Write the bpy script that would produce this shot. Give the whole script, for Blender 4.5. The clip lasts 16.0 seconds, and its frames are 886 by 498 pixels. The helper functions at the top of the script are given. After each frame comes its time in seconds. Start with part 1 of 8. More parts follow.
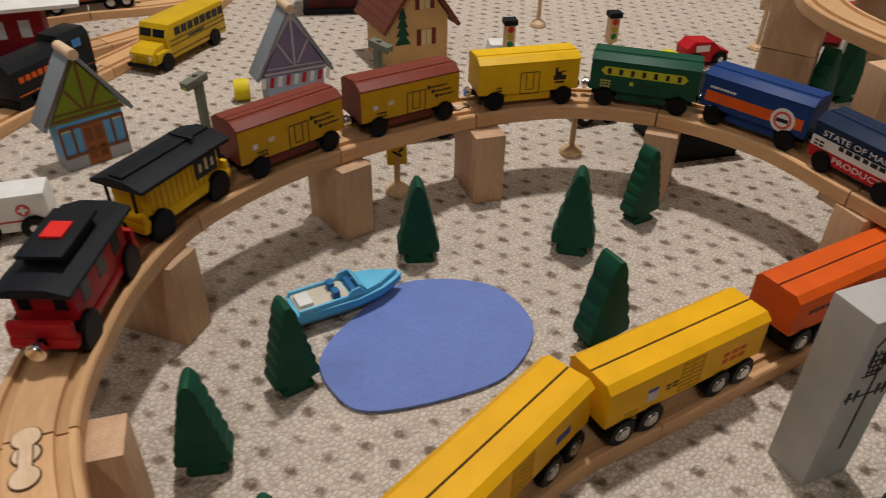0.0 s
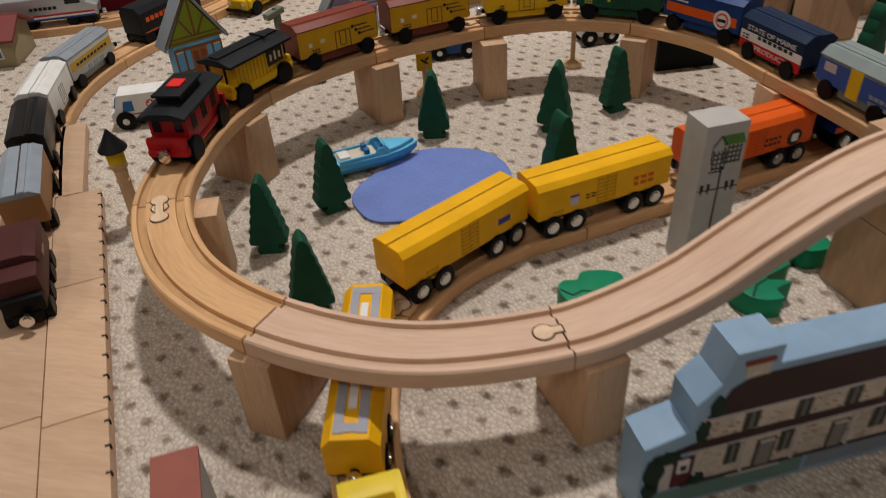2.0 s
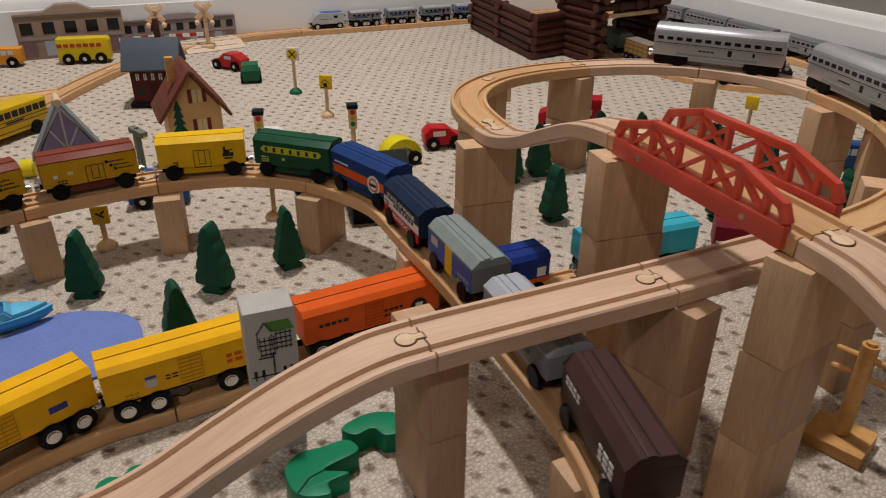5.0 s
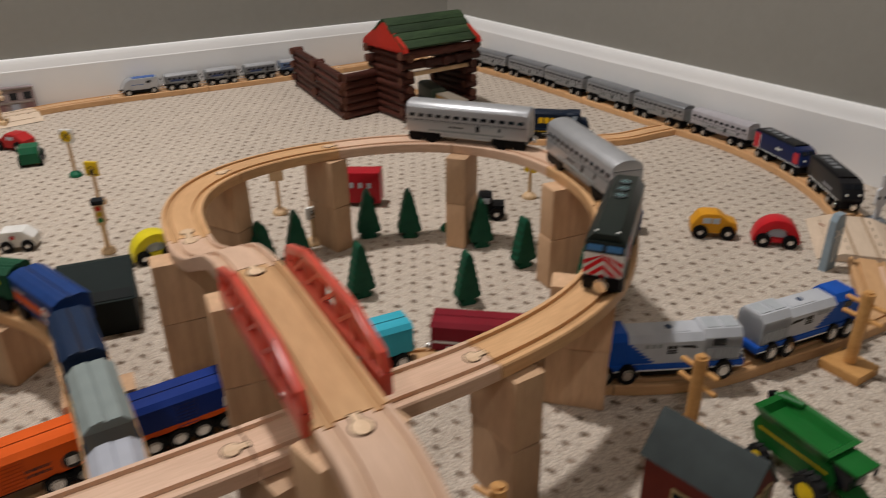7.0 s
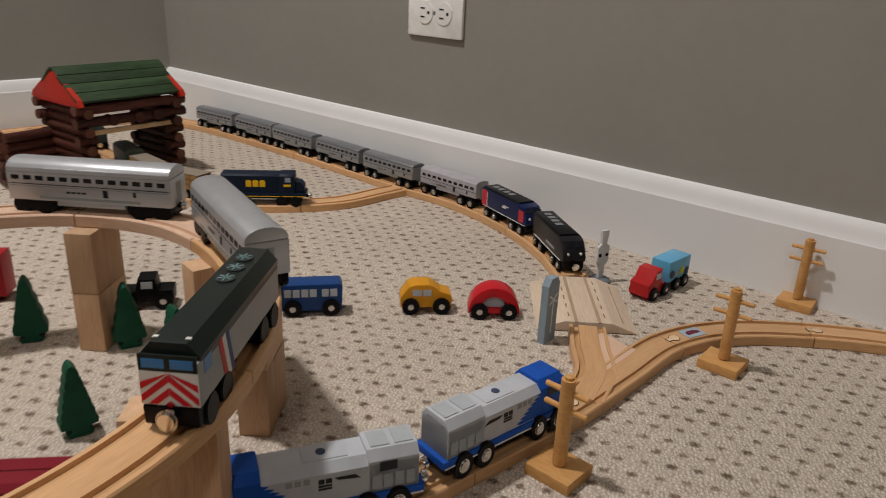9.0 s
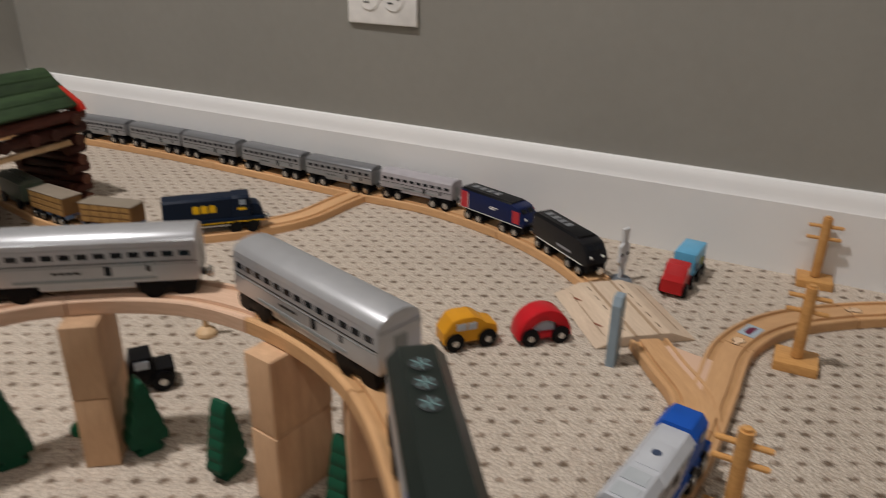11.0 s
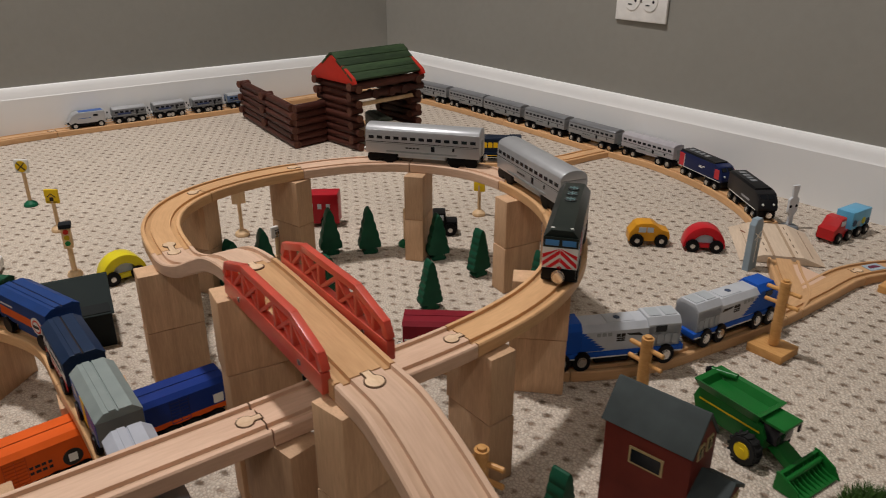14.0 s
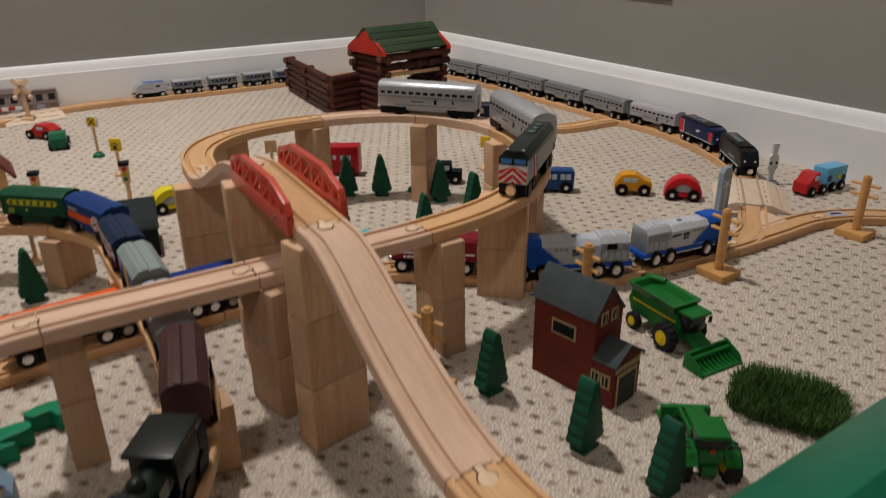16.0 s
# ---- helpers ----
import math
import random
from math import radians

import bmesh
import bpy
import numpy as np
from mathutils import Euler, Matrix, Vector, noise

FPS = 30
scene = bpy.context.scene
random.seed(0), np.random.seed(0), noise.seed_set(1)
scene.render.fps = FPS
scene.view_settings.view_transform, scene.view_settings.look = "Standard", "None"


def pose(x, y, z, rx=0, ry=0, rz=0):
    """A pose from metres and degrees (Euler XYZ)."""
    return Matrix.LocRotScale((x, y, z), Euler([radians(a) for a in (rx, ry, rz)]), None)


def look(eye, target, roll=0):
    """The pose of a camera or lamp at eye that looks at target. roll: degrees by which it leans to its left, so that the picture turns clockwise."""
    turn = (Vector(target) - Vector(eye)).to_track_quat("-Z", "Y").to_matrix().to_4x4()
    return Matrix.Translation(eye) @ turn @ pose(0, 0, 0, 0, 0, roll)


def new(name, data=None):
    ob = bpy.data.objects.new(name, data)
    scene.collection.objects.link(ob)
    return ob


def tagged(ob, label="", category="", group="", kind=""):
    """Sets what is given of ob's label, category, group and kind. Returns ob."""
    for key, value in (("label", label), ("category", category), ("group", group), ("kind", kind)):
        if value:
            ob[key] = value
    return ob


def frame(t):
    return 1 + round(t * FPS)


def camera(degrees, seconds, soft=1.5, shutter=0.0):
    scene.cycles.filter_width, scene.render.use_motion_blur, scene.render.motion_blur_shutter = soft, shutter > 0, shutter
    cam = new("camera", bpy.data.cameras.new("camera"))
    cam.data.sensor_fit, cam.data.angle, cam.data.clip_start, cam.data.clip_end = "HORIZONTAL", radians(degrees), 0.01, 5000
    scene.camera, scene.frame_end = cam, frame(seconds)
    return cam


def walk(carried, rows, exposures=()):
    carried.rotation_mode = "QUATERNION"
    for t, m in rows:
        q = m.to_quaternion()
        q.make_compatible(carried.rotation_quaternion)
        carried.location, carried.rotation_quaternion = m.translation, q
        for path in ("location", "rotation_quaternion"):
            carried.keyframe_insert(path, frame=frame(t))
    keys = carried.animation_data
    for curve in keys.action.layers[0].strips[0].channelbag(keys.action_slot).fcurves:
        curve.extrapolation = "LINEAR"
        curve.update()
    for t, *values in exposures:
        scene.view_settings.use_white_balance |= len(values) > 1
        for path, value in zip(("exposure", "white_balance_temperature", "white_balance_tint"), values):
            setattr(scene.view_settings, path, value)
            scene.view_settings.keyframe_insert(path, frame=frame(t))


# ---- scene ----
cam = camera(63.0, 16.0, soft=1.0, shutter=0.4)
PATH = [
    (0, (0.071, 0.09, 0.323), (-0.058, 1.718, -0.832), 1.1),
    (0.5, (0.051, 0.072, 0.33), (-0.179, 1.695, -0.816), -1.1),
    (1, (0.041, 0.03, 0.33), (-0.275, 1.642, -0.811), -2.5),
    (1.5, (0.102, -0.04, 0.336), (-0.272, 1.542, -0.83), -3.5),
    (2, (0.171, -0.096, 0.339), (-0.208, 1.464, -0.854), -3.7),
    (2.5, (0.196, -0.125, 0.334), (-0.143, 1.427, -0.882), -2.6),
    (3, (0.218, -0.102, 0.33), (0.021, 1.488, -0.866), 0.0),
    (3.5, (0.273, -0.077, 0.323), (0.129, 1.579, -0.789), 1.1),
    (4, (0.322, -0.056, 0.318), (0.178, 1.639, -0.733), 1.0),
    (4.2, (0.338, -0.042, 0.346), (0.197, 1.684, -0.654), 1.1),
    (6.3, (0.508, 0.006, 0.385), (0.352, 1.774, -0.542), -0.5),
    (6.5, (0.528, 0.019, 0.397), (0.405, 1.790, -0.525), -1.0),
    (7, (0.607, 0.062, 0.422), (0.658, 1.851, -0.470), -0.6),
    (7.5, (0.718, 0.083, 0.429), (0.904, 1.896, -0.394), 0.7),
    (8, (0.792, 0.109, 0.414), (1.105, 1.926, -0.360), 2.0),
    (8.5, (0.784, 0.163, 0.380), (1.239, 1.960, -0.371), 3.3),
    (8.7, (0.780, 0.182, 0.366), (1.283, 1.980, -0.356), 3.0),
    (10.8, (0.666, 0.382, 0.359), (1.656, 1.927, -0.431), 1.4),
    (11, (0.637, 0.394, 0.380), (1.592, 1.965, -0.407), 1.0),
    (11.5, (0.564, 0.400, 0.416), (1.263, 2.106, -0.360), -0.9),
    (12, (0.493, 0.356, 0.442), (0.912, 2.150, -0.337), -1.4),
    (12.5, (0.468, 0.265, 0.415), (0.818, 2.068, -0.376), 0.4),
    (13, (0.509, 0.166, 0.473), (0.824, 1.977, -0.315), 0.5),
    (13.5, (0.540, 0.038, 0.422), (0.757, 1.861, -0.371), -0.0),
    (14, (0.570, -0.005, 0.421), (0.804, 1.812, -0.382), 0.1),
    (14.5, (0.589, -0.036, 0.443), (0.850, 1.775, -0.365), -0.6),
    (15, (0.598, -0.083, 0.458), (0.855, 1.726, -0.356), -1.7),
    (15.5, (0.630, -0.118, 0.454), (0.790, 1.702, -0.359), -2.1),
    (16, (0.643, -0.169, 0.396), (0.713, 1.659, -0.412), -0.6),
]
walk(cam, [(t, look(eye, target, roll)) for t, eye, target, roll in PATH])

# ---- world and lamps ----
world = bpy.data.worlds.new("world")
scene.world = world
world.use_nodes = True
world.node_tree.nodes["Background"].inputs["Color"].default_value = (1.0, 0.92, 0.82, 1)
world.node_tree.nodes["Background"].inputs["Strength"].default_value = 0.01
scene.view_settings.exposure = 0.0


def downlight(x, y, watts, size=0.16):
    lamp = bpy.data.lights.new("downlight", "AREA")
    lamp.shape, lamp.size, lamp.energy = "DISK", size, watts
    lamp.color = (1.0, 0.953, 0.938)
    ob = new("downlight_lamp", lamp)
    ob.matrix_world = pose(x, y, 2.425)


downlight(0.08, 1.15, 43)
downlight(-1.65, -0.2, 8)
# these two are unseen lamps, added by guess as fill from behind the camera
downlight(0.2, -1.4, 13)
downlight(-1.8, -1.9, 4)


# ---- materials ----
def material(name, colour, rough=0.5, metal=0.0, vary=0.12, scale=40.0, bump=0.0, bump_scale=None, coat=0.0, stretch=None, coords="Object", spread=0.0, second=None, gloss=0.27):
    """A painted or raw surface: two scales of noise in the colour, a fine relief and worn gloss."""
    m = bpy.data.materials.new(name)
    m.use_nodes = True
    n, k = m.node_tree.nodes, m.node_tree.links
    b = n["Principled BSDF"]
    b.inputs["Roughness"].default_value, b.inputs["Metallic"].default_value = rough, metal
    b.inputs["Coat Weight"].default_value = coat
    b.inputs["Specular IOR Level"].default_value = gloss
    tc, mp = n.new("ShaderNodeTexCoord"), n.new("ShaderNodeMapping")
    k.new(tc.outputs[coords], mp.inputs["Vector"])
    if stretch:
        mp.inputs["Scale"].default_value = stretch
    fine, wide = n.new("ShaderNodeTexNoise"), n.new("ShaderNodeTexNoise")
    fine.inputs["Scale"].default_value, fine.inputs["Detail"].default_value = scale, 5
    wide.inputs["Scale"].default_value, wide.inputs["Detail"].default_value = scale / 7, 3
    k.new(mp.outputs["Vector"], fine.inputs["Vector"]), k.new(mp.outputs["Vector"], wide.inputs["Vector"])
    mix = n.new("ShaderNodeMix")
    mix.data_type = "RGBA"
    lo = [c * (1 - vary) for c in colour] if second is None else second
    hi = [min(1, c * (1 + vary * 0.6)) for c in colour]
    mix.inputs["A"].default_value, mix.inputs["B"].default_value = (*lo, 1), (*hi, 1)
    add = n.new("ShaderNodeMath")
    add.operation = "ADD"
    k.new(fine.outputs["Fac"], add.inputs[0]), k.new(wide.outputs["Fac"], add.inputs[1])
    rng = n.new("ShaderNodeMapRange")
    rng.inputs["From Min"].default_value, rng.inputs["From Max"].default_value = 0.7, 1.3
    k.new(add.outputs[0], rng.inputs["Value"]), k.new(rng.outputs["Result"], mix.inputs["Factor"])
    out = mix.outputs["Result"]
    if spread:
        info, hsv = n.new("ShaderNodeObjectInfo"), n.new("ShaderNodeHueSaturation")
        r2 = n.new("ShaderNodeMapRange")
        r2.inputs["To Min"].default_value, r2.inputs["To Max"].default_value = 1 - spread, 1 + spread * 0.7
        k.new(info.outputs["Random"], r2.inputs["Value"]), k.new(r2.outputs["Result"], hsv.inputs["Value"])
        k.new(out, hsv.inputs["Color"])
        out = hsv.outputs["Color"]
    k.new(out, b.inputs["Base Color"])
    rr = n.new("ShaderNodeMapRange")
    rr.inputs["To Min"].default_value, rr.inputs["To Max"].default_value = max(0.03, rough - 0.09), min(1, rough + 0.12)
    k.new(wide.outputs["Fac"], rr.inputs["Value"]), k.new(rr.outputs["Result"], b.inputs["Roughness"])
    if bump:
        bn = n.new("ShaderNodeBump")
        bn.inputs["Strength"].default_value, bn.inputs["Distance"].default_value = bump, 0.001
        k.new(fine.outputs["Fac"], bn.inputs["Height"]), k.new(bn.outputs["Normal"], b.inputs["Normal"])
    return m


def wood(name, colour, dark, coords="Object", stretch=(6, 60, 60), rough=0.5, spread=0.12):
    return material(name, colour, rough, 0, 0.15, 6, 0.12, coat=0.0, gloss=0.22, stretch=stretch, coords=coords, spread=spread, second=dark)


TRACK = wood("beech_track", (0.63, 0.378, 0.190), (0.55, 0.315, 0.150), "UV", (9, 90, 90), 0.42, 0.14)
PALE = wood("pale_maple", (0.66, 0.455, 0.325), (0.59, 0.39, 0.27), "UV", (9, 90, 90), 0.45, 0.08)
GROOVE = wood("darker_groove", (0.52, 0.31, 0.145), (0.42, 0.24, 0.11), "UV", (9, 60, 60), 0.55, 0.1)
PALEGROOVE = wood("pale_groove", (0.60, 0.415, 0.285), (0.52, 0.34, 0.225), "UV", (9, 60, 60), 0.55, 0.08)
BLOCK = wood("block_wood", (0.58, 0.375, 0.225), (0.47, 0.295, 0.172), "Object", (150, 150, 14), 0.55, 0.20)
PEG = wood("connector_wood", (0.70, 0.52, 0.35), (0.62, 0.43, 0.27), "Object", (30, 90, 60), 0.45, 0.1)
PINE = wood("oiled_pine", (0.60, 0.33, 0.12), (0.50, 0.25, 0.08), "Object", (20, 60, 60), 0.42, 0.08)
LIGHTWOOD = wood("turned_wood", (0.66, 0.47, 0.28), (0.56, 0.37, 0.20), "Object", (60, 60, 12), 0.45, 0.08)
SLOT = material("slot_wood", (0.100, 0.055, 0.030), 0.9)
DARKGAP = material("dark_gap", (0.035, 0.022, 0.014), 0.9)
BLACK = material("black_plastic", (0.004, 0.004, 0.005), 0.42, vary=0.2, gloss=0.14)
TYRE = material("black_wheel", (0.004, 0.004, 0.005), 0.45, vary=0.25, gloss=0.14)
CHROME = material("chrome", (0.75, 0.74, 0.72), 0.13, 1.0, 0.05)
STEEL = material("steel_axle", (0.54, 0.53, 0.51), 0.24, 1.0, 0.1)
BOARD = material("baseboard_white", (0.78, 0.78, 0.77), 0.38, vary=0.03, scale=9, bump=0.05)
CEIL = material("ceiling_white", (0.80, 0.79, 0.76), 0.9, vary=0.03, scale=12)
WALL = material("grey_wall_paint", (0.268, 0.260, 0.232), 0.62, vary=0.035, scale=60, bump=0.25)
PAINTS = {}


def paint(r, g, b, rough=0.45, coat=0.0, vary=0.12):
    key = (r, g, b, rough)
    if key not in PAINTS:
        PAINTS[key] = material(f"paint_{len(PAINTS)}", (r, g, b), max(rough, 0.30), 0, vary, 55, 0.08, coat=min(coat, 0.0), gloss=0.20 if rough < 0.32 else 0.13)
    return PAINTS[key]


ROWTURN, ROWSTEP, ROWSTART = 29.7, (0.0212, 0.0183), (0.0059, -0.0085)


def carpet_material():
    """Cream loop pile with staggered brown dimples."""
    m = bpy.data.materials.new("loop_carpet")
    m.use_nodes = True
    n, k = m.node_tree.nodes, m.node_tree.links
    b = n["Principled BSDF"]
    b.inputs["Roughness"].default_value, b.inputs["Specular IOR Level"].default_value = 0.95, 0.1
    tc, mp = n.new("ShaderNodeTexCoord"), n.new("ShaderNodeMapping")
    mp.inputs["Rotation"].default_value = (0, 0, radians(ROWTURN))
    k.new(tc.outputs["Object"], mp.inputs["Vector"])

    def tex(kind, scale, detail=2.0, vector=None, rough=0.5):
        q = n.new(kind)
        q.inputs["Scale"].default_value = scale
        if kind == "ShaderNodeTexNoise":
            q.inputs["Detail"].default_value, q.inputs["Roughness"].default_value = detail, rough
        k.new(vector or mp.outputs["Vector"], q.inputs["Vector"])
        return q

    def calc(op, a, c=None, d=None):
        q = n.new("ShaderNodeMath")
        q.operation = op
        for i, v in enumerate((a, c, d)):
            if v is None:
                continue
            if isinstance(v, (int, float)):
                q.inputs[i].default_value = v
            else:
                k.new(v, q.inputs[i])
        return q.outputs[0]

    def remap(v, a, c, lo=0.0, hi=1.0):
        q = n.new("ShaderNodeMapRange")
        q.interpolation_type = "SMOOTHSTEP"
        for name, x in (("From Min", a), ("From Max", c), ("To Min", lo), ("To Max", hi)):
            q.inputs[name].default_value = x
        k.new(v, q.inputs["Value"])
        return q.outputs["Result"]

    def blend(f, a, c):
        q = n.new("ShaderNodeMix")
        q.data_type = "RGBA"
        for name, x in (("A", a), ("B", c)):
            if isinstance(x, tuple):
                q.inputs[name].default_value = (*x, 1)
            else:
                k.new(x, q.inputs[name])
        k.new(f, q.inputs["Factor"])
        return q.outputs["Result"]

    def shifted(source, amount):
        q = n.new("ShaderNodeVectorMath")
        q.operation = "MULTIPLY_ADD"
        q.inputs[1].default_value = (amount, amount, 0)
        k.new(source.outputs["Color"], q.inputs[0]), k.new(mp.outputs["Vector"], q.inputs[2])
        xyz = n.new("ShaderNodeSeparateXYZ")
        k.new(q.outputs["Vector"], xyz.inputs["Vector"])
        return xyz.outputs["X"], xyz.outputs["Y"]

    def cell_noise(a, c):
        q, w = n.new("ShaderNodeCombineXYZ"), n.new("ShaderNodeTexWhiteNoise")
        w.noise_dimensions = "2D"
        k.new(a, q.inputs["X"]), k.new(c, q.inputs["Y"]), k.new(q.outputs["Vector"], w.inputs["Vector"])
        return w

    # staggered dimples
    x, y = shifted(tex("ShaderNodeTexNoise", 120, 2), 0.0024)
    px, py = ROWSTEP
    row = calc("DIVIDE", calc("ADD", y, ROWSTART[1]), py)
    odd = calc("MULTIPLY", calc("MODULO", calc("FLOOR", calc("ADD", row, 4000.0)), 2.0), 0.5)
    col0 = calc("ADD", calc("DIVIDE", calc("ADD", x, ROWSTART[0]), px), odd)
    u, v = calc("SUBTRACT", calc("FRACT", col0), 0.5), calc("SUBTRACT", calc("FRACT", row), 0.5)
    chance = cell_noise(calc("FLOOR", col0), calc("FLOOR", row))
    du, dv = calc("MULTIPLY", u, px / 0.0058), calc("MULTIPLY", v, py / 0.0043)
    dist = calc("SQRT", calc("ADD", calc("MULTIPLY", du, du), calc("MULTIPLY", dv, dv)))
    # round yarn loops, a little longer across the rows
    squash = n.new("ShaderNodeVectorMath")
    squash.operation = "MULTIPLY"
    squash.inputs[1].default_value = (1.0, 0.80, 1.0)
    k.new(mp.outputs["Vector"], squash.inputs[0])
    loops, edges = tex("ShaderNodeTexVoronoi", 300, vector=squash.outputs["Vector"]), tex("ShaderNodeTexVoronoi", 300, vector=squash.outputs["Vector"])
    edges.feature = "DISTANCE_TO_EDGE"
    loops.inputs["Randomness"].default_value = edges.inputs["Randomness"].default_value = 0.80
    parts = n.new("ShaderNodeSeparateXYZ")
    k.new(loops.outputs["Color"], parts.inputs["Vector"])
    tint, rim = parts.outputs["X"], edges.outputs["Distance"]
    dome = remap(loops.outputs["Distance"], 0.0, 0.80, 1.0, 0.0)
    yarn = tex("ShaderNodeTexNoise", 1100, 3, rough=0.7)
    tone = tex("ShaderNodeTexNoise", 3.2, 4)
    frizz = tex("ShaderNodeTexNoise", 420, 2, rough=0.6)
    dist = calc("ADD", dist, calc("ADD", calc("MULTIPLY_ADD", frizz.outputs["Fac"], 0.9, -0.43), calc("MULTIPLY_ADD", chance.outputs["Value"], 0.26, -0.12)))
    dist = calc("ADD", dist, calc("MULTIPLY_ADD", tint, 0.36, -0.18))
    pile = remap(dist, 0.12, 1.08)
    cream = blend(yarn.outputs["Fac"], (0.53, 0.448, 0.362), (0.83, 0.745, 0.638))
    cream = blend(remap(tint, 0.35, 1.0, 0.0, 0.32), cream, (0.52, 0.415, 0.325))
    # creases between loops darkened in the colour itself, as shade
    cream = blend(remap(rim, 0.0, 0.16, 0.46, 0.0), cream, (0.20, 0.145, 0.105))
    deep = blend(chance.outputs["Value"], (0.155, 0.110, 0.077), (0.33, 0.245, 0.182))
    deep = blend(remap(dome, 0.35, 0.95, 0.0, 0.75), deep, (0.40, 0.295, 0.22))
    col = blend(pile, deep, cream)
    hsv = n.new("ShaderNodeHueSaturation")
    k.new(remap(tone.outputs["Fac"], 0.3, 0.7, 0.92, 1.02), hsv.inputs["Value"])
    k.new(col, hsv.inputs["Color"]), k.new(hsv.outputs["Color"], b.inputs["Base Color"])
    h = calc("ADD", calc("MULTIPLY", pile, 0.55), calc("MULTIPLY", dome, 0.50))
    h = calc("ADD", h, calc("MULTIPLY", yarn.outputs["Fac"], 0.16))
    bn = n.new("ShaderNodeBump")
    bn.inputs["Strength"].default_value, bn.inputs["Distance"].default_value = 1.0, 0.0030
    k.new(h, bn.inputs["Height"]), k.new(bn.outputs["Normal"], b.inputs["Normal"])
    return m


CARPET = carpet_material()


# ---- mesh helpers ----
def mesh_of(bm, name, mat, smooth=False):
    bmesh.ops.recalc_face_normals(bm, faces=bm.faces)
    me = bpy.data.meshes.new(name)
    if smooth:
        for f in bm.faces:
            f.smooth = True
        for e in bm.edges:
            if len(e.link_faces) == 2 and e.calc_face_angle(0) > 0.34:
                e.smooth = False
    bm.to_mesh(me)
    bm.free()
    for q in (mat if isinstance(mat, (list, tuple)) else [mat]):
        me.materials.append(q)
    return me


def part(name, bm, mat, parent=None, label="", smooth=True):
    ob = new(name, mesh_of(bm, name, mat, smooth))
    if parent:
        ob.parent = parent
    return tagged(ob, label)


def thing(name, label, category, m=None, group="", kind=""):
    ob = new(name)
    ob.empty_display_size = 0.01
    if m is not None:
        ob.matrix_basis = m
    return tagged(ob, label, category, group, kind)


def box(x, y, z, sx, sy, sz, bevel=0.0, bm=None, turn=None, seg=2):
    """A box about (x, y, z); z is its middle."""
    t = bmesh.new()
    bmesh.ops.create_cube(t, size=1, matrix=Matrix.Diagonal((sx, sy, sz, 1)))
    if bevel:
        bmesh.ops.bevel(t, geom=t.edges[:], offset=bevel, segments=seg, profile=0.6, affect="EDGES")
    bmesh.ops.transform(t, matrix=Matrix.Translation((x, y, z)) @ (turn or Matrix()), verts=t.verts)
    if bm is None:
        return t
    join(bm, t)
    return bm


def join(bm, t):
    me = bpy.data.meshes.new("tmp")
    t.to_mesh(me)
    t.free()
    bm.from_mesh(me)
    bpy.data.meshes.remove(me)


def rod(p, q, r, r2=None, n=24, bm=None, bevel=0.0):
    """A cylinder or cone from p to q."""
    t = bmesh.new()
    p, q = Vector(p), Vector(q)
    bmesh.ops.create_cone(t, cap_ends=True, segments=n, radius1=r, radius2=r if r2 is None else r2, depth=(q - p).length)
    if bevel:
        bmesh.ops.bevel(t, geom=[e for e in t.edges if any(len(f.verts) > 4 for f in e.link_faces)], offset=bevel, segments=2, affect="EDGES")
    turn = (q - p).to_track_quat("Z", "Y").to_matrix().to_4x4()
    bmesh.ops.transform(t, matrix=Matrix.Translation((p + q) / 2) @ turn, verts=t.verts)
    if bm is None:
        return t
    join(bm, t)
    return bm


def ball(x, y, z, r, sx=1, sy=1, sz=1, bm=None, n=12):
    bm = bm or bmesh.new()
    t = bmesh.new()
    bmesh.ops.create_uvsphere(t, u_segments=n, v_segments=n // 2 + 2, radius=r, matrix=Matrix.Translation((x, y, z)) @ Matrix.Diagonal((sx, sy, sz, 1)))
    join(bm, t)
    return bm


def lathe(prof, n=20, bm=None):
    """Turned form: prof is (radius, z) from the foot up."""
    bm = bm or bmesh.new()
    rings = [[bm.verts.new((r * math.cos(2 * math.pi * i / n), r * math.sin(2 * math.pi * i / n), z)) for i in range(n)] for r, z in prof]
    for a, b in zip(rings, rings[1:]):
        for i in range(n):
            bm.faces.new((a[i], a[(i + 1) % n], b[(i + 1) % n], b[i]))
    bm.faces.new(rings[0][::-1]), bm.faces.new(rings[-1])
    return bm


def slab(outline, d0, d1, axis="y", bevel=0.0, bm=None):
    """An outline of (u, v) given depth from d0 to d1: axis y lays u along x and v along z; z lays them flat; x lays u along y."""
    t = bmesh.new()
    at = {"y": lambda u, v, d: (u, d, v), "z": lambda u, v, d: (u, v, d), "x": lambda u, v, d: (d, u, v)}[axis]
    f = t.faces.new([t.verts.new(at(u, v, d0)) for u, v in outline])
    ext = bmesh.ops.extrude_face_region(t, geom=[f])
    move = Vector(at(0, 0, d1)) - Vector(at(0, 0, d0))
    bmesh.ops.translate(t, vec=move, verts=[v for v in ext["geom"] if isinstance(v, bmesh.types.BMVert)])
    bmesh.ops.recalc_face_normals(t, faces=t.faces)
    if bevel:
        caps = [e for e in t.edges if any(len(q.verts) == len(outline) for q in e.link_faces)]
        bmesh.ops.bevel(t, geom=caps, offset=bevel, segments=2, profile=0.6, affect="EDGES")
    if bm is None:
        return t
    join(bm, t)
    return bm


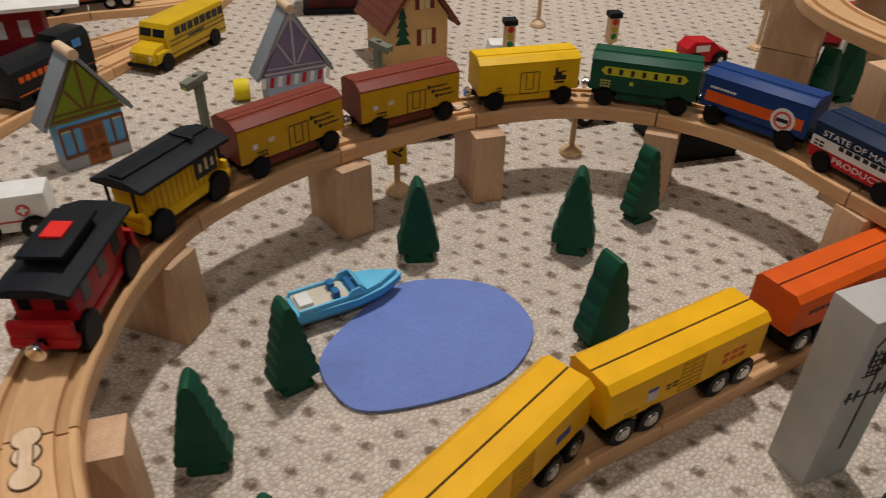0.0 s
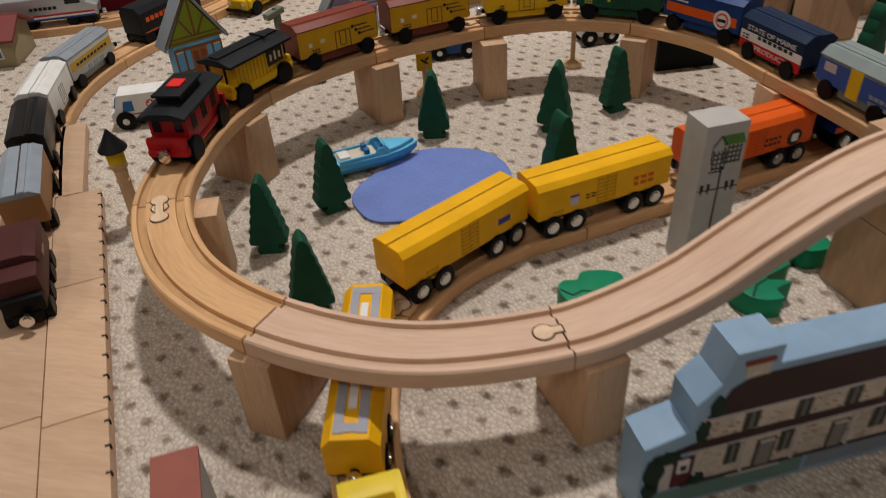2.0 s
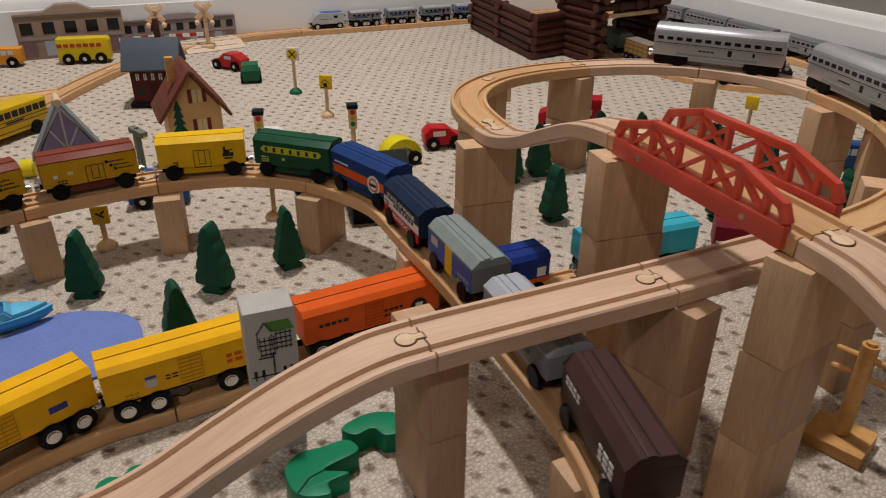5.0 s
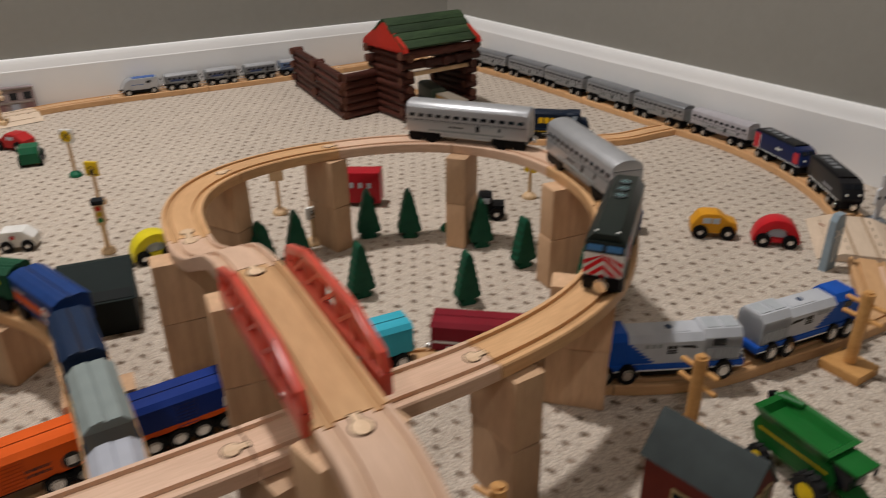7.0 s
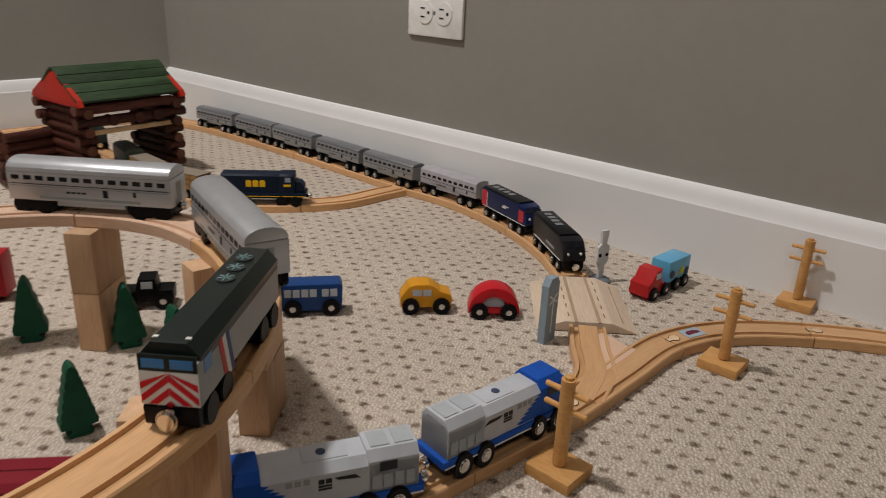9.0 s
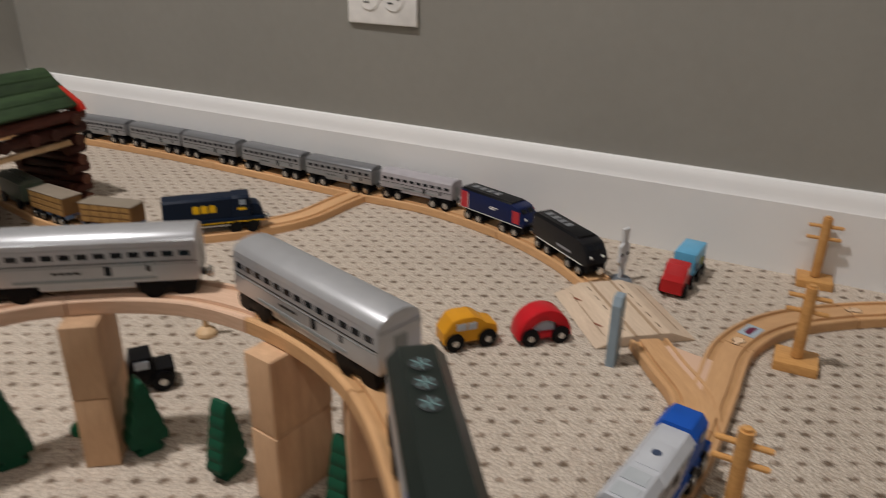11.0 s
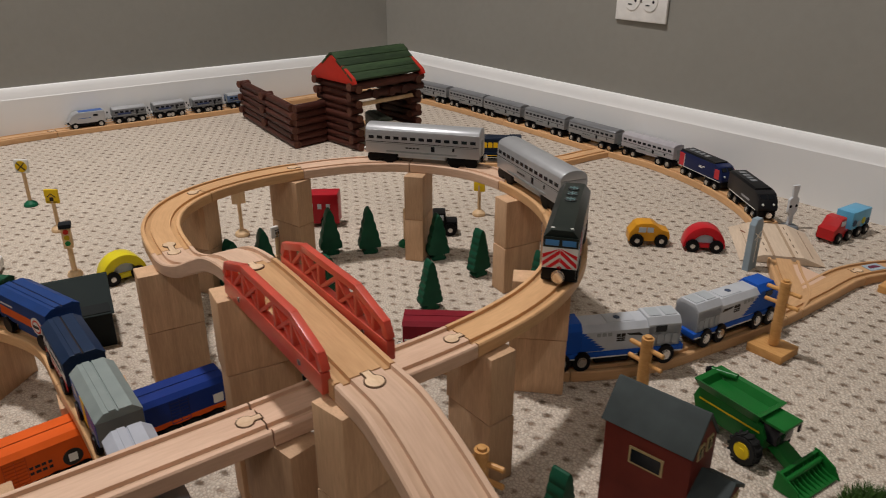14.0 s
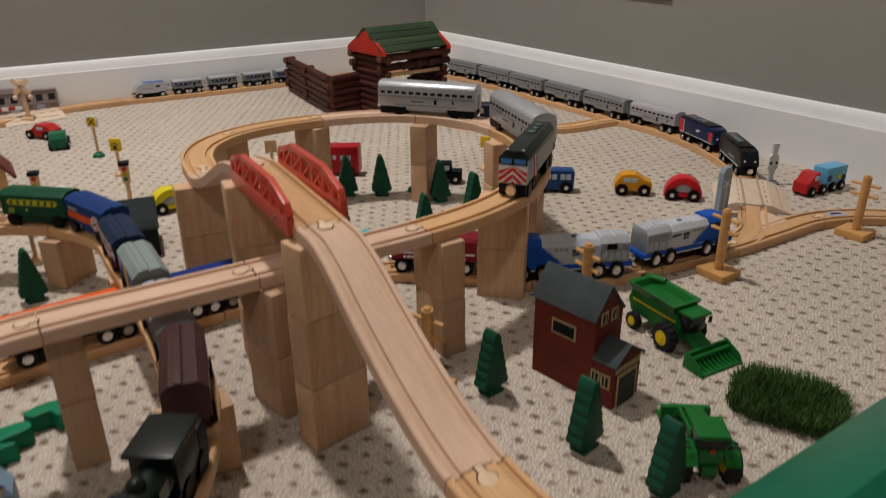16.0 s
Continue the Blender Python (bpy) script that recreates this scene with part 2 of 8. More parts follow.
def lettering(name, text, size, m, mat, parent, depth=0.00012, squeeze=1.0):
    """Writing in the built-in font, centred at the pose m in the parent's space."""
    cu = bpy.data.curves.new(name, "FONT")
    cu.body, cu.size, cu.align_x, cu.align_y, cu.extrude = text, size, "CENTER", "CENTER", depth
    cu.resolution_u = 2
    tmp = bpy.data.objects.new(name, cu)
    me = bpy.data.meshes.new_from_object(tmp)
    bpy.data.objects.remove(tmp)
    me.transform(m @ Matrix.Diagonal((squeeze, 1, 1, 1)))
    me.materials.clear()
    me.materials.append(mat)
    ob = new(name, me)
    ob.parent = parent
    return ob


def smooth_line(pts, step=0.006):
    """A smooth line through the points, as dense points with the index of the given one at each."""
    P = [Vector(p) for p in pts]
    P = [P[0] * 2 - P[1], *P, P[-1] * 2 - P[-2]]
    out, marks = [], []
    for i in range(1, len(P) - 2):
        a, b, c, d = P[i - 1], P[i], P[i + 1], P[i + 2]
        t0, t1, t2 = (b - a).length ** 0.5, (c - b).length ** 0.5, (d - c).length ** 0.5
        m1 = (c - b) + t1 * ((b - a) / t0 - (c - a) / (t0 + t1))
        m2 = (c - b) + t1 * ((d - c) / t2 - (d - b) / (t1 + t2))
        n = max(2, round((c - b).length / step))
        marks.append(len(out))
        for j in range(n):
            s = j / n
            out.append(b * (2 * s**3 - 3 * s**2 + 1) + m1 * (s**3 - 2 * s**2 + s) + c * (3 * s**2 - 2 * s**3) + m2 * (s**3 - s**2))
    marks.append(len(out))
    out.append(P[-2])
    return out, marks


# ---- the room ----
CORNER = Vector((0.685, 2.165, 0))
ALONG_R = Vector((0.512, -0.859, 0)).normalized()
ALONG_L = Vector((-0.869, -0.495, 0)).normalized()
ROOM_L, ROOM_R, ROOM_H = 4.6, 5.2, 2.44


def room_point(l, r, z=0.0):
    """l along the left-hand wall from the corner, r along the right-hand wall."""
    return CORNER + ALONG_L * l + ALONG_R * r + Vector((0, 0, z))


def room_matrix():
    m = Matrix.Identity(4)
    m.col[0][:3], m.col[1][:3], m.col[2][:3], m.col[3][:3] = ALONG_L, ALONG_R, (0, 0, 1), CORNER
    return m


RM = room_matrix()


def room_box(name, l0, l1, r0, r1, z0, z1, mat, label, category):
    bm = box((l0 + l1) / 2, (r0 + r1) / 2, (z0 + z1) / 2, l1 - l0, r1 - r0, z1 - z0)
    bmesh.ops.transform(bm, matrix=RM, verts=bm.verts)
    return tagged(part(name, bm, mat, None, smooth=False), label, category, kind="structure")


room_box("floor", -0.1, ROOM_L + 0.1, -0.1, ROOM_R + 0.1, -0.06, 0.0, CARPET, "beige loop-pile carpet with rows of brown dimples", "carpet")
# ceiling, south and west walls are out of view, added to bounce light
room_box("ceiling", -0.1, ROOM_L + 0.1, -0.1, ROOM_R + 0.1, ROOM_H, ROOM_H + 0.08, CEIL, "plain white painted ceiling", "ceiling")
room_box("wall_north", 0, ROOM_L, -0.1, 0, 0, ROOM_H, WALL, "grey painted wall with a faint orange-peel texture", "wall")
room_box("wall_east", -0.1, 0, -0.1, ROOM_R, 0, ROOM_H, WALL, "grey painted wall with an electrical outlet", "wall")
room_box("wall_south", -0.1, ROOM_L, ROOM_R, ROOM_R + 0.1, 0, ROOM_H, WALL, "plain grey painted wall", "wall")
room_box("wall_west", ROOM_L, ROOM_L + 0.1, -0.1, ROOM_R + 0.1, 0, ROOM_H, WALL, "plain grey painted wall", "wall")


def baseboard(name, m, length, up=1.0):
    """White moulded baseboard: flat face, a stepped bead and a rounded top."""
    prof = [(0.0, 0.0), (0.0145, 0.0), (0.0145, 0.0855), (0.0132, 0.0875), (0.0118, 0.0935), (0.0100, 0.0990), (0.0085, 0.1045), (0.0058, 0.1085), (0.0, 0.110)]
    bm = slab([(a, b * up) for a, b in prof], 0, length, "x")
    bmesh.ops.transform(bm, matrix=m, verts=bm.verts)
    tagged(part(name, bm, BOARD), "white painted baseboard with a moulded top edge", "baseboard", kind="structure")


baseboard("baseboard", RM, ROOM_L)
baseboard("baseboard", RM @ Matrix(((0, 1, 0, 0), (1, 0, 0, 0), (0, 0, 1, 0), (0, 0, 0, 1))), ROOM_R, 1.06)


# ---- wooden railway track ----
TH = 0.0120
RAILPROF = [(-0.0190, 0.0), (0.0190, 0.0), (0.0200, 0.001), (0.0200, 0.0108), (0.0190, 0.0120), (0.0160, 0.0120), (0.0156, 0.0092), (0.0102, 0.0092), (0.0098, 0.0120),
            (-0.0098, 0.0120), (-0.0102, 0.0092), (-0.0156, 0.0092), (-0.0160, 0.0120), (-0.0190, 0.0120), (-0.0200, 0.0108), (-0.0200, 0.001)]


def sweep(line, trim0=0.0, trim1=0.0, lead=None, tail=None, prof=RAILPROF):
    """A track body along a line of top-centre points, with a lengthwise UV map."""
    bm = bmesh.new()
    uv = bm.loops.layers.uv.new("UVMap")
    rings, s = [], 0.0
    shift = random.random() * 3
    for i, p in enumerate(line):
        before = line[i - 1] if i else lead or line[0]
        after = line[i + 1] if i < len(line) - 1 else tail or line[-1]
        d = after - before
        d.normalize()
        side = Vector((d.y, -d.x, 0)).normalized()
        up = side.cross(d)
        if i:
            s += (p - line[i - 1]).length
        q = p + d * (trim0 if i == 0 else -trim1 if i == len(line) - 1 else 0)
        rings.append(([bm.verts.new(q + side * a + up * (b - TH)) for a, b in prof], s))
    N = len(prof)
    for (a, sa), (b, sb) in zip(rings, rings[1:]):
        for i in range(N):
            j = (i + 1) % N
            f = bm.faces.new((a[i], a[j], b[j], b[i]))
            f.material_index = 1 if i in (6, 10) else 0
            for loop, (w, h) in zip(f.loops, ((sa, i), (sa, j), (sb, j), (sb, i))):
                loop[uv].uv = (w + shift, prof[h][0] + prof[h][1] * 0.7)
    bm.faces.new(rings[0][0][::-1]), bm.faces.new(rings[-1][0])
    return bm


def connector_mesh(grow, lift, n=18):
    """A flush dog-bone peg: a round head on a short neck."""
    r, w, L = 0.0058 + grow, 0.0026 + grow, 0.0150
    a0 = math.asin(w / r)
    pts = [(-0.001 - grow, -w)] + [(L - 0.0052 - r * math.cos(a0 + (2 * math.pi - 2 * a0) * i / n), -r * math.sin(a0 + (2 * math.pi - 2 * a0) * i / n)) for i in range(n + 1)] + [(-0.001 - grow, w)]
    return slab(pts, lift - 0.001, lift, "z")


PEG_GAP = mesh_of(connector_mesh(0.0006, 0.0003), "gap", SLOT)
PEG_TOP = mesh_of(connector_mesh(-0.0004, 0.0007), "peg", PEG, True)


def railway(pts, joints, mat=None, label="curved beech toy railway track with two darker grooves", pegs=True, mats=None, labels=None, backward=(), bare=()):
    """Track pieces along the points, cut at the numbered ones. Each piece is a thing; its peg sits in the next piece, or in the one before it."""
    line, marks = smooth_line(pts)
    cuts = [0, *[marks[j] for j in joints], len(line) - 1]
    for i, (a, b) in enumerate(zip(cuts, cuts[1:])):
        m = (mats or {}).get(i, mat or TRACK)
        mid = line[(a + b) // 2]
        lead, tail = (line[a - 1] if a else None), (line[b + 1] if b < len(line) - 1 else None)
        bm = sweep(line[a:b + 1], 0.0006 if a else 0, 0.0006, lead, tail)
        bmesh.ops.translate(bm, vec=-mid, verts=bm.verts)
        ob = tagged(part("track_piece", bm, [m, PALEGROOVE if m is PALE else GROOVE]), (labels or {}).get(i, label), "toy track", "wooden railway")
        ob.location = mid
        if pegs and b < len(line) - 2 and i not in bare:
            d = (line[b + 1] - line[b - 1]).normalized() * (-1 if i + 1 in backward else 1)
            turn = Matrix.Translation(line[b] - mid) @ d.to_track_quat("X", "Z").to_matrix().to_4x4()
            for nm, me in (("peg_slot", PEG_GAP), ("peg", PEG_TOP)):
                q = new(nm, me)
                q.parent, q.matrix_basis = ob, turn
    return line


def lift(pts, z):
    return [(x, y, z) for x, y in pts]


Z1, Z2, Z3, Z0 = 0.0735, 0.135, 0.1965, 0.012
LOOP_A = lift([(0.432, 0.02), (0.468, 0.10), (0.484, 0.20), (0.477, 0.262), (0.460, 0.318), (0.424, 0.391), (0.366, 0.495), (0.331, 0.551), (0.283, 0.624), (0.207, 0.671), (0.125, 0.679), (0.044, 0.649),
               (-0.010, 0.612), (-0.057, 0.573), (-0.098, 0.527), (-0.132, 0.466), (-0.143, 0.405), (-0.139, 0.345), (-0.122, 0.281), (-0.070, 0.213), (0.001, 0.176), (0.085, 0.166), (0.163, 0.190)], Z1)
RAMP_B = [(0.190, 0.206, Z1 + 0.0015), (0.228, 0.229, Z1 + 0.012), (0.263, 0.251, 0.104), (0.300, 0.273, 0.1225), (0.335, 0.294, 0.1335), (0.361, 0.310, Z2)]
STRAIGHT = lift([(0.431, 0.350), (0.502, 0.390), (0.574, 0.433), (0.646, 0.476)], Z2)
LOOP_U = lift([(0.705, 0.522), (0.743, 0.565), (0.769, 0.612), (0.788, 0.674), (0.796, 0.727), (0.791, 0.785), (0.767, 0.853), (0.725, 0.909), (0.650, 0.950), (0.575, 0.956), (0.498, 0.936), (0.430, 0.900), (0.383, 0.853), (0.361, 0.798), (0.363, 0.742), (0.389, 0.674)], Z2)
RAMP_U = [(0.401, 0.650, Z2 + 0.002), (0.424, 0.612, 0.150), (0.446, 0.575, 0.170), (0.468, 0.536, 0.189), (0.491, 0.494, Z3)]
BRIDGE = lift([(0.532, 0.416), (0.571, 0.338)], Z3)
RAMP_G = [(0.585, 0.313, 0.1945), (0.597, 0.289, 0.187), (0.619, 0.241, 0.168), (0.643, 0.191, 0.149), (0.660, 0.158, 0.1385), (0.672, 0.134, Z2)]
FOOT = lift([(0.694, 0.094), (0.725, 0.055), (0.765, 0.025)], Z2)
# the raised railway is one line: lower loop, ascent, upper loop, bridge, descent
ends = [len(LOOP_A) - 1]
for stretch in (RAMP_B, STRAIGHT, LOOP_U, RAMP_U, BRIDGE, RAMP_G):
    ends.append(ends[-1] + len(stretch))
u0 = ends[2]
RAISED = LOOP_A + RAMP_B + STRAIGHT + LOOP_U + RAMP_U + BRIDGE + RAMP_G + FOOT
railway(RAISED, [1, 4, 7, 9, 11, 13, 15, 18, 20, ends[0], ends[1], ends[1] + 2, ends[2], u0 + 3, u0 + 5, u0 + 7, u0 + 9, u0 + 11, u0 + 13, ends[3], ends[4], ends[5], ends[6]],
        mats={9: PALE, 10: PALE, 11: PALE, 12: PALE, 16: PALE, 17: PALE, 20: PALE, 22: PALE}, backward={9, 10, 11, 12, 13},
        labels={10: "pale maple ascending toy track between two heights", 11: "straight pale maple toy track raised on blocks", 12: "straight pale maple toy track raised on blocks",
                20: "pale ascending toy track leading onto a bridge", 21: "straight beech toy track forming a bridge deck", 22: "pale maple descending toy track coming off a bridge"}, bare={8, 19})
LINE_A, LINE_U = smooth_line(LOOP_A)[0], smooth_line([STRAIGHT[-1], *LOOP_U])[0]
TRACK_C = lift([(0.170, -0.06), (0.140, -0.01), (0.110, 0.04), (0.086, 0.088), (0.062, 0.14), (0.046, 0.205), (0.050, 0.255), (0.072, 0.308), (0.117, 0.357), (0.162, 0.388), (0.230, 0.437), (0.330, 0.505), (0.418, 0.559),
                (0.500, 0.607), (0.565, 0.637), (0.625, 0.647), (0.700, 0.635), (0.780, 0.615), (0.864, 0.619), (0.938, 0.645), (1.053, 0.693), (1.135, 0.737), (1.216, 0.780), (1.294, 0.790), (1.385, 0.766), (1.47, 0.722), (1.54, 0.66)], Z0)
LINE_C = railway(TRACK_C, [3, 6, 9, 12, 14, 17, 19, 20, 22, 24])
railway(lift([(1.075, 0.702), (1.110, 0.742), (1.130, 0.79), (1.148, 0.83)], Z0 + 0.0004), [], None, "curved leg of a wooden toy railway switch", pegs=False)
web = part("track_piece", slab([(1.082, 0.714), (1.135, 0.741), (1.176, 0.762), (1.166, 0.786), (1.158, 0.812), (1.142, 0.812), (1.128, 0.775), (1.108, 0.738)], 0.0, Z0 - 0.0006, "z", 0.0006), PALE)
tagged(web, "flat wooden web between the legs of a toy railway switch", "toy track", "wooden railway")
WALL_LINE = lift([(1.196, 0.962), (1.207, 1.04), (1.200, 1.15), (1.158, 1.290), (1.094, 1.395), (0.944, 1.665), (0.82, 1.868), (0.72, 2.00), (0.64, 2.06), (0.54, 2.04), (0.40, 1.955), (0.28, 1.885), (0.10, 1.785), (-0.09, 1.685), (-0.20, 1.61), (-0.275, 1.52), (-0.318, 1.41), (-0.345, 1.29), (-0.352, 1.14), (-0.348, 1.02), (-0.362, 0.93), (-0.386, 0.845), (-0.408, 0.76), (-0.426, 0.67), (-0.421, 0.58), (-0.388, 0.49), (-0.335, 0.405), (-0.26, 0.295), (-0.20, 0.21), (-0.14, 0.122), (-0.075, 0.03)], Z0)
railway(WALL_LINE[:27] + [(-0.299, 0.352, Z0)], [2, 4, 5, 6, 8, 10, 12, 13, 15, 17, 19, 21, 23, 25], label="beech toy track laid on carpet along a baseboard")
LINE_W = smooth_line(WALL_LINE)[0]
LINE_X = railway(lift([(1.094, 1.395), (1.045, 1.372), (0.97, 1.335), (0.90, 1.330), (0.80, 1.352), (0.72, 1.41), (0.665, 1.49), (0.632, 1.575), (0.60, 1.66), (0.56, 1.74), (0.53, 1.82)], Z0 - 0.0005), [3, 5, 8], pegs=False)
LINE_B = railway(lift([(-0.72, 0.905), (-0.60, 0.972), (-0.50, 1.045), (-0.42, 1.085), (-0.36, 1.135)], Z0 - 0.0004), [2], pegs=False)
LINE_D = railway(lift([(-0.78, 0.69), (-0.66, 0.752), (-0.54, 0.808), (-0.47, 0.86), (-0.42, 0.925), (-0.375, 1.0)], Z0 - 0.0006), [2, 4], pegs=False)


# ---- support blocks ----
BH = 0.0615
BLOCK_MESH = mesh_of(box(0, 0, BH / 2, 0.055, 0.026, BH - 0.0004, 0.0011), "block", BLOCK, True)


def support(x, y, angle, n, pair=0.0):
    for i in range(n):
        for s in ((0,) if not pair else (0, 1)):
            ob = new("support_block", BLOCK_MESH)
            d = Vector((-math.sin(radians(angle)), math.cos(radians(angle)), 0)) * pair * s
            ob.matrix_basis = Matrix.Translation(d) @ pose(x + random.uniform(-0.0007, 0.0007), y + random.uniform(-0.0007, 0.0007), i * BH, 0, 0, angle + random.uniform(-1.2, 1.2))
            tagged(ob, "plain wooden building block holding up toy track", "wooden block", "track supports")


for x, y, a, n in ((-0.142, 0.438, -16, 1), (-0.050, 0.574, 134, 1), (0.056, 0.644, 112, 1), (0.212, 0.664, 74, 1), (0.340, 0.545, 25, 1), (-0.1145, 0.2875, 20, 1), (0.001, 0.178, 80, 1), (0.174, 0.201, 124, 1),
                   (0.467, 0.300, 27, 1), (0.474, 0.165, 4, 1), (0.362, 0.332, 120, 2), (0.514, 0.390, 130, 2), (0.569, 0.341, 42, 3), (0.492, 0.479, 22, 3), (0.383, 0.660, 24, 2), (0.664, 0.485, 120, 2),
                   (0.742, 0.594, -15, 2), (0.800, 0.757, 70, 2), (0.771, 0.820, 23, 2), (0.657, 0.936, 70, 2), (0.485, 0.931, 135, 2), (0.372, 0.862, 150, 2), (0.684, 0.112, 30, 2)):
    support(x, y, a, n)


# ---- rolling stock ----
def on_line(line, x, y, back=False):
    """The pose on a track line nearest to (x, y): x forward along the line, z up from the rail top."""
    i = min(range(1, len(line) - 1), key=lambda j: (line[j].x - x) ** 2 + (line[j].y - y) ** 2)
    a, b = line[max(0, i - 5)], line[min(len(line) - 1, i + 5)]
    d = (b - a) * (-1 if back else 1)
    c = line[i] * 0.6 + (a + b) * 0.2
    return pose(c.x, c.y, line[i].z, 0, 0, math.degrees(math.atan2(d.y, d.x)))


def wheel_meshes():
    r, w = 0.0080, 0.0052
    bm = rod((0, -w / 2, 0), (0, w / 2, 0), r, n=20, bevel=0.0007)
    hub = rod((0, -w / 2 - 0.0012, 0), (0, w / 2 + 0.0012, 0), 0.0042, n=22, bevel=0.0010)
    return mesh_of(bm, "tyre", TYRE, True), mesh_of(hub, "hub", STEEL, True)


TYRE_MESH, HUB_MESH = wheel_meshes()


def wheelset(parent, xs, gauge=0.0128, hub=True, scale=1.0):
    for x in xs:
        for s in (-1, 1):
            w = new("wheel", TYRE_MESH)
            w.parent, w.scale = parent, (scale, 1, scale)
            w.location = (x, s * gauge, 0.0080 * scale - (0.0026 if gauge < 0.0150 else 0.0002))
            if hub:
                h = new("hub", HUB_MESH)
                h.parent = w


def couplers(parent, half, z=0.0105, both=True):
    for s in ((-1, 1) if both else (1,)):
        part("coupler_stem", rod((s * (half - 0.002), 0, z), (s * (half + 0.003), 0, z), 0.0026, n=20), BLACK, parent)
        part("magnet", rod((s * (half + 0.0025), 0, z), (s * (half + 0.0075), 0, z), 0.0046, n=24, bevel=0.0012), CHROME, parent, "chrome magnet coupler")


def marks(parent, W2, items, name="marking"):
    """Flat painted marks on both sides: (x, z, width, height, colour)."""
    for x, z, w, h, c in items:
        for s in (-1, 1):
            part(name, box(x * s * -1, s * (W2 + 0.00010), z, w, 0.0004, h), c, parent, smooth=False)


def frame_marks(parent, W2, x, z, w, h, c, t=0.0006):
    """An outlined door painted on both sides."""
    for s in (-1, 1):
        for dx, dz, a, b in ((-w / 2, 0, t, h), (w / 2, 0, t, h), (0, h / 2, w, t), (0, -h / 2, w, t), (-w * 0.2, 0.12 * h, t, h * 0.7), (w * 0.2, 0.12 * h, t, h * 0.7), (0, -0.3 * h, w * 0.5, t)):
            part("door_line", box((x + dx) * -s, s * (W2 + 0.0001), z + dz, a, 0.0004, b), c, parent, smooth=False)


def words(parent, W2, text, x, z, size, c, squeeze=1.0):
    for s in (-1, 1):
        m = Matrix.Translation((x * -s, s * (W2 + 0.0002), z)) @ pose(0, 0, 0, 90, 0, 180 if s > 0 else 0)
        lettering("lettering", text, size, m, c, parent, squeeze=squeeze)


def scribble(x, z, w, rows, c, h=0.0011, gap=0.0021, n=4):
    """Rows of small bars for writing too small to read."""
    out = []
    for i in range(rows):
        for j in range(n):
            bw = w / n * (0.62 + 0.2 * ((i * 3 + j * 5) % 3) / 2)
            out.append((x - w / 2 + w * (j + 0.5) / n, z - i * gap, bw, h, c))
    return out


def boxcar(label, m, body, roof, L=0.086, Wd=0.0325, z0=0.0128, eave=0.0385, ridge=0.0425, eight=False, end=None, cut=True, name="boxcar", wrap=False):
    """A wooden boxcar: body, sloped roof with a sawn middle line, black frame, wheels and magnets."""
    car = thing(name, label, "toy train car", m, "toy trains")
    w = Wd / 2
    flat = 0.76 if eight else 0.60
    part("body", box(0, 0, (z0 + eave) / 2, L, Wd, eave - z0, 0.0010), body, car)
    if wrap or end:
        for s in (-1, 1):
            part("end_panel", box(s * (L / 2 + 0.0001), 0, (z0 + eave) / 2, 0.0006, Wd - 0.001, eave - z0 - 0.001), end or roof, car, smooth=False)
    prof = [(-w - 0.0003, eave - 0.001), (w + 0.0003, eave - 0.001), (w + 0.0003, eave), (w * flat, ridge), (0.0007, ridge), (0.0005, ridge - 0.001), (-0.0005, ridge - 0.001), (-0.0007, ridge), (-w * flat, ridge), (-w - 0.0003, eave)]
    part("roof", slab(prof, -L / 2 - 0.0004, L / 2 + 0.0004, "x", 0.0006), roof, car)
    if cut:
        part("roof_seam", box(0, 0, ridge - 0.0009, L, 0.0009, 0.0006), DARKGAP, car, smooth=False)
    part("underframe", box(0, 0, z0 - 0.003, L - 0.004, Wd - 0.014, 0.007, 0.0006), BLACK, car)
    k = L / 2 - 0.0135
    if not eight:
        part("roof_walk", box(0, 0.0036, ridge + 0.0002, L, 0.0052, 0.0010, 0.0003), roof, car)
        part("centre_sill", box(0, 0, z0 - 0.0038, L - 0.046, Wd - 0.0060, 0.0085, 0.0008), roof, car)
    if eight:
        for s in (-1, 1):
            part("truck", box(s * (k - 0.0085), 0, 0.0085, 0.036, 0.0275, 0.0100, 0.0022), BLACK, car)
        wheelset(car, (-k - 0.0005, -k + 0.0200, k - 0.0200, k + 0.0005), gauge=0.0155, scale=1.20)
    else:
        wheelset(car, (-k, k), gauge=0.0156, hub=False, scale=1.0)
    couplers(car, L / 2)
    return car


YEL, YEL2, BRN = paint(0.62, 0.34, 0.012), paint(0.83, 0.43, 0.008), paint(0.20, 0.045, 0.028)
CREAMY, BLACKINK = paint(0.70, 0.60, 0.36), material("black_ink", (0.02, 0.018, 0.016), 0.5)
WHITEP, REDP, ORANGE = paint(0.75, 0.74, 0.70), paint(0.50, 0.018, 0.020), paint(0.70, 0.105, 0.012)
GREENP, NAVY, BLUEP = paint(0.012, 0.072, 0.036), paint(0.012, 0.026, 0.062), paint(0.014, 0.046, 0.175)
GREYP, MAROON, DKBROWN = paint(0.30, 0.32, 0.32), paint(0.20, 0.012, 0.022), paint(0.060, 0.028, 0.026)
SILVER = material("silver_paint", (0.50, 0.51, 0.53), 0.32, 0.55, 0.08, 60)
WINDOW = material("dark_window", (0.012, 0.014, 0.018), 0.15, 0, 0.1)
GLASSBLUE = paint(0.06, 0.22, 0.50, 0.15)
DKGREEN = paint(0.006, 0.011, 0.008, 0.25)
CHARCOAL = paint(0.011, 0.013, 0.016, 0.5)
YELB = paint(0.78, 0.47, 0.012)


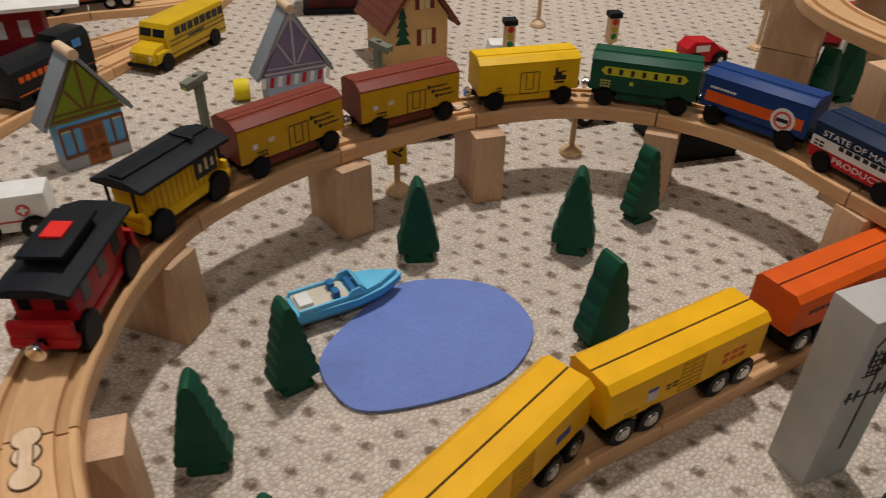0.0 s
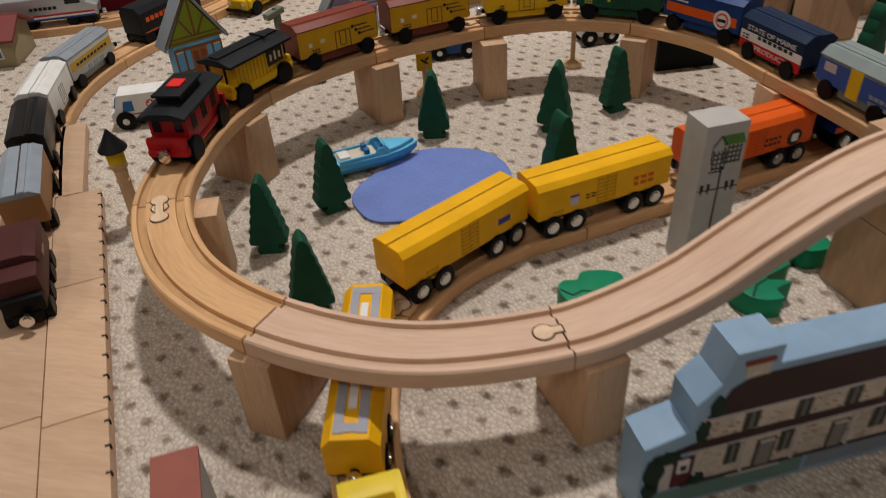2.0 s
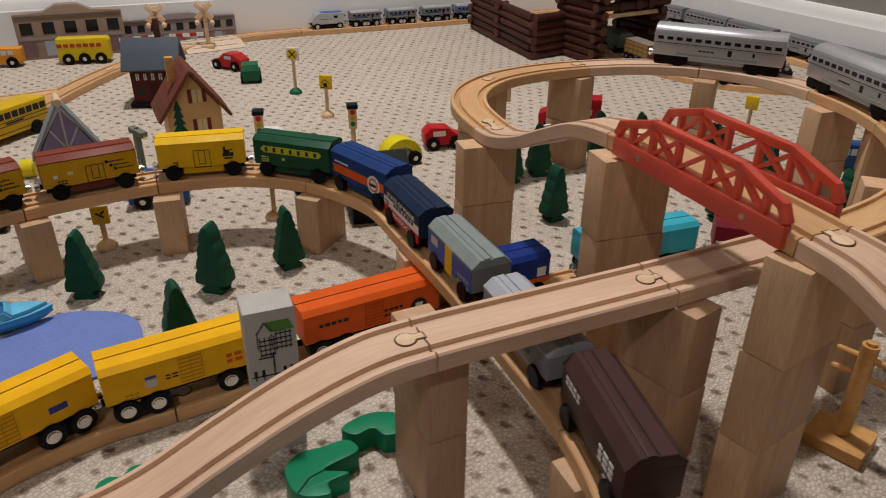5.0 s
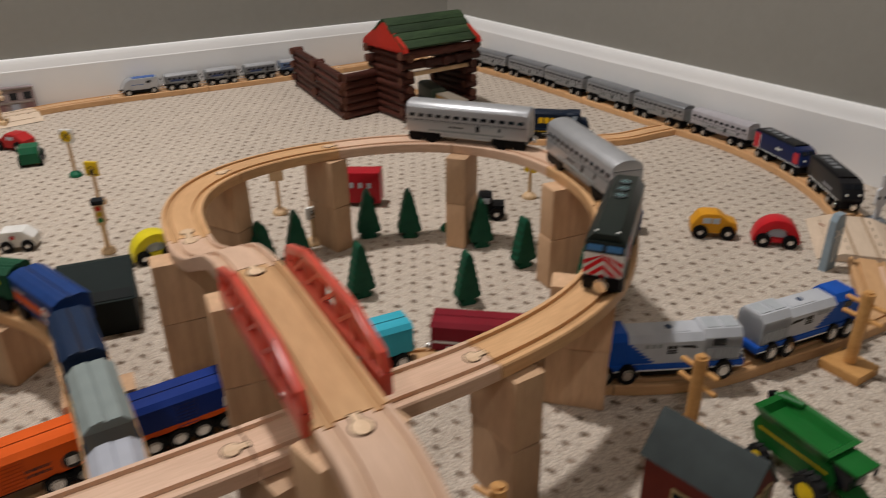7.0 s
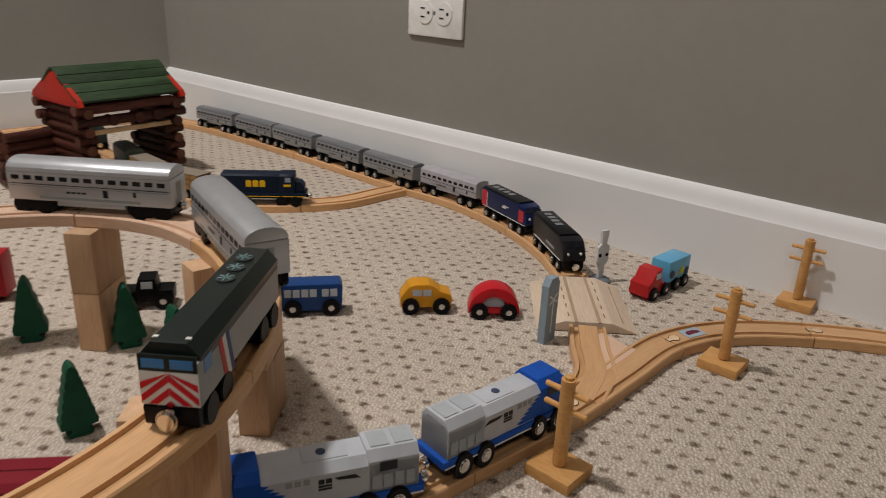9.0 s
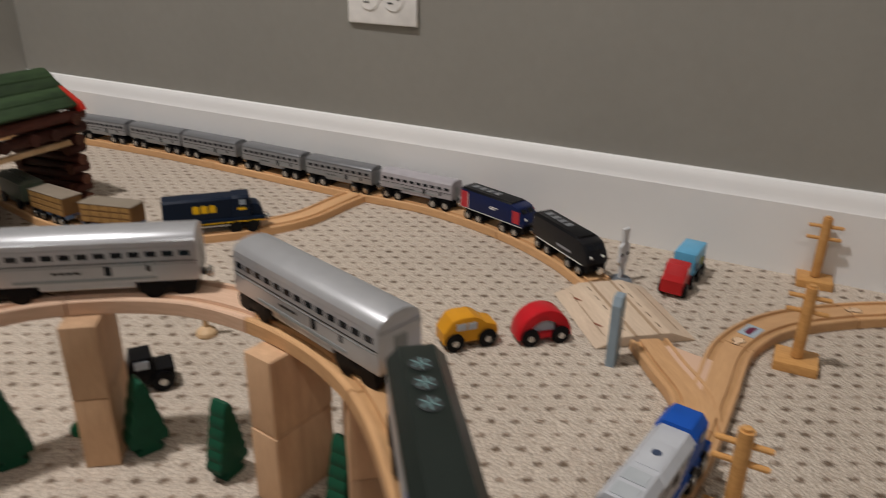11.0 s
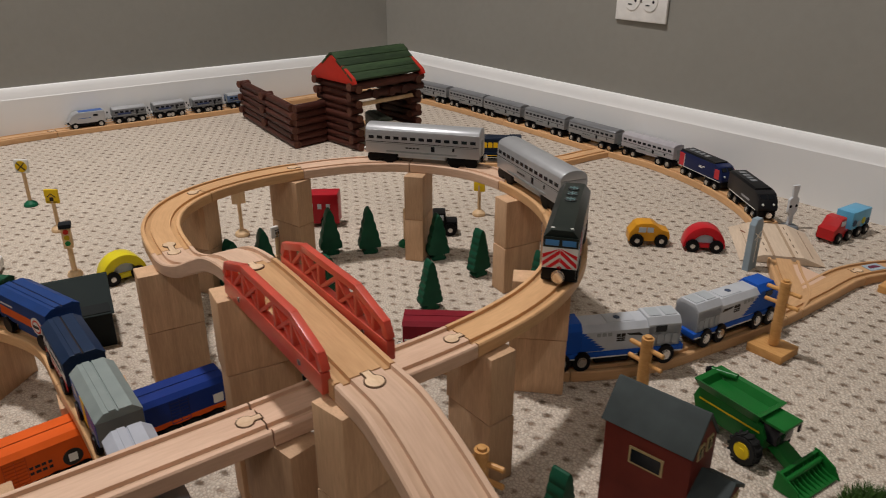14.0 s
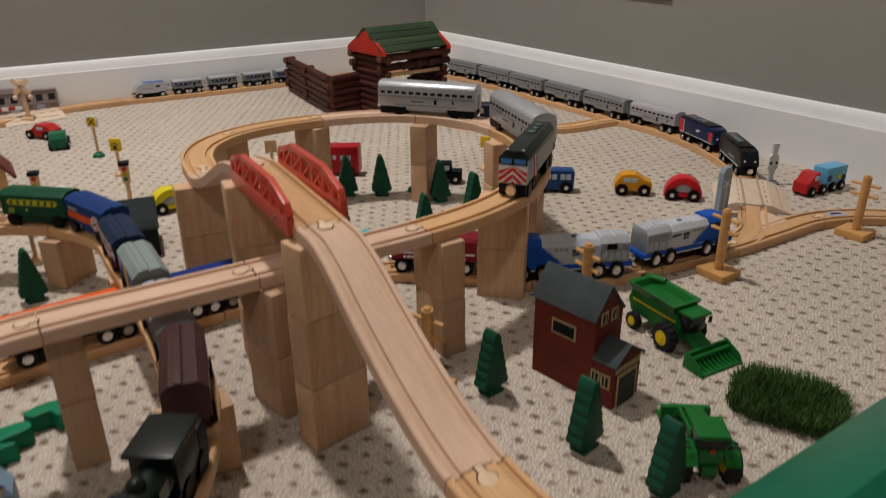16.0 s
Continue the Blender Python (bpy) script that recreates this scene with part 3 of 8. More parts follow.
def caboose():
    car = thing("caboose", "red wooden caboose with a charcoal roof and red hatch", "toy train car", on_line(LINE_A, -0.143, 0.366) @ Matrix.Diagonal((1.07, 1.08, 1.10, 1)), "toy trains")
    red = paint(0.42, 0.012, 0.016, 0.25)
    part("body", box(0, 0, 0.0215, 0.060, 0.028, 0.023, 0.0015), red, car)
    part("platform", box(0, 0, 0.0095, 0.080, 0.030, 0.006, 0.0022), red, car)
    for s in (-1, 1):
        part("end_rail", box(s * 0.037, 0, 0.0155, 0.004, 0.029, 0.010, 0.0015), red, car)
    part("roof", slab([(-0.0175, 0.0325), (0.0175, 0.0325), (0.0175, 0.0345), (0.007, 0.0375), (-0.007, 0.0375), (-0.0175, 0.0345)], -0.037, 0.037, "x", 0.0006), CHARCOAL, car)
    part("cupola", box(0.002, 0, 0.0395, 0.034, 0.018, 0.006, 0.001), CHARCOAL, car)
    part("cupola_roof", box(0.002, 0, 0.0433, 0.040, 0.021, 0.002, 0.0006), CHARCOAL, car)
    part("hatch", box(0.002, 0, 0.0449, 0.013, 0.010, 0.0016, 0.0003), paint(0.75, 0.03, 0.025), car, "bright red roof hatch")
    marks(car, 0.014, [(-0.018, 0.024, 0.008, 0.010, WINDOW), (0.0, 0.024, 0.008, 0.010, WINDOW), (0.018, 0.024, 0.008, 0.010, WINDOW)], "window")
    for s in (-1, 1):
        for y in (-0.008, 0.008):
            part("end_window", box(s * 0.0301, y, 0.026, 0.0006, 0.006, 0.009), WINDOW, car, smooth=False)
    part("underframe", box(0, 0, 0.005, 0.070, 0.018, 0.005, 0.0006), BLACK, car)
    wheelset(car, (-0.026, 0.026), gauge=0.0140, hub=False, scale=1.2)
    couplers(car, 0.040)


def bay_caboose():
    car = thing("caboose", "yellow wooden caboose with an overhanging black roof", "toy train car", on_line(LINE_A, -0.130, 0.463) @ Matrix.Diagonal((1.0, 1.05, 1.10, 1)), "toy trains")
    part("body", box(0, 0, 0.0215, 0.062, 0.027, 0.023, 0.001), YELB, car)
    part("skirt", box(0, 0, 0.0110, 0.080, 0.0305, 0.007, 0.0025), YELB, car)
    for s in (-1, 1):
        part("end_rail", box(s * 0.037, 0, 0.0165, 0.004, 0.029, 0.007, 0.0018), YELB, car)
        part("sign", box(-s * 0.019, s * 0.0138, 0.0250, 0.020, 0.0006, 0.0125), BLACKINK, car, smooth=False)
        for j in range(3):
            part("sign_letter", box(-s * 0.019 + (j - 1) * 0.0056, s * 0.0142, 0.0250 + 0.0006 * (j == 1), 0.0024, 0.0004, 0.0052 + 0.0020 * (j == 1)), CREAMY, car, smooth=False)
    part("roof", slab([(-0.0185, 0.033), (0.0185, 0.033), (0.0185, 0.0350), (0.006, 0.0385), (-0.006, 0.0385), (-0.0185, 0.035)], -0.039, 0.039, "x", 0.0005), CHARCOAL, car)
    part("roof_walk", box(0, 0, 0.0392, 0.074, 0.010, 0.0016, 0.0004), CHARCOAL, car)
    for s in (-1, 1):
        for j in range(14):
            part("batten", box(-0.029 + 0.0045 * j, s * 0.0136, 0.0220, 0.0007, 0.0006, 0.0190), paint(0.58, 0.33, 0.010), car, smooth=False)
        for y in (-0.0095, 0.0095):
            part("end_post", rod((s * 0.037, y, 0.018), (s * 0.037, y, 0.033), 0.0010, n=8), BLACK, car)
    part("roof_hatch", box(-0.018, 0, 0.0405, 0.0030, 0.018, 0.0014, 0.0004), CHARCOAL, car)
    part("underframe", box(0, 0, 0.005, 0.070, 0.018, 0.005, 0.0006), BLACK, car)
    wheelset(car, (-0.026, 0.026), gauge=0.0140, hub=False, scale=1.25)
    couplers(car, 0.040)


caboose()
bay_caboose()
for x, y in ((-0.083, 0.545), (0.000, 0.611)):
    c = boxcar("ochre yellow wooden reefer car with a red-brown roof", on_line(LINE_A, x, y), YEL, BRN, wrap=True, end=BRN)
    frame_marks(c, 0.01625, 0.004, 0.021, 0.016, 0.017, BLACKINK)
    marks(c, 0.01625, sum((scribble(0.0235 + 0.0035 * i, 0.0300 - 0.0040 * i, 0.017, 1, BLACKINK, 0.0013, 0.003, 7) + [(0.0152 + 0.0035 * i, 0.0302 - 0.0040 * i, 0.0024, 0.0030, BLACKINK)] for i in range(3)), []) + scribble(-0.026, 0.0185, 0.009, 2, BLACKINK, 0.0012, 0.0026, 3) + [(-0.031, 0.0235, 0.0036, 0.0036, WHITEP), (-0.018, 0.0250, 0.0048, 0.0034, CREAMY)])
c = boxcar("bright yellow wooden boxcar with a small black picture emblem", on_line(LINE_A, 0.090, 0.665), YELB, YELB)
frame_marks(c, 0.01625, 0.0, 0.021, 0.016, 0.018, BLACKINK)
marks(c, 0.01625, [(0.026, 0.0235, 0.0110, 0.0038, BLACKINK), (0.0245, 0.0268, 0.0060, 0.0036, BLACKINK), (0.0228, 0.0302, 0.0022, 0.0040, BLACKINK), (0.0290, 0.0285, 0.0040, 0.0009, BLACKINK), (0.026, 0.0196, 0.0085, 0.0016, BLACKINK)] + scribble(-0.026, 0.0185, 0.005, 3, BLACKINK, 0.0014, 0.0024, 2))
c = boxcar("dark green wooden boxcar with a yellow lettered band", on_line(LINE_A, 0.191, 0.675), GREENP, GREENP)
for q in (-1, 1):
    part("lettered_band", slab([(-0.0345, 0.0300), (-0.0310, 0.0265), (0.0310, 0.0265), (0.0345, 0.0300), (0.0310, 0.0335), (-0.0310, 0.0335)], q * 0.0160, q * 0.01665, "y"), paint(0.50, 0.50, 0.03), c, "yellow-green band with pointed ends", smooth=False)
marks(c, 0.01625, scribble(-0.030, 0.0215, 0.009, 3, paint(0.50, 0.52, 0.10), 0.0014, 0.0024, 3) + [(-0.009, 0.021, 0.003, 0.003, paint(0.55, 0.55, 0.03))])
for j in range(7):
    marks(c, 0.01670, [(-0.0276 + 0.0092 * j, 0.0300, 0.0030, 0.0046, BLACKINK)], "band_letter")
frame_marks(c, 0.01625, 0.004, 0.0160, 0.016, 0.010, BLACKINK)
c = boxcar("blue wooden boxcar with an orange stripe and round white badge", on_line(LINE_A, 0.275, 0.632), BLUEP, BLUEP)
marks(c, 0.01625, [(0.0, 0.0225, 0.078, 0.0085, ORANGE)] + scribble(-0.026, 0.0300, 0.022, 1, WHITEP, 0.0017, 0.002, 8) + scribble(-0.030, 0.0145, 0.009, 2, WHITEP, 0.0013, 0.0024, 3))
for s in (-1, 1):
    for r, q, mt in ((0.0092, 0.0003, WHITEP), (0.0068, 0.0005, paint(0.70, 0.10, 0.06)), (0.0050, 0.0007, WHITEP)):
        part("badge", rod((-s * 0.024, s * 0.0162, 0.022), (-s * 0.024, s * (0.0163 + q), 0.022), r, n=24), mt, c, smooth=False)
    part("badge_letters", box(-s * 0.024, s * 0.0172, 0.022, 0.0090, 0.0003, 0.0028), BLACKINK, c, smooth=False)
c = boxcar("navy, white and red striped wooden boxcar with lettering", on_line(LINE_A, 0.344, 0.568), NAVY, NAVY, L=0.076, eave=0.0345, ridge=0.0395)
marks(c, 0.01625, [(0.0, 0.0205, 0.075, 0.0075, WHITEP), (0.0, 0.0125, 0.075, 0.0085, REDP)])
words(c, 0.01645, "STATE OF MAINE", 0.0, 0.0280, 0.0060, WHITEP, 1.3)
words(c, 0.01645, "PRODUCTS", 0.004, 0.0125, 0.0060, WHITEP, 1.4)
marks(c, 0.01645, scribble(0.006, 0.0225, 0.045, 1, BLACKINK, 0.003, 0.003, 7) + scribble(-0.031, 0.0210, 0.009, 2, BLACKINK, 0.0014, 0.0026, 2))
c = boxcar("grey-roofed wooden boxcar with blue sides and a yellow door", on_line(LINE_A, 0.390, 0.484), paint(0.17, 0.18, 0.17), paint(0.235, 0.275, 0.265), L=0.078, eave=0.0335, ridge=0.0395, cut=False)
marks(c, 0.01625, [(0.0, 0.0220, 0.077, 0.018, paint(0.045, 0.10, 0.36))])
marks(c, 0.01645, [(0.0, 0.0215, 0.012, 0.0225, YELB), (-0.026, 0.026, 0.012, 0.007, paint(0.55, 0.50, 0.50))] + scribble(0.025, 0.019, 0.020, 2, GREYP, 0.0030, 0.0050, 4), "side_panel")
c = boxcar("pale grey wooden tank-style car with a reddish side", on_line(LINE_A, 0.4345, 0.388), paint(0.24, 0.25, 0.27), paint(0.40, 0.42, 0.47), L=0.090, eave=0.031, ridge=0.0365, cut=False)
marks(c, 0.01625, [(-0.014, 0.022, 0.016, 0.010, paint(0.5, 0.12, 0.12)), (0.012, 0.022, 0.02, 0.008, paint(0.12, 0.14, 0.2))])
c = boxcar("dark brown wooden boxcar with white lettering", on_line(LINE_A, 0.466, 0.287), DKBROWN, DKBROWN, L=0.086, eave=0.037, ridge=0.0435)
marks(c, 0.01625, scribble(-0.026, 0.0325, 0.022, 2, WHITEP, 0.0020, 0.0036, 4) + scribble(0.022, 0.0265, 0.020, 3, WHITEP, 0.0022, 0.0038, 3) + scribble(0.024, 0.0135, 0.006, 1, WHITEP, 0.002, 0.003, 2))


def steam_engine():
    car = thing("steam_engine", "dark green and black wooden steam engine", "toy locomotive", on_line(LINE_A, 0.484, 0.178, True), "toy trains")
    part("frame", box(0, 0, 0.0095, 0.098, 0.028, 0.006, 0.001), BLACK, car)
    part("boiler", rod((-0.002, 0, 0.0235), (0.050, 0, 0.0235), 0.0125, n=22, bevel=0.0015), DKGREEN, car)
    part("cab", box(-0.018, 0, 0.026, 0.034, 0.029, 0.028, 0.0015), DKGREEN, car)
    part("cab_roof", box(-0.018, 0, 0.0412, 0.042, 0.032, 0.004, 0.0012), paint(0.008, 0.010, 0.009, 0.2), car)
    part("tender", box(-0.043, 0, 0.0225, 0.014, 0.028, 0.020, 0.001), BLACK, car)
    part("chimney", rod((0.040, 0, 0.034), (0.040, 0, 0.046), 0.0042, 0.0052, n=24), BLACK, car)
    part("dome", ball(0.020, 0, 0.036, 0.006), DKGREEN, car)
    marks(car, 0.0146, [(-0.018, 0.030, 0.012, 0.010, WINDOW)], "window")
    wheelset(car, (-0.036, -0.012, 0.012, 0.034), hub=False, scale=1.1)
    couplers(car, 0.049)


steam_engine()

# cars on the floor track through the pond scene
DOOR = paint(0.52, 0.29, 0.012)


def freight(label, x, y, body, line=None, L=0.119, back=False, eave=0.0430, ridge=0.0470, Wd=0.033, door=DOOR):
    c = boxcar(label, on_line(line or LINE_C, x, y, back), body, body, L=L, Wd=Wd, z0=0.0175, eave=eave, ridge=ridge, eight=True)
    for s in (-1, 1):
        for j in range(7):
            part("door_slat", box(0, s * (Wd / 2 + 0.0002), 0.0200 + j * (eave - 0.0235) / 6.0, 0.016, 0.0005, 0.0007), door, c, smooth=False)
        for dx in (-0.008, 0, 0.008):
            part("door_post", box(dx, s * (Wd / 2 + 0.0002), (0.0190 + eave) / 2, 0.0006, 0.0005, eave - 0.0215), door, c, smooth=False)
    return c


c = freight("long golden yellow wooden boxcar with a blue shield emblem", 0.0805, 0.315, YEL2)
marks(c, 0.0165, [(0.034, 0.029, 0.012, 0.005, paint(0.05, 0.06, 0.25))] + scribble(-0.036, 0.0220, 0.012, 3, DOOR, 0.0016, 0.0032, 3))
c = freight("long golden yellow wooden boxcar with a red, white and blue shield", 0.175, 0.397, YEL2)
marks(c, 0.0165, [(-0.028, 0.0275, 0.0075, 0.0075, paint(0.60, 0.50, 0.50)), (-0.028, 0.0315, 0.0075, 0.0025, paint(0.06, 0.08, 0.30))] + scribble(-0.014, 0.0295, 0.010, 2, BLACKINK, 0.0012, 0.0026, 2)
      + scribble(0.034, 0.0310, 0.020, 2, paint(0.55, 0.10, 0.01), 0.0030, 0.0050, 3) + scribble(-0.042, 0.0220, 0.010, 3, DOOR, 0.0016, 0.0032, 3))
c = freight("long orange wooden boxcar with a round black emblem", 0.296, 0.484, ORANGE, door=paint(0.55, 0.075, 0.01))
for s in (-1, 1):
    part("badge", rod((-s * 0.040, s * 0.0165, 0.0260), (-s * 0.040, s * 0.0169, 0.0260), 0.0075, n=24), BLACKINK, c, smooth=False)
    part("badge_letters", box(-s * 0.040, s * 0.0172, 0.0260, 0.0066, 0.0003, 0.0070), WHITEP, c, smooth=False)
marks(c, 0.0165, scribble(0.017, 0.0300, 0.018, 2, BLACKINK, 0.0024, 0.0048, 4) + scribble(-0.035, 0.0320, 0.026, 1, BLACKINK, 0.0028, 0.004, 5))
c = freight("long dark blue wooden boxcar with an orange lower stripe", 0.405, 0.548, paint(0.010, 0.032, 0.19), door=paint(0.02, 0.03, 0.12), L=0.086)
marks(c, 0.0165, [(0.0, 0.0205, 0.084, 0.005, ORANGE), (0.034, 0.0290, 0.009, 0.009, WHITEP)])
c = freight("turquoise wooden boxcar with a sawn roof line", 0.537, 0.618, paint(0.045, 0.40, 0.52), door=paint(0.03, 0.28, 0.38), L=0.122)
c = freight("maroon wooden boxcar with a white lettered stripe", 0.664, 0.648, MAROON, door=paint(0.15, 0.01, 0.018), L=0.104)
marks(c, 0.0165, [(0.0, 0.0270, 0.100, 0.0022, WHITEP)] + scribble(-0.028, 0.0215, 0.020, 1, WHITEP, 0.0030, 0.004, 4) + [(0.036, 0.020, 0.006, 0.006, WHITEP)])


def yellow_engine():
    car = thing("diesel_engine", "yellow wooden diesel engine with grey roof panels", "toy locomotive", on_line(LINE_C, 0.048, 0.180), "toy trains")
    part("body", slab([(-0.0155, 0.008), (0.0155, 0.008), (0.0155, 0.030), (0.010, 0.036), (-0.010, 0.036), (-0.0155, 0.030)], -0.062, 0.062, "x", 0.001), YEL2, car)
    for x in (-0.032, 0.032):
        for y in (-0.0064, 0.0064):
            part("roof_panel", box(x, y, 0.0362, 0.052, 0.0052, 0.0008), paint(0.36, 0.36, 0.40), car, "grey roof panel", smooth=False)
        part("roof_hatch", box(x, 0, 0.0366, 0.020, 0.0046, 0.0012), WHITEP, car, smooth=False)
        part("roof_end_panel", box(x * 1.70, 0, 0.0363, 0.006, 0.0180, 0.0008), paint(0.36, 0.36, 0.40), car, smooth=False)
    part("underframe", box(0, 0, 0.006, 0.118, 0.022, 0.006, 0.0006), BLACK, car)
    wheelset(car, (-0.050, -0.030, 0.030, 0.050), gauge=0.0142)
    couplers(car, 0.062)


def gondola():
    car = thing("gondola_car", "lemon yellow plastic open gondola with an empty tub", "toy train car", on_line(LINE_C, 0.095, 0.064) @ Matrix.Diagonal((0.96, 0.94, 1, 1)), "toy trains")
    y = paint(0.76, 0.56, 0.045, 0.3)
    bm = bmesh.new()
    rings = [[bm.verts.new((sx * a, sy * b, z)) for sx, sy in ((-1, -1), (1, -1), (1, 1), (-1, 1))] for a, b, z in ((0.0425, 0.0160, 0.0120), (0.0430, 0.0170, 0.0345), (0.0300, 0.0108, 0.0345), (0.0280, 0.0092, 0.0170))]
    for lo, hi in zip(rings, rings[1:]):
        for i in range(4):
            bm.faces.new((lo[i], lo[(i + 1) % 4], hi[(i + 1) % 4], hi[i]))
    bm.faces.new(rings[0][::-1]), bm.faces.new(rings[3])
    bmesh.ops.bevel(bm, geom=bm.edges[:], offset=0.0016, segments=2, profile=0.6, affect="EDGES")
    part("tub", bm, y, car)
    part("floor_rivet", rod((0.006, 0, 0.0165), (0.006, 0, 0.0180), 0.0030, n=16), paint(0.22, 0.11, 0.05), car)
    part("underframe", box(0, 0, 0.007, 0.080, 0.020, 0.008, 0.001), BLACK, car)
    wheelset(car, (-0.028, 0.028))
    couplers(car, 0.044)


yellow_engine()
gondola()


def hood_engine(label, x, y, line, hood, base, back=False, L=0.132, nose=None, stripe=None, full=False):
    """A hood-unit diesel: running board, long hood, cab and nose."""
    car = thing("diesel_engine", label, "toy locomotive", on_line(line, x, y, back) @ Matrix.Diagonal((1, 1.05, 1.18, 1)), "toy trains")
    part("running_board", box(0, 0, 0.0145, L, 0.033, 0.006, 0.001), base, car)
    part("sill_stripe", box(0, 0, 0.0125, L - 0.002, 0.0338, 0.0010), stripe or WHITEP, car, smooth=False)
    prof = [(-0.0125, 0.017), (0.0125, 0.017), (0.0125, 0.036), (0.0085, 0.0405), (-0.0085, 0.0405), (-0.0125, 0.036)]
    if full:
        prof = [(-0.0150, 0.017), (0.0150, 0.017), (0.0150, 0.0365), (0.0095, 0.0415), (-0.0095, 0.0415), (-0.0150, 0.0365)]
    part("long_hood", slab(prof, -L / 2 + 0.004, L / 2 - 0.040, "x", 0.0008), hood, car)
    wide = [(-0.0150, 0.017), (0.0150, 0.017), (0.0150, 0.0385), (0.010, 0.0440), (-0.010, 0.0440), (-0.0150, 0.0385)]
    part("radiator", slab(wide, -L / 2 + 0.004, -L / 2 + 0.040, "x", 0.0008), hood, car)
    part("cab", slab(wide, L / 2 - 0.040, L / 2 - 0.014, "x", 0.0010), nose or base, car)
    part("nose", slab([(-0.012, 0.017), (0.012, 0.017), (0.012, 0.031), (0.008, 0.035), (-0.008, 0.035), (-0.012, 0.031)], L / 2 - 0.016, L / 2 - 0.002, "x", 0.0012), nose or base, car)
    for i in range(2):
        part("roof_vent", box(-L / 2 + 0.013 + 0.017 * i, 0, 0.0442, 0.013, 0.016, 0.0008), paint(0.42, 0.45, 0.47), car, smooth=False)
    part("fan_box", box(-0.008, 0, 0.0412, 0.030, 0.016, 0.0018, 0.0004), hood, car)
    marks(car, 0.0152, [(L / 2 - 0.026, 0.0345, 0.012, 0.006, WINDOW)], "cab_window")
    for s in (-1, 1):
        part("windscreen", box(L / 2 - 0.0138, s * 0.006, 0.0385, 0.0006, 0.009, 0.005), WINDOW, car, smooth=False)
        part("truck", box(s * (L / 2 - 0.030), 0, 0.0080, 0.044, 0.0270, 0.0080, 0.002), BLACK, car)
    part("fuel_tank", box(0, 0, 0.008, 0.036, 0.024, 0.008, 0.002), BLACK, car)
    k = L / 2 - 0.030
    wheelset(car, (-k - 0.011, -k + 0.011, k - 0.011, k + 0.011), gauge=0.0150, scale=1.2)
    couplers(car, L / 2)
    return car


LTGREY, NSBLUE = paint(0.50, 0.52, 0.55), paint(0.012, 0.085, 0.42)
for x, y, back, ln in ((0.822, 0.615, True, 0.150), (0.976, 0.661, False, 0.140)):
    c = hood_engine("blue and pale grey wooden hood diesel with jagged livery", x, y, LINE_C, LTGREY, NSBLUE, back, L=ln, full=True)
    edge = ln / 2 - 0.040
    for s in (-1, 1):
        for j in range(7):
            tip = edge - 0.005 - 0.0034 * j
            z = 0.0352 - j * 0.0026
            part("livery_tooth", slab([(tip + 0.0045, z + 0.0013), (tip, z + 0.0002), (tip + 0.0040, z - 0.0013), (edge + 0.0005, z - 0.0013), (edge + 0.0005, z + 0.0013)], s * 0.0149, s * 0.0153, "y"), NSBLUE, c, smooth=False)
        part("emblem", slab([(-0.026, 0.0330), (-0.012, 0.0330), (-0.015, 0.0312), (-0.030, 0.0300)], s * 0.0149, s * 0.0153, "y"), BLACKINK, c, smooth=False)
        for dx, zz, w, h in ((-0.0085, 0.0318, 0.0040, 0.0030), (-0.0035, 0.0318, 0.0040, 0.0030), (-0.0060, 0.0288, 0.0090, 0.0012), (-0.0060, 0.0268, 0.0090, 0.0012)):
            part("emblem_bar", box(dx, s * 0.0152, zz, w, 0.0004, h), BLACKINK, c, smooth=False)
        for j in range(3):
            part("side_hatch", box(0.006 + j * 0.0058, s * 0.0152, 0.0335, 0.0042, 0.0004, 0.0034), GREYP, c, smooth=False)
        for j in range(4):
            part("grille", box(-ln / 2 + 0.0100 + j * 0.0080, s * 0.0153, 0.0245, 0.0064, 0.0004, 0.0095), paint(0.36, 0.38, 0.40), c, smooth=False)
    part("fan_emblem", rod((-0.006, 0, 0.0420), (-0.006, 0, 0.0424), 0.0034, n=14), paint(0.05, 0.07, 0.12), c, smooth=False)


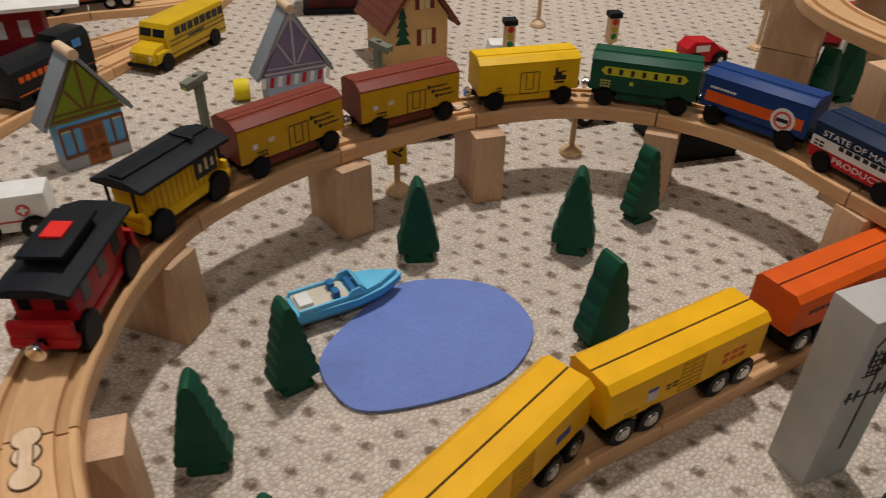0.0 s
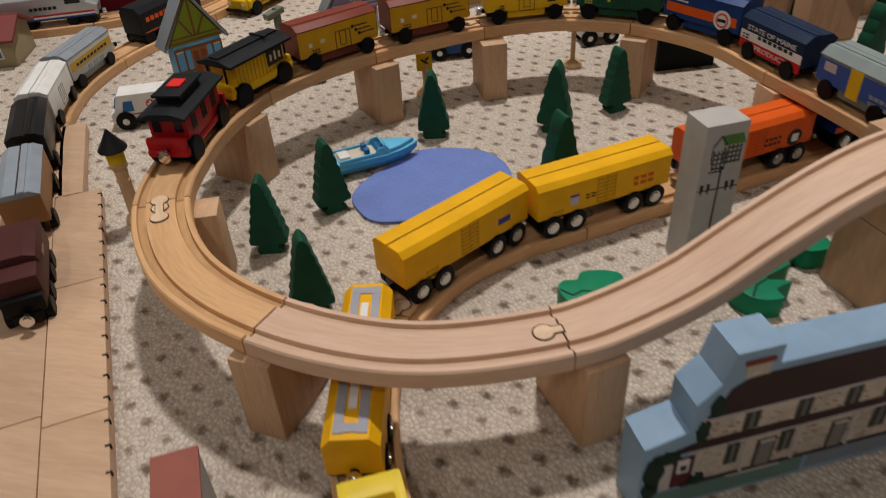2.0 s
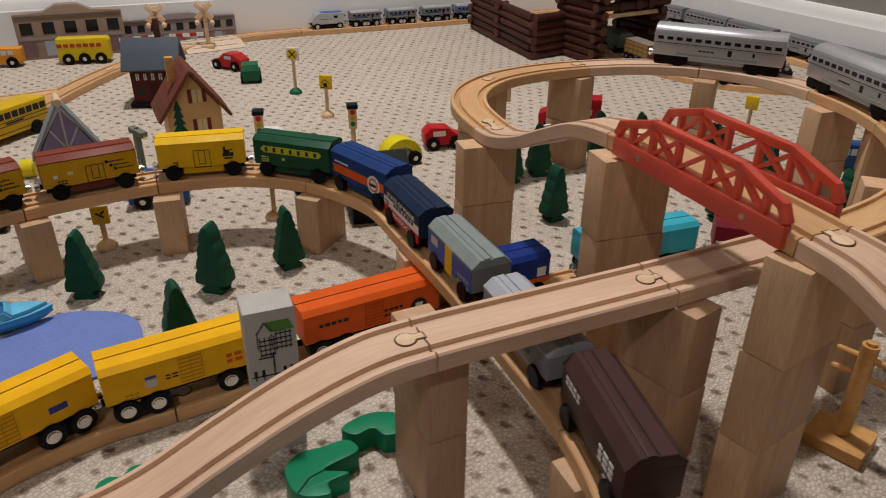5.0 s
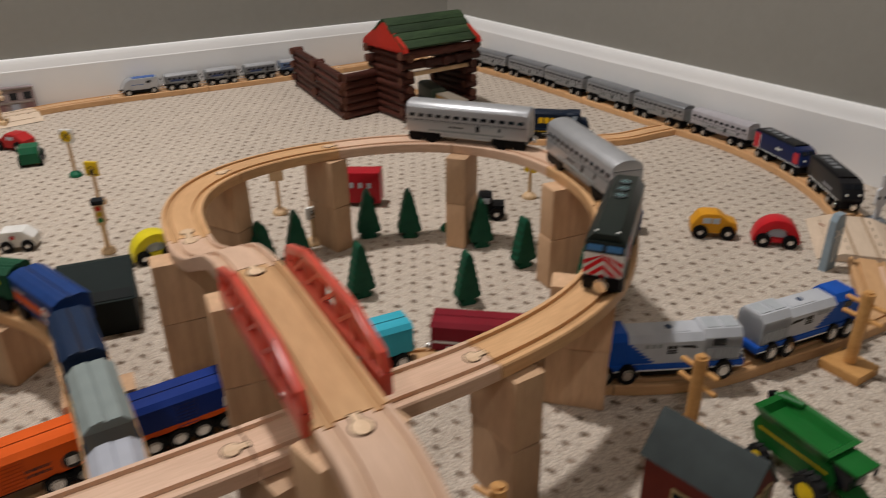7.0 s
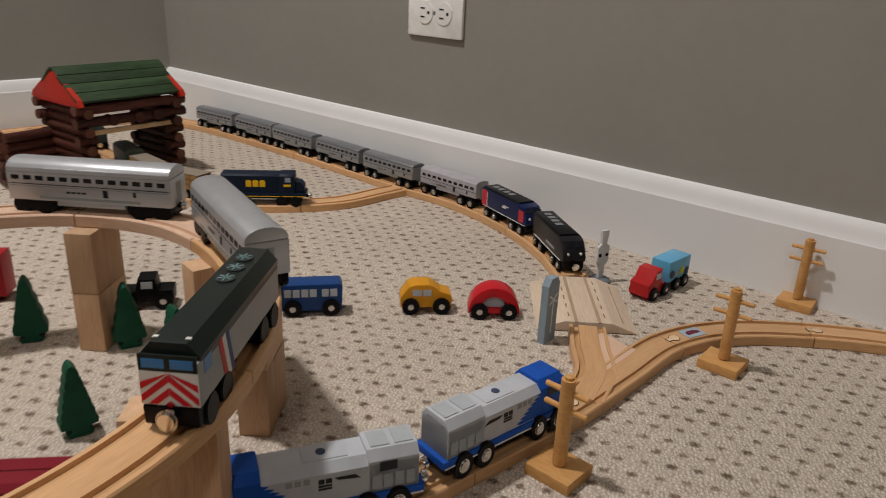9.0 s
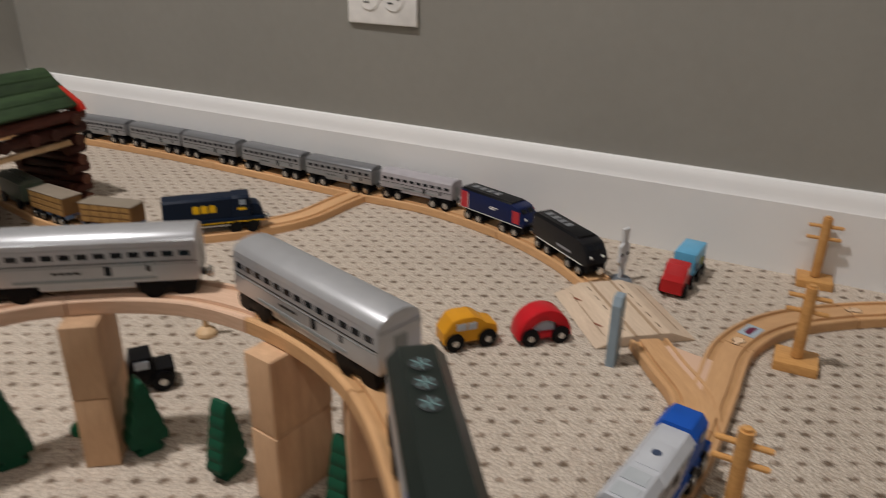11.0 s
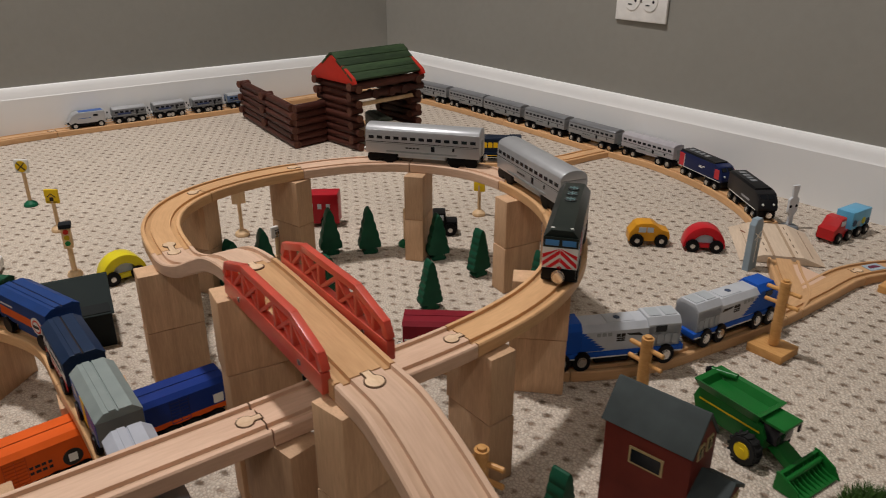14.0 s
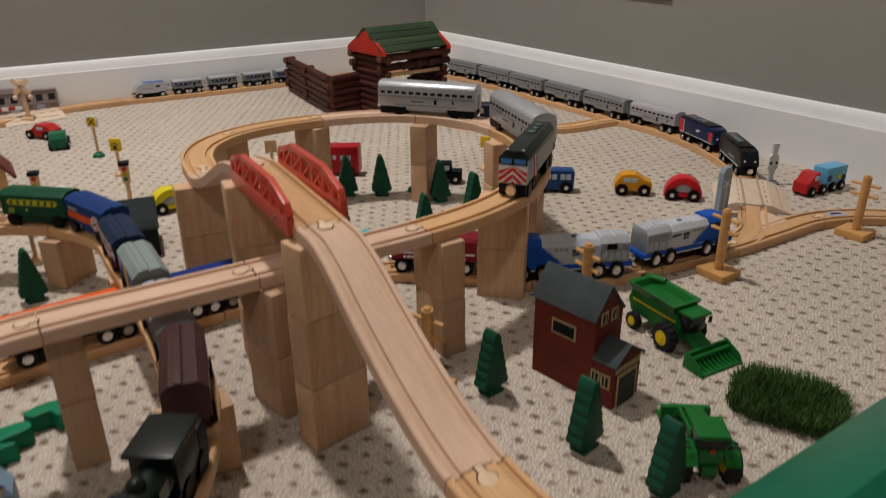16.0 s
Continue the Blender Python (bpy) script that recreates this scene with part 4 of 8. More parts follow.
def coach(x, y, line, label, L=0.148, Wd=0.034, eave=0.039, top=0.050, back=False, body=None, roof=None, name="passenger_coach", low=0.0115, hub=False):
    """A streamlined coach: rounded roof, a row of windows, doors and black trucks."""
    car = thing(name, label, "toy train car", on_line(line, x, y, back), "toy trains")
    w = Wd / 2
    part("body", box(0, 0, (low + eave) / 2, L, Wd, eave - low, 0.0012), body or SILVER, car)
    arc = [(-w, eave - 0.0005)] + [(-w * math.cos(math.pi * i / 12), eave + (top - eave) * math.sin(math.pi * i / 12) ** 0.8) for i in range(13)] + [(w, eave - 0.0005)]
    part("roof", slab(arc[1:-1], -L / 2 + 0.0004, L / 2 - 0.0004, "x", 0.0012), roof or SILVER, car)
    n = max(6, round(L / 0.0125))
    for s in (-1, 1):
        for j in range(n):
            part("window", box(-L / 2 + L * (j + 0.75) / (n + 0.5), s * (w + 0.0001), eave - 0.0055, L / n * 0.62, 0.0006, 0.0042), WINDOW, car, smooth=False)
        part("waist_line", box(0, s * (w + 0.0001), eave - 0.0115, L * 0.985, 0.0004, 0.0007), BLACKINK, car, smooth=False)
        part("door", box(0.016 * -s, s * (w + 0.0001), 0.0215, 0.0048, 0.0006, 0.0072), WINDOW, car, smooth=False)
        part("small_door", box(0.044 * -s, s * (w + 0.0001), 0.0225, 0.0028, 0.0006, 0.0045), WINDOW, car, smooth=False)
        for j in range(4):
            part("name_bar", box((-0.020 + j * 0.0050) * -s, s * (w + 0.0001), 0.0210, 0.0040, 0.0004, 0.0018), BLACKINK, car, smooth=False)
        part("truck", box(s * (L / 2 - 0.024), 0, 0.0072, 0.042, Wd - (0.001 if not hub else 0.010), 0.0110, 0.0036), BLACK, car)
        part("rib_strip", box(0, s * (w + 0.0001), eave - 0.0135, L * 0.97, 0.0004, 0.0005), GREYP, car, smooth=False)
        part("rib_strip", box(0, s * (w + 0.0001), low + 0.0035, L * 0.62, 0.0004, 0.0024), GREYP, car, smooth=False)
        part("end_door", box(s * (L / 2 + 0.0001), 0, 0.024, 0.0006, 0.010, 0.020), GREYP, car, smooth=False)
    part("skirt", box(0, 0, low - 0.0015, L * 0.42, Wd - 0.002, 0.006, 0.001), body or SILVER, car)
    k = L / 2 - 0.022
    wheelset(car, (-k - 0.011, -k + 0.011, k - 0.011, k + 0.011), gauge=0.0140 if not hub else 0.0132, hub=hub, scale=1.08)
    couplers(car, L / 2)
    return car


coach(0.665, 0.945, LINE_U, "silver wooden passenger coach with a rounded roof", L=0.158)
coach(0.784, 0.797, LINE_U, "silver wooden passenger coach with a rounded roof", L=0.158)


def commuter_engine():
    L = 0.138
    car = thing("diesel_engine", "silver wooden diesel with black roof and red chevrons", "toy locomotive", on_line(LINE_U, 0.768, 0.620, True) @ Matrix.Diagonal((1, 0.95, 1.06, 1)), "toy trains")
    dark = paint(0.014, 0.020, 0.017, 0.3)
    part("body", box(0, 0, 0.0258, L, 0.033, 0.0245, 0.0012), paint(0.36, 0.37, 0.38, 0.4), car)
    part("pilot", slab([(L / 2 - 0.012, 0.003), (L / 2 + 0.001, 0.003), (L / 2 + 0.002, 0.0138), (L / 2 - 0.012, 0.0138)], -0.0155, 0.0155, "y", 0.0010), BLACK, car)
    part("window_band", box(L / 2 + 0.0003, 0, 0.0374, 0.0010, 0.0322, 0.0090, 0.0003), dark, car)
    part("side_band", box(-0.004, 0, 0.0362, L - 0.012, 0.0334, 0.0030), dark, car, smooth=False)
    part("roof", slab([(-0.0168, 0.0375), (0.0168, 0.0375), (0.0168, 0.040), (0.010, 0.047), (-0.010, 0.047), (-0.0168, 0.040)], -L / 2, L / 2 - 0.003, "x", 0.0012), dark, car)
    part("front_plate", box(L / 2 + 0.0003, 0, 0.0235, 0.0012, 0.0325, 0.0185, 0.0003), WHITEP, car)
    for s in (-1, 1):
        for j in range(4):
            z, y0 = 0.0130 + j * 0.0072, s * 0.0002
            out = [(y0, z + 0.0040), (s * 0.0158, z - 0.0080), (s * 0.0158, z - 0.0118), (y0, z + 0.0002)]
            out = [(y, min(0.0322, max(0.0150, q))) for y, q in out]
            if out[1][1] - out[2][1] < 0.0005:
                k = (z + 0.0002 - 0.0150) / 0.012 * 0.0158
                out = [(y0, z + 0.0040), (s * min(0.0158, k + 0.0050), 0.0150), (s * k, 0.0150), (y0, z + 0.0002)]
            part("chevron", slab(out, L / 2 + 0.0009, L / 2 + 0.0014, "x"), paint(0.62, 0.02, 0.03), car, "red chevron stripe", smooth=False)
        part("windscreen", box(L / 2 + 0.0006, s * 0.0078, 0.0372, 0.0012, 0.0125, 0.0050, 0.0003), GLASSBLUE, car)
        part("cab_window", box(L / 2 - 0.012, s * 0.0166, 0.033, 0.010, 0.0006, 0.008), GLASSBLUE, car, smooth=False)
        for j, q in enumerate((paint(0.55, 0.03, 0.03), WHITEP, paint(0.03, 0.05, 0.22))):
            part("stripe", box(L / 2 - 0.033 - j * 0.005, s * 0.0166, 0.0235, 0.0048, 0.0006, 0.026, turn=pose(0, 0, 0, 0, 14, 0)), q, car, smooth=False)
        part("number_light", box(L / 2 - 0.008, s * 0.009, 0.0470, 0.002, 0.003, 0.001), WHITEP, car, smooth=False)
        part("truck", box(s * (L / 2 - 0.024), 0, 0.0065, 0.042, 0.024, 0.010, 0.0015), BLACK, car)
    for j in range(3):
        fan = rod((-0.015 - j * 0.017, 0, 0.0468), (-0.015 - j * 0.017, 0, 0.0478), 0.0062, n=20)
        part("roof_fan", fan, paint(0.05, 0.055, 0.055), car)
        for a in range(3):
            part("fan_blade", box(-0.015 - j * 0.017, 0, 0.0480, 0.0105, 0.0010, 0.0005, turn=pose(0, 0, 0, 0, 0, 60 * a)), paint(0.16, 0.26, 0.26), car, smooth=False)
    k = L / 2 - 0.024
    wheelset(car, (-k - 0.011, -k + 0.011, k - 0.011, k + 0.011), gauge=0.0145, hub=False, scale=1.1)
    couplers(car, L / 2, z=0.0095)
    part("front_magnet", rod((L / 2 + 0.006, 0, 0.0095), (L / 2 + 0.009, 0, 0.0095), 0.0062, n=20, bevel=0.0015), CHROME, car, "chrome magnet coupler")


commuter_engine()


def at_length(line, s0):
    s = 0.0
    for a, b in zip(line, line[1:]):
        s += (b - a).length
        if s >= s0:
            return b.x, b.y
    return line[-2].x, line[-2].y


MIDSILVER = material("coach_silver", (0.33, 0.335, 0.345), 0.38, 0.35, 0.12, 60)
DULL = material("dull_silver", (0.21, 0.215, 0.225), 0.38, 0.4, 0.12, 60)
for i in range(6):
    x, y = at_length(LINE_W, 0.285 + 0.068 + i * 0.1405)
    coach(x, y, LINE_W, "silver wooden passenger coach beside a baseboard" if i else "pale silver wooden baggage car beside a baseboard", L=0.128, Wd=0.030, eave=0.0375, top=0.0440, low=0.0165, hub=True, body=MIDSILVER if i else paint(0.42, 0.40, 0.42, 0.4), roof=DULL if i else paint(0.40, 0.38, 0.40, 0.4))


def streamliner(s0, L, body, label, nose_label, colours):
    x, y = at_length(LINE_W, s0)
    car = thing("diesel_engine", label, "toy locomotive", on_line(LINE_W, x, y, True), "toy trains")
    side = [(-L / 2, 0.0145), (L / 2 - 0.002, 0.0145), (L / 2, 0.0200), (L / 2 - 0.004, 0.0300), (L / 2 - 0.012, 0.0395), (L / 2 - 0.022, 0.0425), (-L / 2, 0.0425)]
    part("body", slab(side, -0.0155, 0.0155, "y", 0.0016), body, car)
    part("roof", slab([(-0.0155, 0.0418), (0.0155, 0.0418), (0.0120, 0.0448), (-0.0120, 0.0448)], -L / 2 + 0.001, L / 2 - 0.024, "x", 0.0008), BLACK, car, "black roof")
    part("pilot", box(L / 2 - 0.008, 0, 0.0105, 0.014, 0.027, 0.0110, 0.0016), BLACK, car)
    for s in (-1, 1):
        part("windscreen", box(L / 2 - 0.0078, s * 0.0062, 0.0352, 0.0010, 0.0095, 0.0070, turn=pose(0, 0, 0, 0, -40, 0)), WINDOW, car, smooth=False)
        part("headlight", rod((L / 2 - 0.0030, s * 0.0085, 0.0255), (L / 2 - 0.0005, s * 0.0085, 0.0250), 0.0016, n=12), WHITEP, car)
        part("truck", box(s * (L / 2 - 0.026), 0, 0.0085, 0.040, 0.022, 0.011, 0.0015), BLACK, car)
        for q, xx, zz, ww, hh in colours:
            part("side_stripe", box(xx, s * 0.0156, zz, ww, 0.0006, hh), q, car, smooth=False)
    for j in range(4):
        part("roof_vent", box(-L / 2 + 0.016 + j * 0.014, 0, 0.0450, 0.009, 0.010, 0.0008), paint(0.20, 0.21, 0.22), car, smooth=False)
    k = L / 2 - 0.026
    wheelset(car, (-k - 0.011, -k + 0.011, k - 0.011, k + 0.011), gauge=0.0135)
    couplers(car, L / 2)


streamliner(0.062, 0.120, paint(0.012, 0.012, 0.014, 0.22), "glossy black wooden streamlined diesel with white trim", "", [(WHITEP, 0.0, 0.0145, 0.10, 0.0009), (paint(0.3, 0.3, 0.32), 0.012, 0.022, 0.030, 0.0030)])
streamliner(0.204, 0.120, paint(0.008, 0.016, 0.070, 0.3), "dark blue wooden diesel with red and white markings", "", [(paint(0.50, 0.04, 0.05), 0.046, 0.0270, 0.012, 0.0170), (WHITEP, 0.0, 0.0155, 0.112, 0.0008), (WHITEP, 0.006, 0.0300, 0.014, 0.0012), (WHITEP, 0.002, 0.0275, 0.010, 0.0020), (paint(0.50, 0.04, 0.05), -0.052, 0.0280, 0.014, 0.0240), (WHITEP, -0.0445, 0.0280, 0.0010, 0.0220)])



def navy_engine():
    c = thing("diesel_engine", "navy wooden hood diesel with yellow side letters", "toy locomotive", on_line(LINE_X, 0.845, 1.335, True) @ Matrix.Diagonal((1, 1.05, 1.12, 1)), "toy trains")
    hood, L = paint(0.006, 0.013, 0.030), 0.132
    part("running_board", box(0, 0, 0.0150, L, 0.033, 0.0050, 0.001), hood, c)
    part("sill_stripe", box(0, 0, 0.0130, L - 0.002, 0.0336, 0.0010), YELB, c, smooth=False)
    part("long_hood", slab([(-0.0140, 0.017), (0.0140, 0.017), (0.0140, 0.0410), (0.0115, 0.0435), (-0.0115, 0.0435), (-0.0140, 0.0410)], -L / 2 + 0.002, L / 2 - 0.040, "x", 0.0010), hood, c)
    part("cab", slab([(-0.0152, 0.017), (0.0152, 0.017), (0.0152, 0.0415), (0.0120, 0.0445), (-0.0120, 0.0445), (-0.0152, 0.0415)], L / 2 - 0.041, L / 2 - 0.018, "x", 0.0010), hood, c)
    part("nose", slab([(L / 2 - 0.019, 0.017), (L / 2 - 0.003, 0.017), (L / 2 - 0.003, 0.0260), (L / 2 - 0.008, 0.0320), (L / 2 - 0.019, 0.0335)], -0.012, 0.012, "y", 0.0012), hood, c)
    for s in (-1, 1):
        part("cab_window", box(L / 2 - 0.028, s * 0.0153, 0.0365, 0.0080, 0.0005, 0.0065), PALEGLASS, c, smooth=False)
        part("number_bar", box(L / 2 - 0.029, s * 0.0153, 0.0285, 0.0110, 0.0005, 0.0032), YELB, c, smooth=False)
        for j in range(3):
            q = -s * (-0.022 + 0.0105 * j)
            part("side_letter", slab([(q - 0.0042, 0.0260), (q + 0.0042, 0.0260), (q + 0.0042, 0.0340), (q + 0.0026, 0.0355), (q - 0.0026, 0.0355), (q - 0.0042, 0.0340)], s * 0.0138, s * 0.0143, "y"), YELB, c, smooth=False)
        part("truck", box(s * (L / 2 - 0.028), 0, 0.0080, 0.042, 0.0270, 0.0090, 0.002), BLACK, c)
        part("side_rail", box(0, s * 0.0150, 0.0090, 0.040, 0.0010, 0.0012), WHITEP, c, smooth=False)
    part("fuel_tank", box(0, 0, 0.0090, 0.036, 0.024, 0.0080, 0.002), BLACK, c)
    wheelset(c, (-0.049, -0.027, 0.027, 0.049), gauge=0.0146, hub=False, scale=1.05)
    couplers(c, L / 2)


PALEGLASS = paint(0.30, 0.36, 0.42, 0.3)
navy_engine()
for x, y in ((0.726, 1.400), (0.667, 1.486)):
    c = thing("lumber_car", "wooden crate car in brown with yellow planked sides", "toy train car", on_line(LINE_X, x, y), "toy trains")
    part("crate", box(0, 0, 0.0260, 0.078, 0.030, 0.026, 0.0008), paint(0.20, 0.11, 0.045, 0.6), c)
    for s in (-1, 1):
        for j in range(3):
            for i in range(5):
                part("plank", box(-0.030 + 0.015 * i, s * 0.0152, 0.018 + 0.0085 * j, 0.0125, 0.0008, 0.0058), paint(0.34, 0.20, 0.07, 0.6), c, smooth=False)
    part("rim", box(0, 0, 0.0394, 0.080, 0.031, 0.0012, 0.0003), paint(0.26, 0.22, 0.17, 0.5), c)
    part("flatbed", box(0, 0, 0.0110, 0.080, 0.026, 0.006, 0.001), paint(0.10, 0.16, 0.28), c)
    wheelset(c, (-0.030, -0.013, 0.013, 0.030))
    couplers(c, 0.041)
boxcar("dull green wooden boxcar inside a log cabin doorway", on_line(LINE_X, 0.632, 1.580), paint(0.09, 0.12, 0.09), paint(0.12, 0.14, 0.11), L=0.080)
boxcar("dark green wooden boxcar standing behind a log fence", on_line(LINE_X, 0.545, 1.765), paint(0.04, 0.06, 0.055), paint(0.05, 0.07, 0.06), L=0.080, eave=0.040, ridge=0.046)

for i, (x, y) in enumerate(((-0.030, 1.712), (0.050, 1.757), (0.130, 1.802), (0.212, 1.848), (0.292, 1.893))):
    if i == 0:
        c = thing("diesel_engine", "silver and blue rounded wooden engine beside a baseboard", "toy locomotive", on_line(LINE_W, x, y), "toy trains")
        part("body", slab([(-0.039, 0.010), (0.036, 0.010), (0.040, 0.016), (0.030, 0.030), (0.020, 0.035), (-0.039, 0.035)], -0.015, 0.015, "y", 0.003), SILVER, c)
        part("roof_stripe", box(-0.010, 0, 0.0352, 0.050, 0.020, 0.0010), paint(0.05, 0.12, 0.35), c, smooth=False)
        marks(c, 0.0152, [(0.018, 0.0265, 0.010, 0.005, WINDOW), (-0.006, 0.022, 0.028, 0.0012, paint(0.05, 0.12, 0.35))])
        part("underframe", box(0, 0, 0.0065, 0.070, 0.020, 0.006, 0.001), BLACK, c)
        wheelset(c, (-0.027, 0.027), scale=1.05)
        couplers(c, 0.039)
    else:
        c = coach(x, y, LINE_W, "small silver wooden coach with blue window graphics" if i < 4 else "small blue-grey wooden coach with windows", L=0.074, Wd=0.030, eave=0.0315, top=0.036, low=0.0150, hub=True, body=DULL if i < 4 else paint(0.12, 0.17, 0.28))
        marks(c, 0.0153, [(-0.012, 0.022, 0.030, 0.004, paint(0.05, 0.07, 0.16))])

# cars on the outer track by the wooden platform
boxcar("grey and brown wooden boxcar standing beside a plank platform", on_line(LINE_W, -0.291, 0.340), paint(0.30, 0.15, 0.06), paint(0.27, 0.31, 0.35), L=0.090)
boxcar("black wooden boxcar standing beside a plank platform", on_line(LINE_W, -0.349, 0.430), paint(0.012, 0.012, 0.013, 0.28), paint(0.012, 0.012, 0.013, 0.28), L=0.088)
c = boxcar("white wooden boxcar with a ribbed side", on_line(LINE_W, -0.398, 0.516), WHITEP, WHITEP, L=0.088)
frame_marks(c, 0.01625, 0.0, 0.021, 0.016, 0.018, GREYP)
c = boxcar("grey-roofed wooden reefer car with yellow and white sides", on_line(LINE_W, -0.425, 0.617), paint(0.50, 0.50, 0.48), paint(0.26, 0.29, 0.32), L=0.094)
marks(c, 0.01625, [(0.0, 0.0275, 0.090, 0.0100, paint(0.55, 0.34, 0.06))])
marks(c, 0.01645, scribble(0.0, 0.0270, 0.070, 1, BLACKINK, 0.0030, 0.003, 9) + scribble(0.004, 0.0160, 0.040, 1, GREYP, 0.0060, 0.003, 3))


def cab_forward():
    c = thing("diesel_engine", "matte black wooden engine with orange side lettering", "toy locomotive", on_line(LINE_W, -0.404, 0.752) @ Matrix.Diagonal((1.2, 1.1, 1.15, 1)), "toy trains")
    k = paint(0.013, 0.014, 0.016, 0.4)
    part("body", slab([(-0.0155, 0.010), (0.0155, 0.010), (0.0155, 0.034), (0.010, 0.040), (-0.010, 0.040), (-0.0155, 0.034)], -0.060, 0.030, "x", 0.0012), k, c)
    part("cab", slab([(-0.0160, 0.010), (0.0160, 0.010), (0.0160, 0.040), (0.011, 0.0465), (-0.011, 0.0465), (-0.0160, 0.040)], -0.063, -0.030, "x", 0.0015), k, c)
    for s in (-1, 1):
        part("window", box(-0.046, s * 0.0162, 0.036, 0.010, 0.0006, 0.007), GLASSBLUE, c, smooth=False)
        for j in range(6):
            part("side_letter", box(-0.014 + 0.0068 * j, s * 0.0157, 0.0255 + (0.0012 if j == 0 else 0), 0.0048, 0.0006, 0.0048 + (0.003 if j == 0 else 0)), ORANGE, c, smooth=False)
        part("sill_line", box(-0.016, s * 0.0157, 0.0125, 0.085, 0.0006, 0.0008), ORANGE, c, smooth=False)
        part("truck", box(-0.016 + s * 0.028, 0, 0.0060, 0.036, 0.022, 0.008, 0.0015), BLACK, c)
    wheelset(c, (-0.055, -0.035, 0.003, 0.022), hub=False)
    couplers(c, 0.060, both=False)


def maroon_engine():
    c = thing("diesel_engine", "matte brown wooden switcher engine with a rounded hood", "toy locomotive", on_line(LINE_W, -0.222, 0.240), "toy trains")
    b = paint(0.075, 0.024, 0.022, 0.5)
    part("body", box(-0.006, 0, 0.0235, 0.080, 0.030, 0.026, 0.004), b, c)
    part("cab_roof", slab([(-0.017, 0.034), (0.017, 0.034), (0.015, 0.040), (0.008, 0.0430), (-0.008, 0.0430), (-0.015, 0.040)], -0.030, 0.016, "x", 0.0025), b, c)
    part("nose", box(0.032, 0, 0.0165, 0.016, 0.028, 0.014, 0.003), BLACK, c)
    for s in (-1, 1):
        part("window", box(-0.010, s * 0.0152, 0.030, 0.014, 0.0006, 0.007), WINDOW, c, smooth=False)
    part("underframe", box(0, 0, 0.008, 0.082, 0.020, 0.007, 0.001), BLACK, c)
    wheelset(c, (-0.030, -0.012, 0.012, 0.030), hub=False)
    couplers(c, 0.042)


cab_forward()
maroon_engine()


def amtrak_engine():
    c = thing("diesel_engine", "silver wooden diesel with red, white and blue side stripes", "toy locomotive", on_line(LINE_D, -0.585, 0.787), "toy trains")
    part("body", slab([(-0.066, 0.011), (0.064, 0.011), (0.066, 0.024), (0.052, 0.030), (0.046, 0.040), (-0.066, 0.040)], -0.0155, 0.0155, "y", 0.002), SILVER, c)
    for s in (-1, 1):
        for z, q in ((0.0170, paint(0.5, 0.04, 0.05)), (0.0145, WHITEP), (0.0120, paint(0.03, 0.06, 0.25))):
            part("side_stripe", box(0, s * 0.0157, z, 0.122, 0.0006, 0.0023), q, c, smooth=False)
        part("windscreen", box(0.036, s * 0.0157, 0.033, 0.020, 0.0006, 0.007), WINDOW, c, smooth=False)
        for j in range(6):
            part("side_letter", box(-0.020 + 0.0062 * j, s * 0.0157, 0.0265, 0.0046, 0.0006, 0.0040), BLACKINK, c, smooth=False)
        part("truck", box(s * 0.040, 0, 0.0060, 0.040, 0.022, 0.009, 0.0015), BLACK, c)
    wheelset(c, (-0.051, -0.029, 0.029, 0.051), hub=False)
    couplers(c, 0.066)


amtrak_engine()
c = boxcar("orange-brown wooden boxcar with black trim and silver wheels", on_line(LINE_B, -0.505, 1.046), paint(0.35, 0.11, 0.035), paint(0.25, 0.075, 0.03), L=0.135, z0=0.014, eave=0.044, ridge=0.050, eight=True)


# ---- trees, pond and boat ----
TREE = paint(0.010, 0.070, 0.037, 0.5, 0.0, 0.25)
TREE2 = paint(0.012, 0.20, 0.05, 0.35, 0.0, 0.15)
BUSH = paint(0.010, 0.22, 0.105, 0.35, 0.1, 0.15)


def tree_mesh(name, mat, scallops, height=0.070, width=0.031, thick=0.016):
    """A sawn wooden conifer: a wavy outline with a notched foot."""
    right = [(0.30, 0.0), (0.36, 0.05), (0.22, 0.09), (0.20, 0.12)]
    for i in range(scallops):
        a, b = i / scallops, (i + 1) / scallops
        w0, w1 = 1.0 - 0.84 * a ** 1.1, 1.0 - 0.84 * b ** 1.1
        z0, z1 = 0.14 + 0.82 * a, 0.14 + 0.82 * b
        for k in range(4):
            t = k / 4
            bulge = 0.10 * math.sin(math.pi * t) * (1 - 0.4 * a)
            right.append((0.5 * (0.92 * (w0 + (w1 - w0) * t) + 0.06) + bulge * 0.5, z0 + (z1 - z0) * t))
    right += [(0.088, 0.972), (0.050, 0.994)]
    pts = [(x * width, z * height) for x, z in right] + [(0.0, height)] + [(-x * width, z * height) for x, z in reversed(right)]
    return mesh_of(slab(pts, -thick / 2, thick / 2, "y", 0.0011), name, mat, True)


TREES = [tree_mesh("wooden_tree", TREE, 6), tree_mesh("wooden_tree", TREE, 4, 0.071, 0.033, 0.018), tree_mesh("wooden_tree", TREE2, 3, 0.040, 0.024, 0.018)]


def tree(x, y, turn, kind=0, s=1.0, lean=0.0):
    ob = new("wooden_tree", TREES[kind])
    ob.matrix_basis = pose(x, y, 0.0, 0, lean, turn) @ Matrix.Diagonal((s, s, s, 1))
    tagged(ob, ("dark green sawn wooden conifer standing on carpet", "dark green thick wooden conifer standing on carpet", "bright green glossy wooden conifer standing on carpet")[kind], "toy tree", "toy trees")


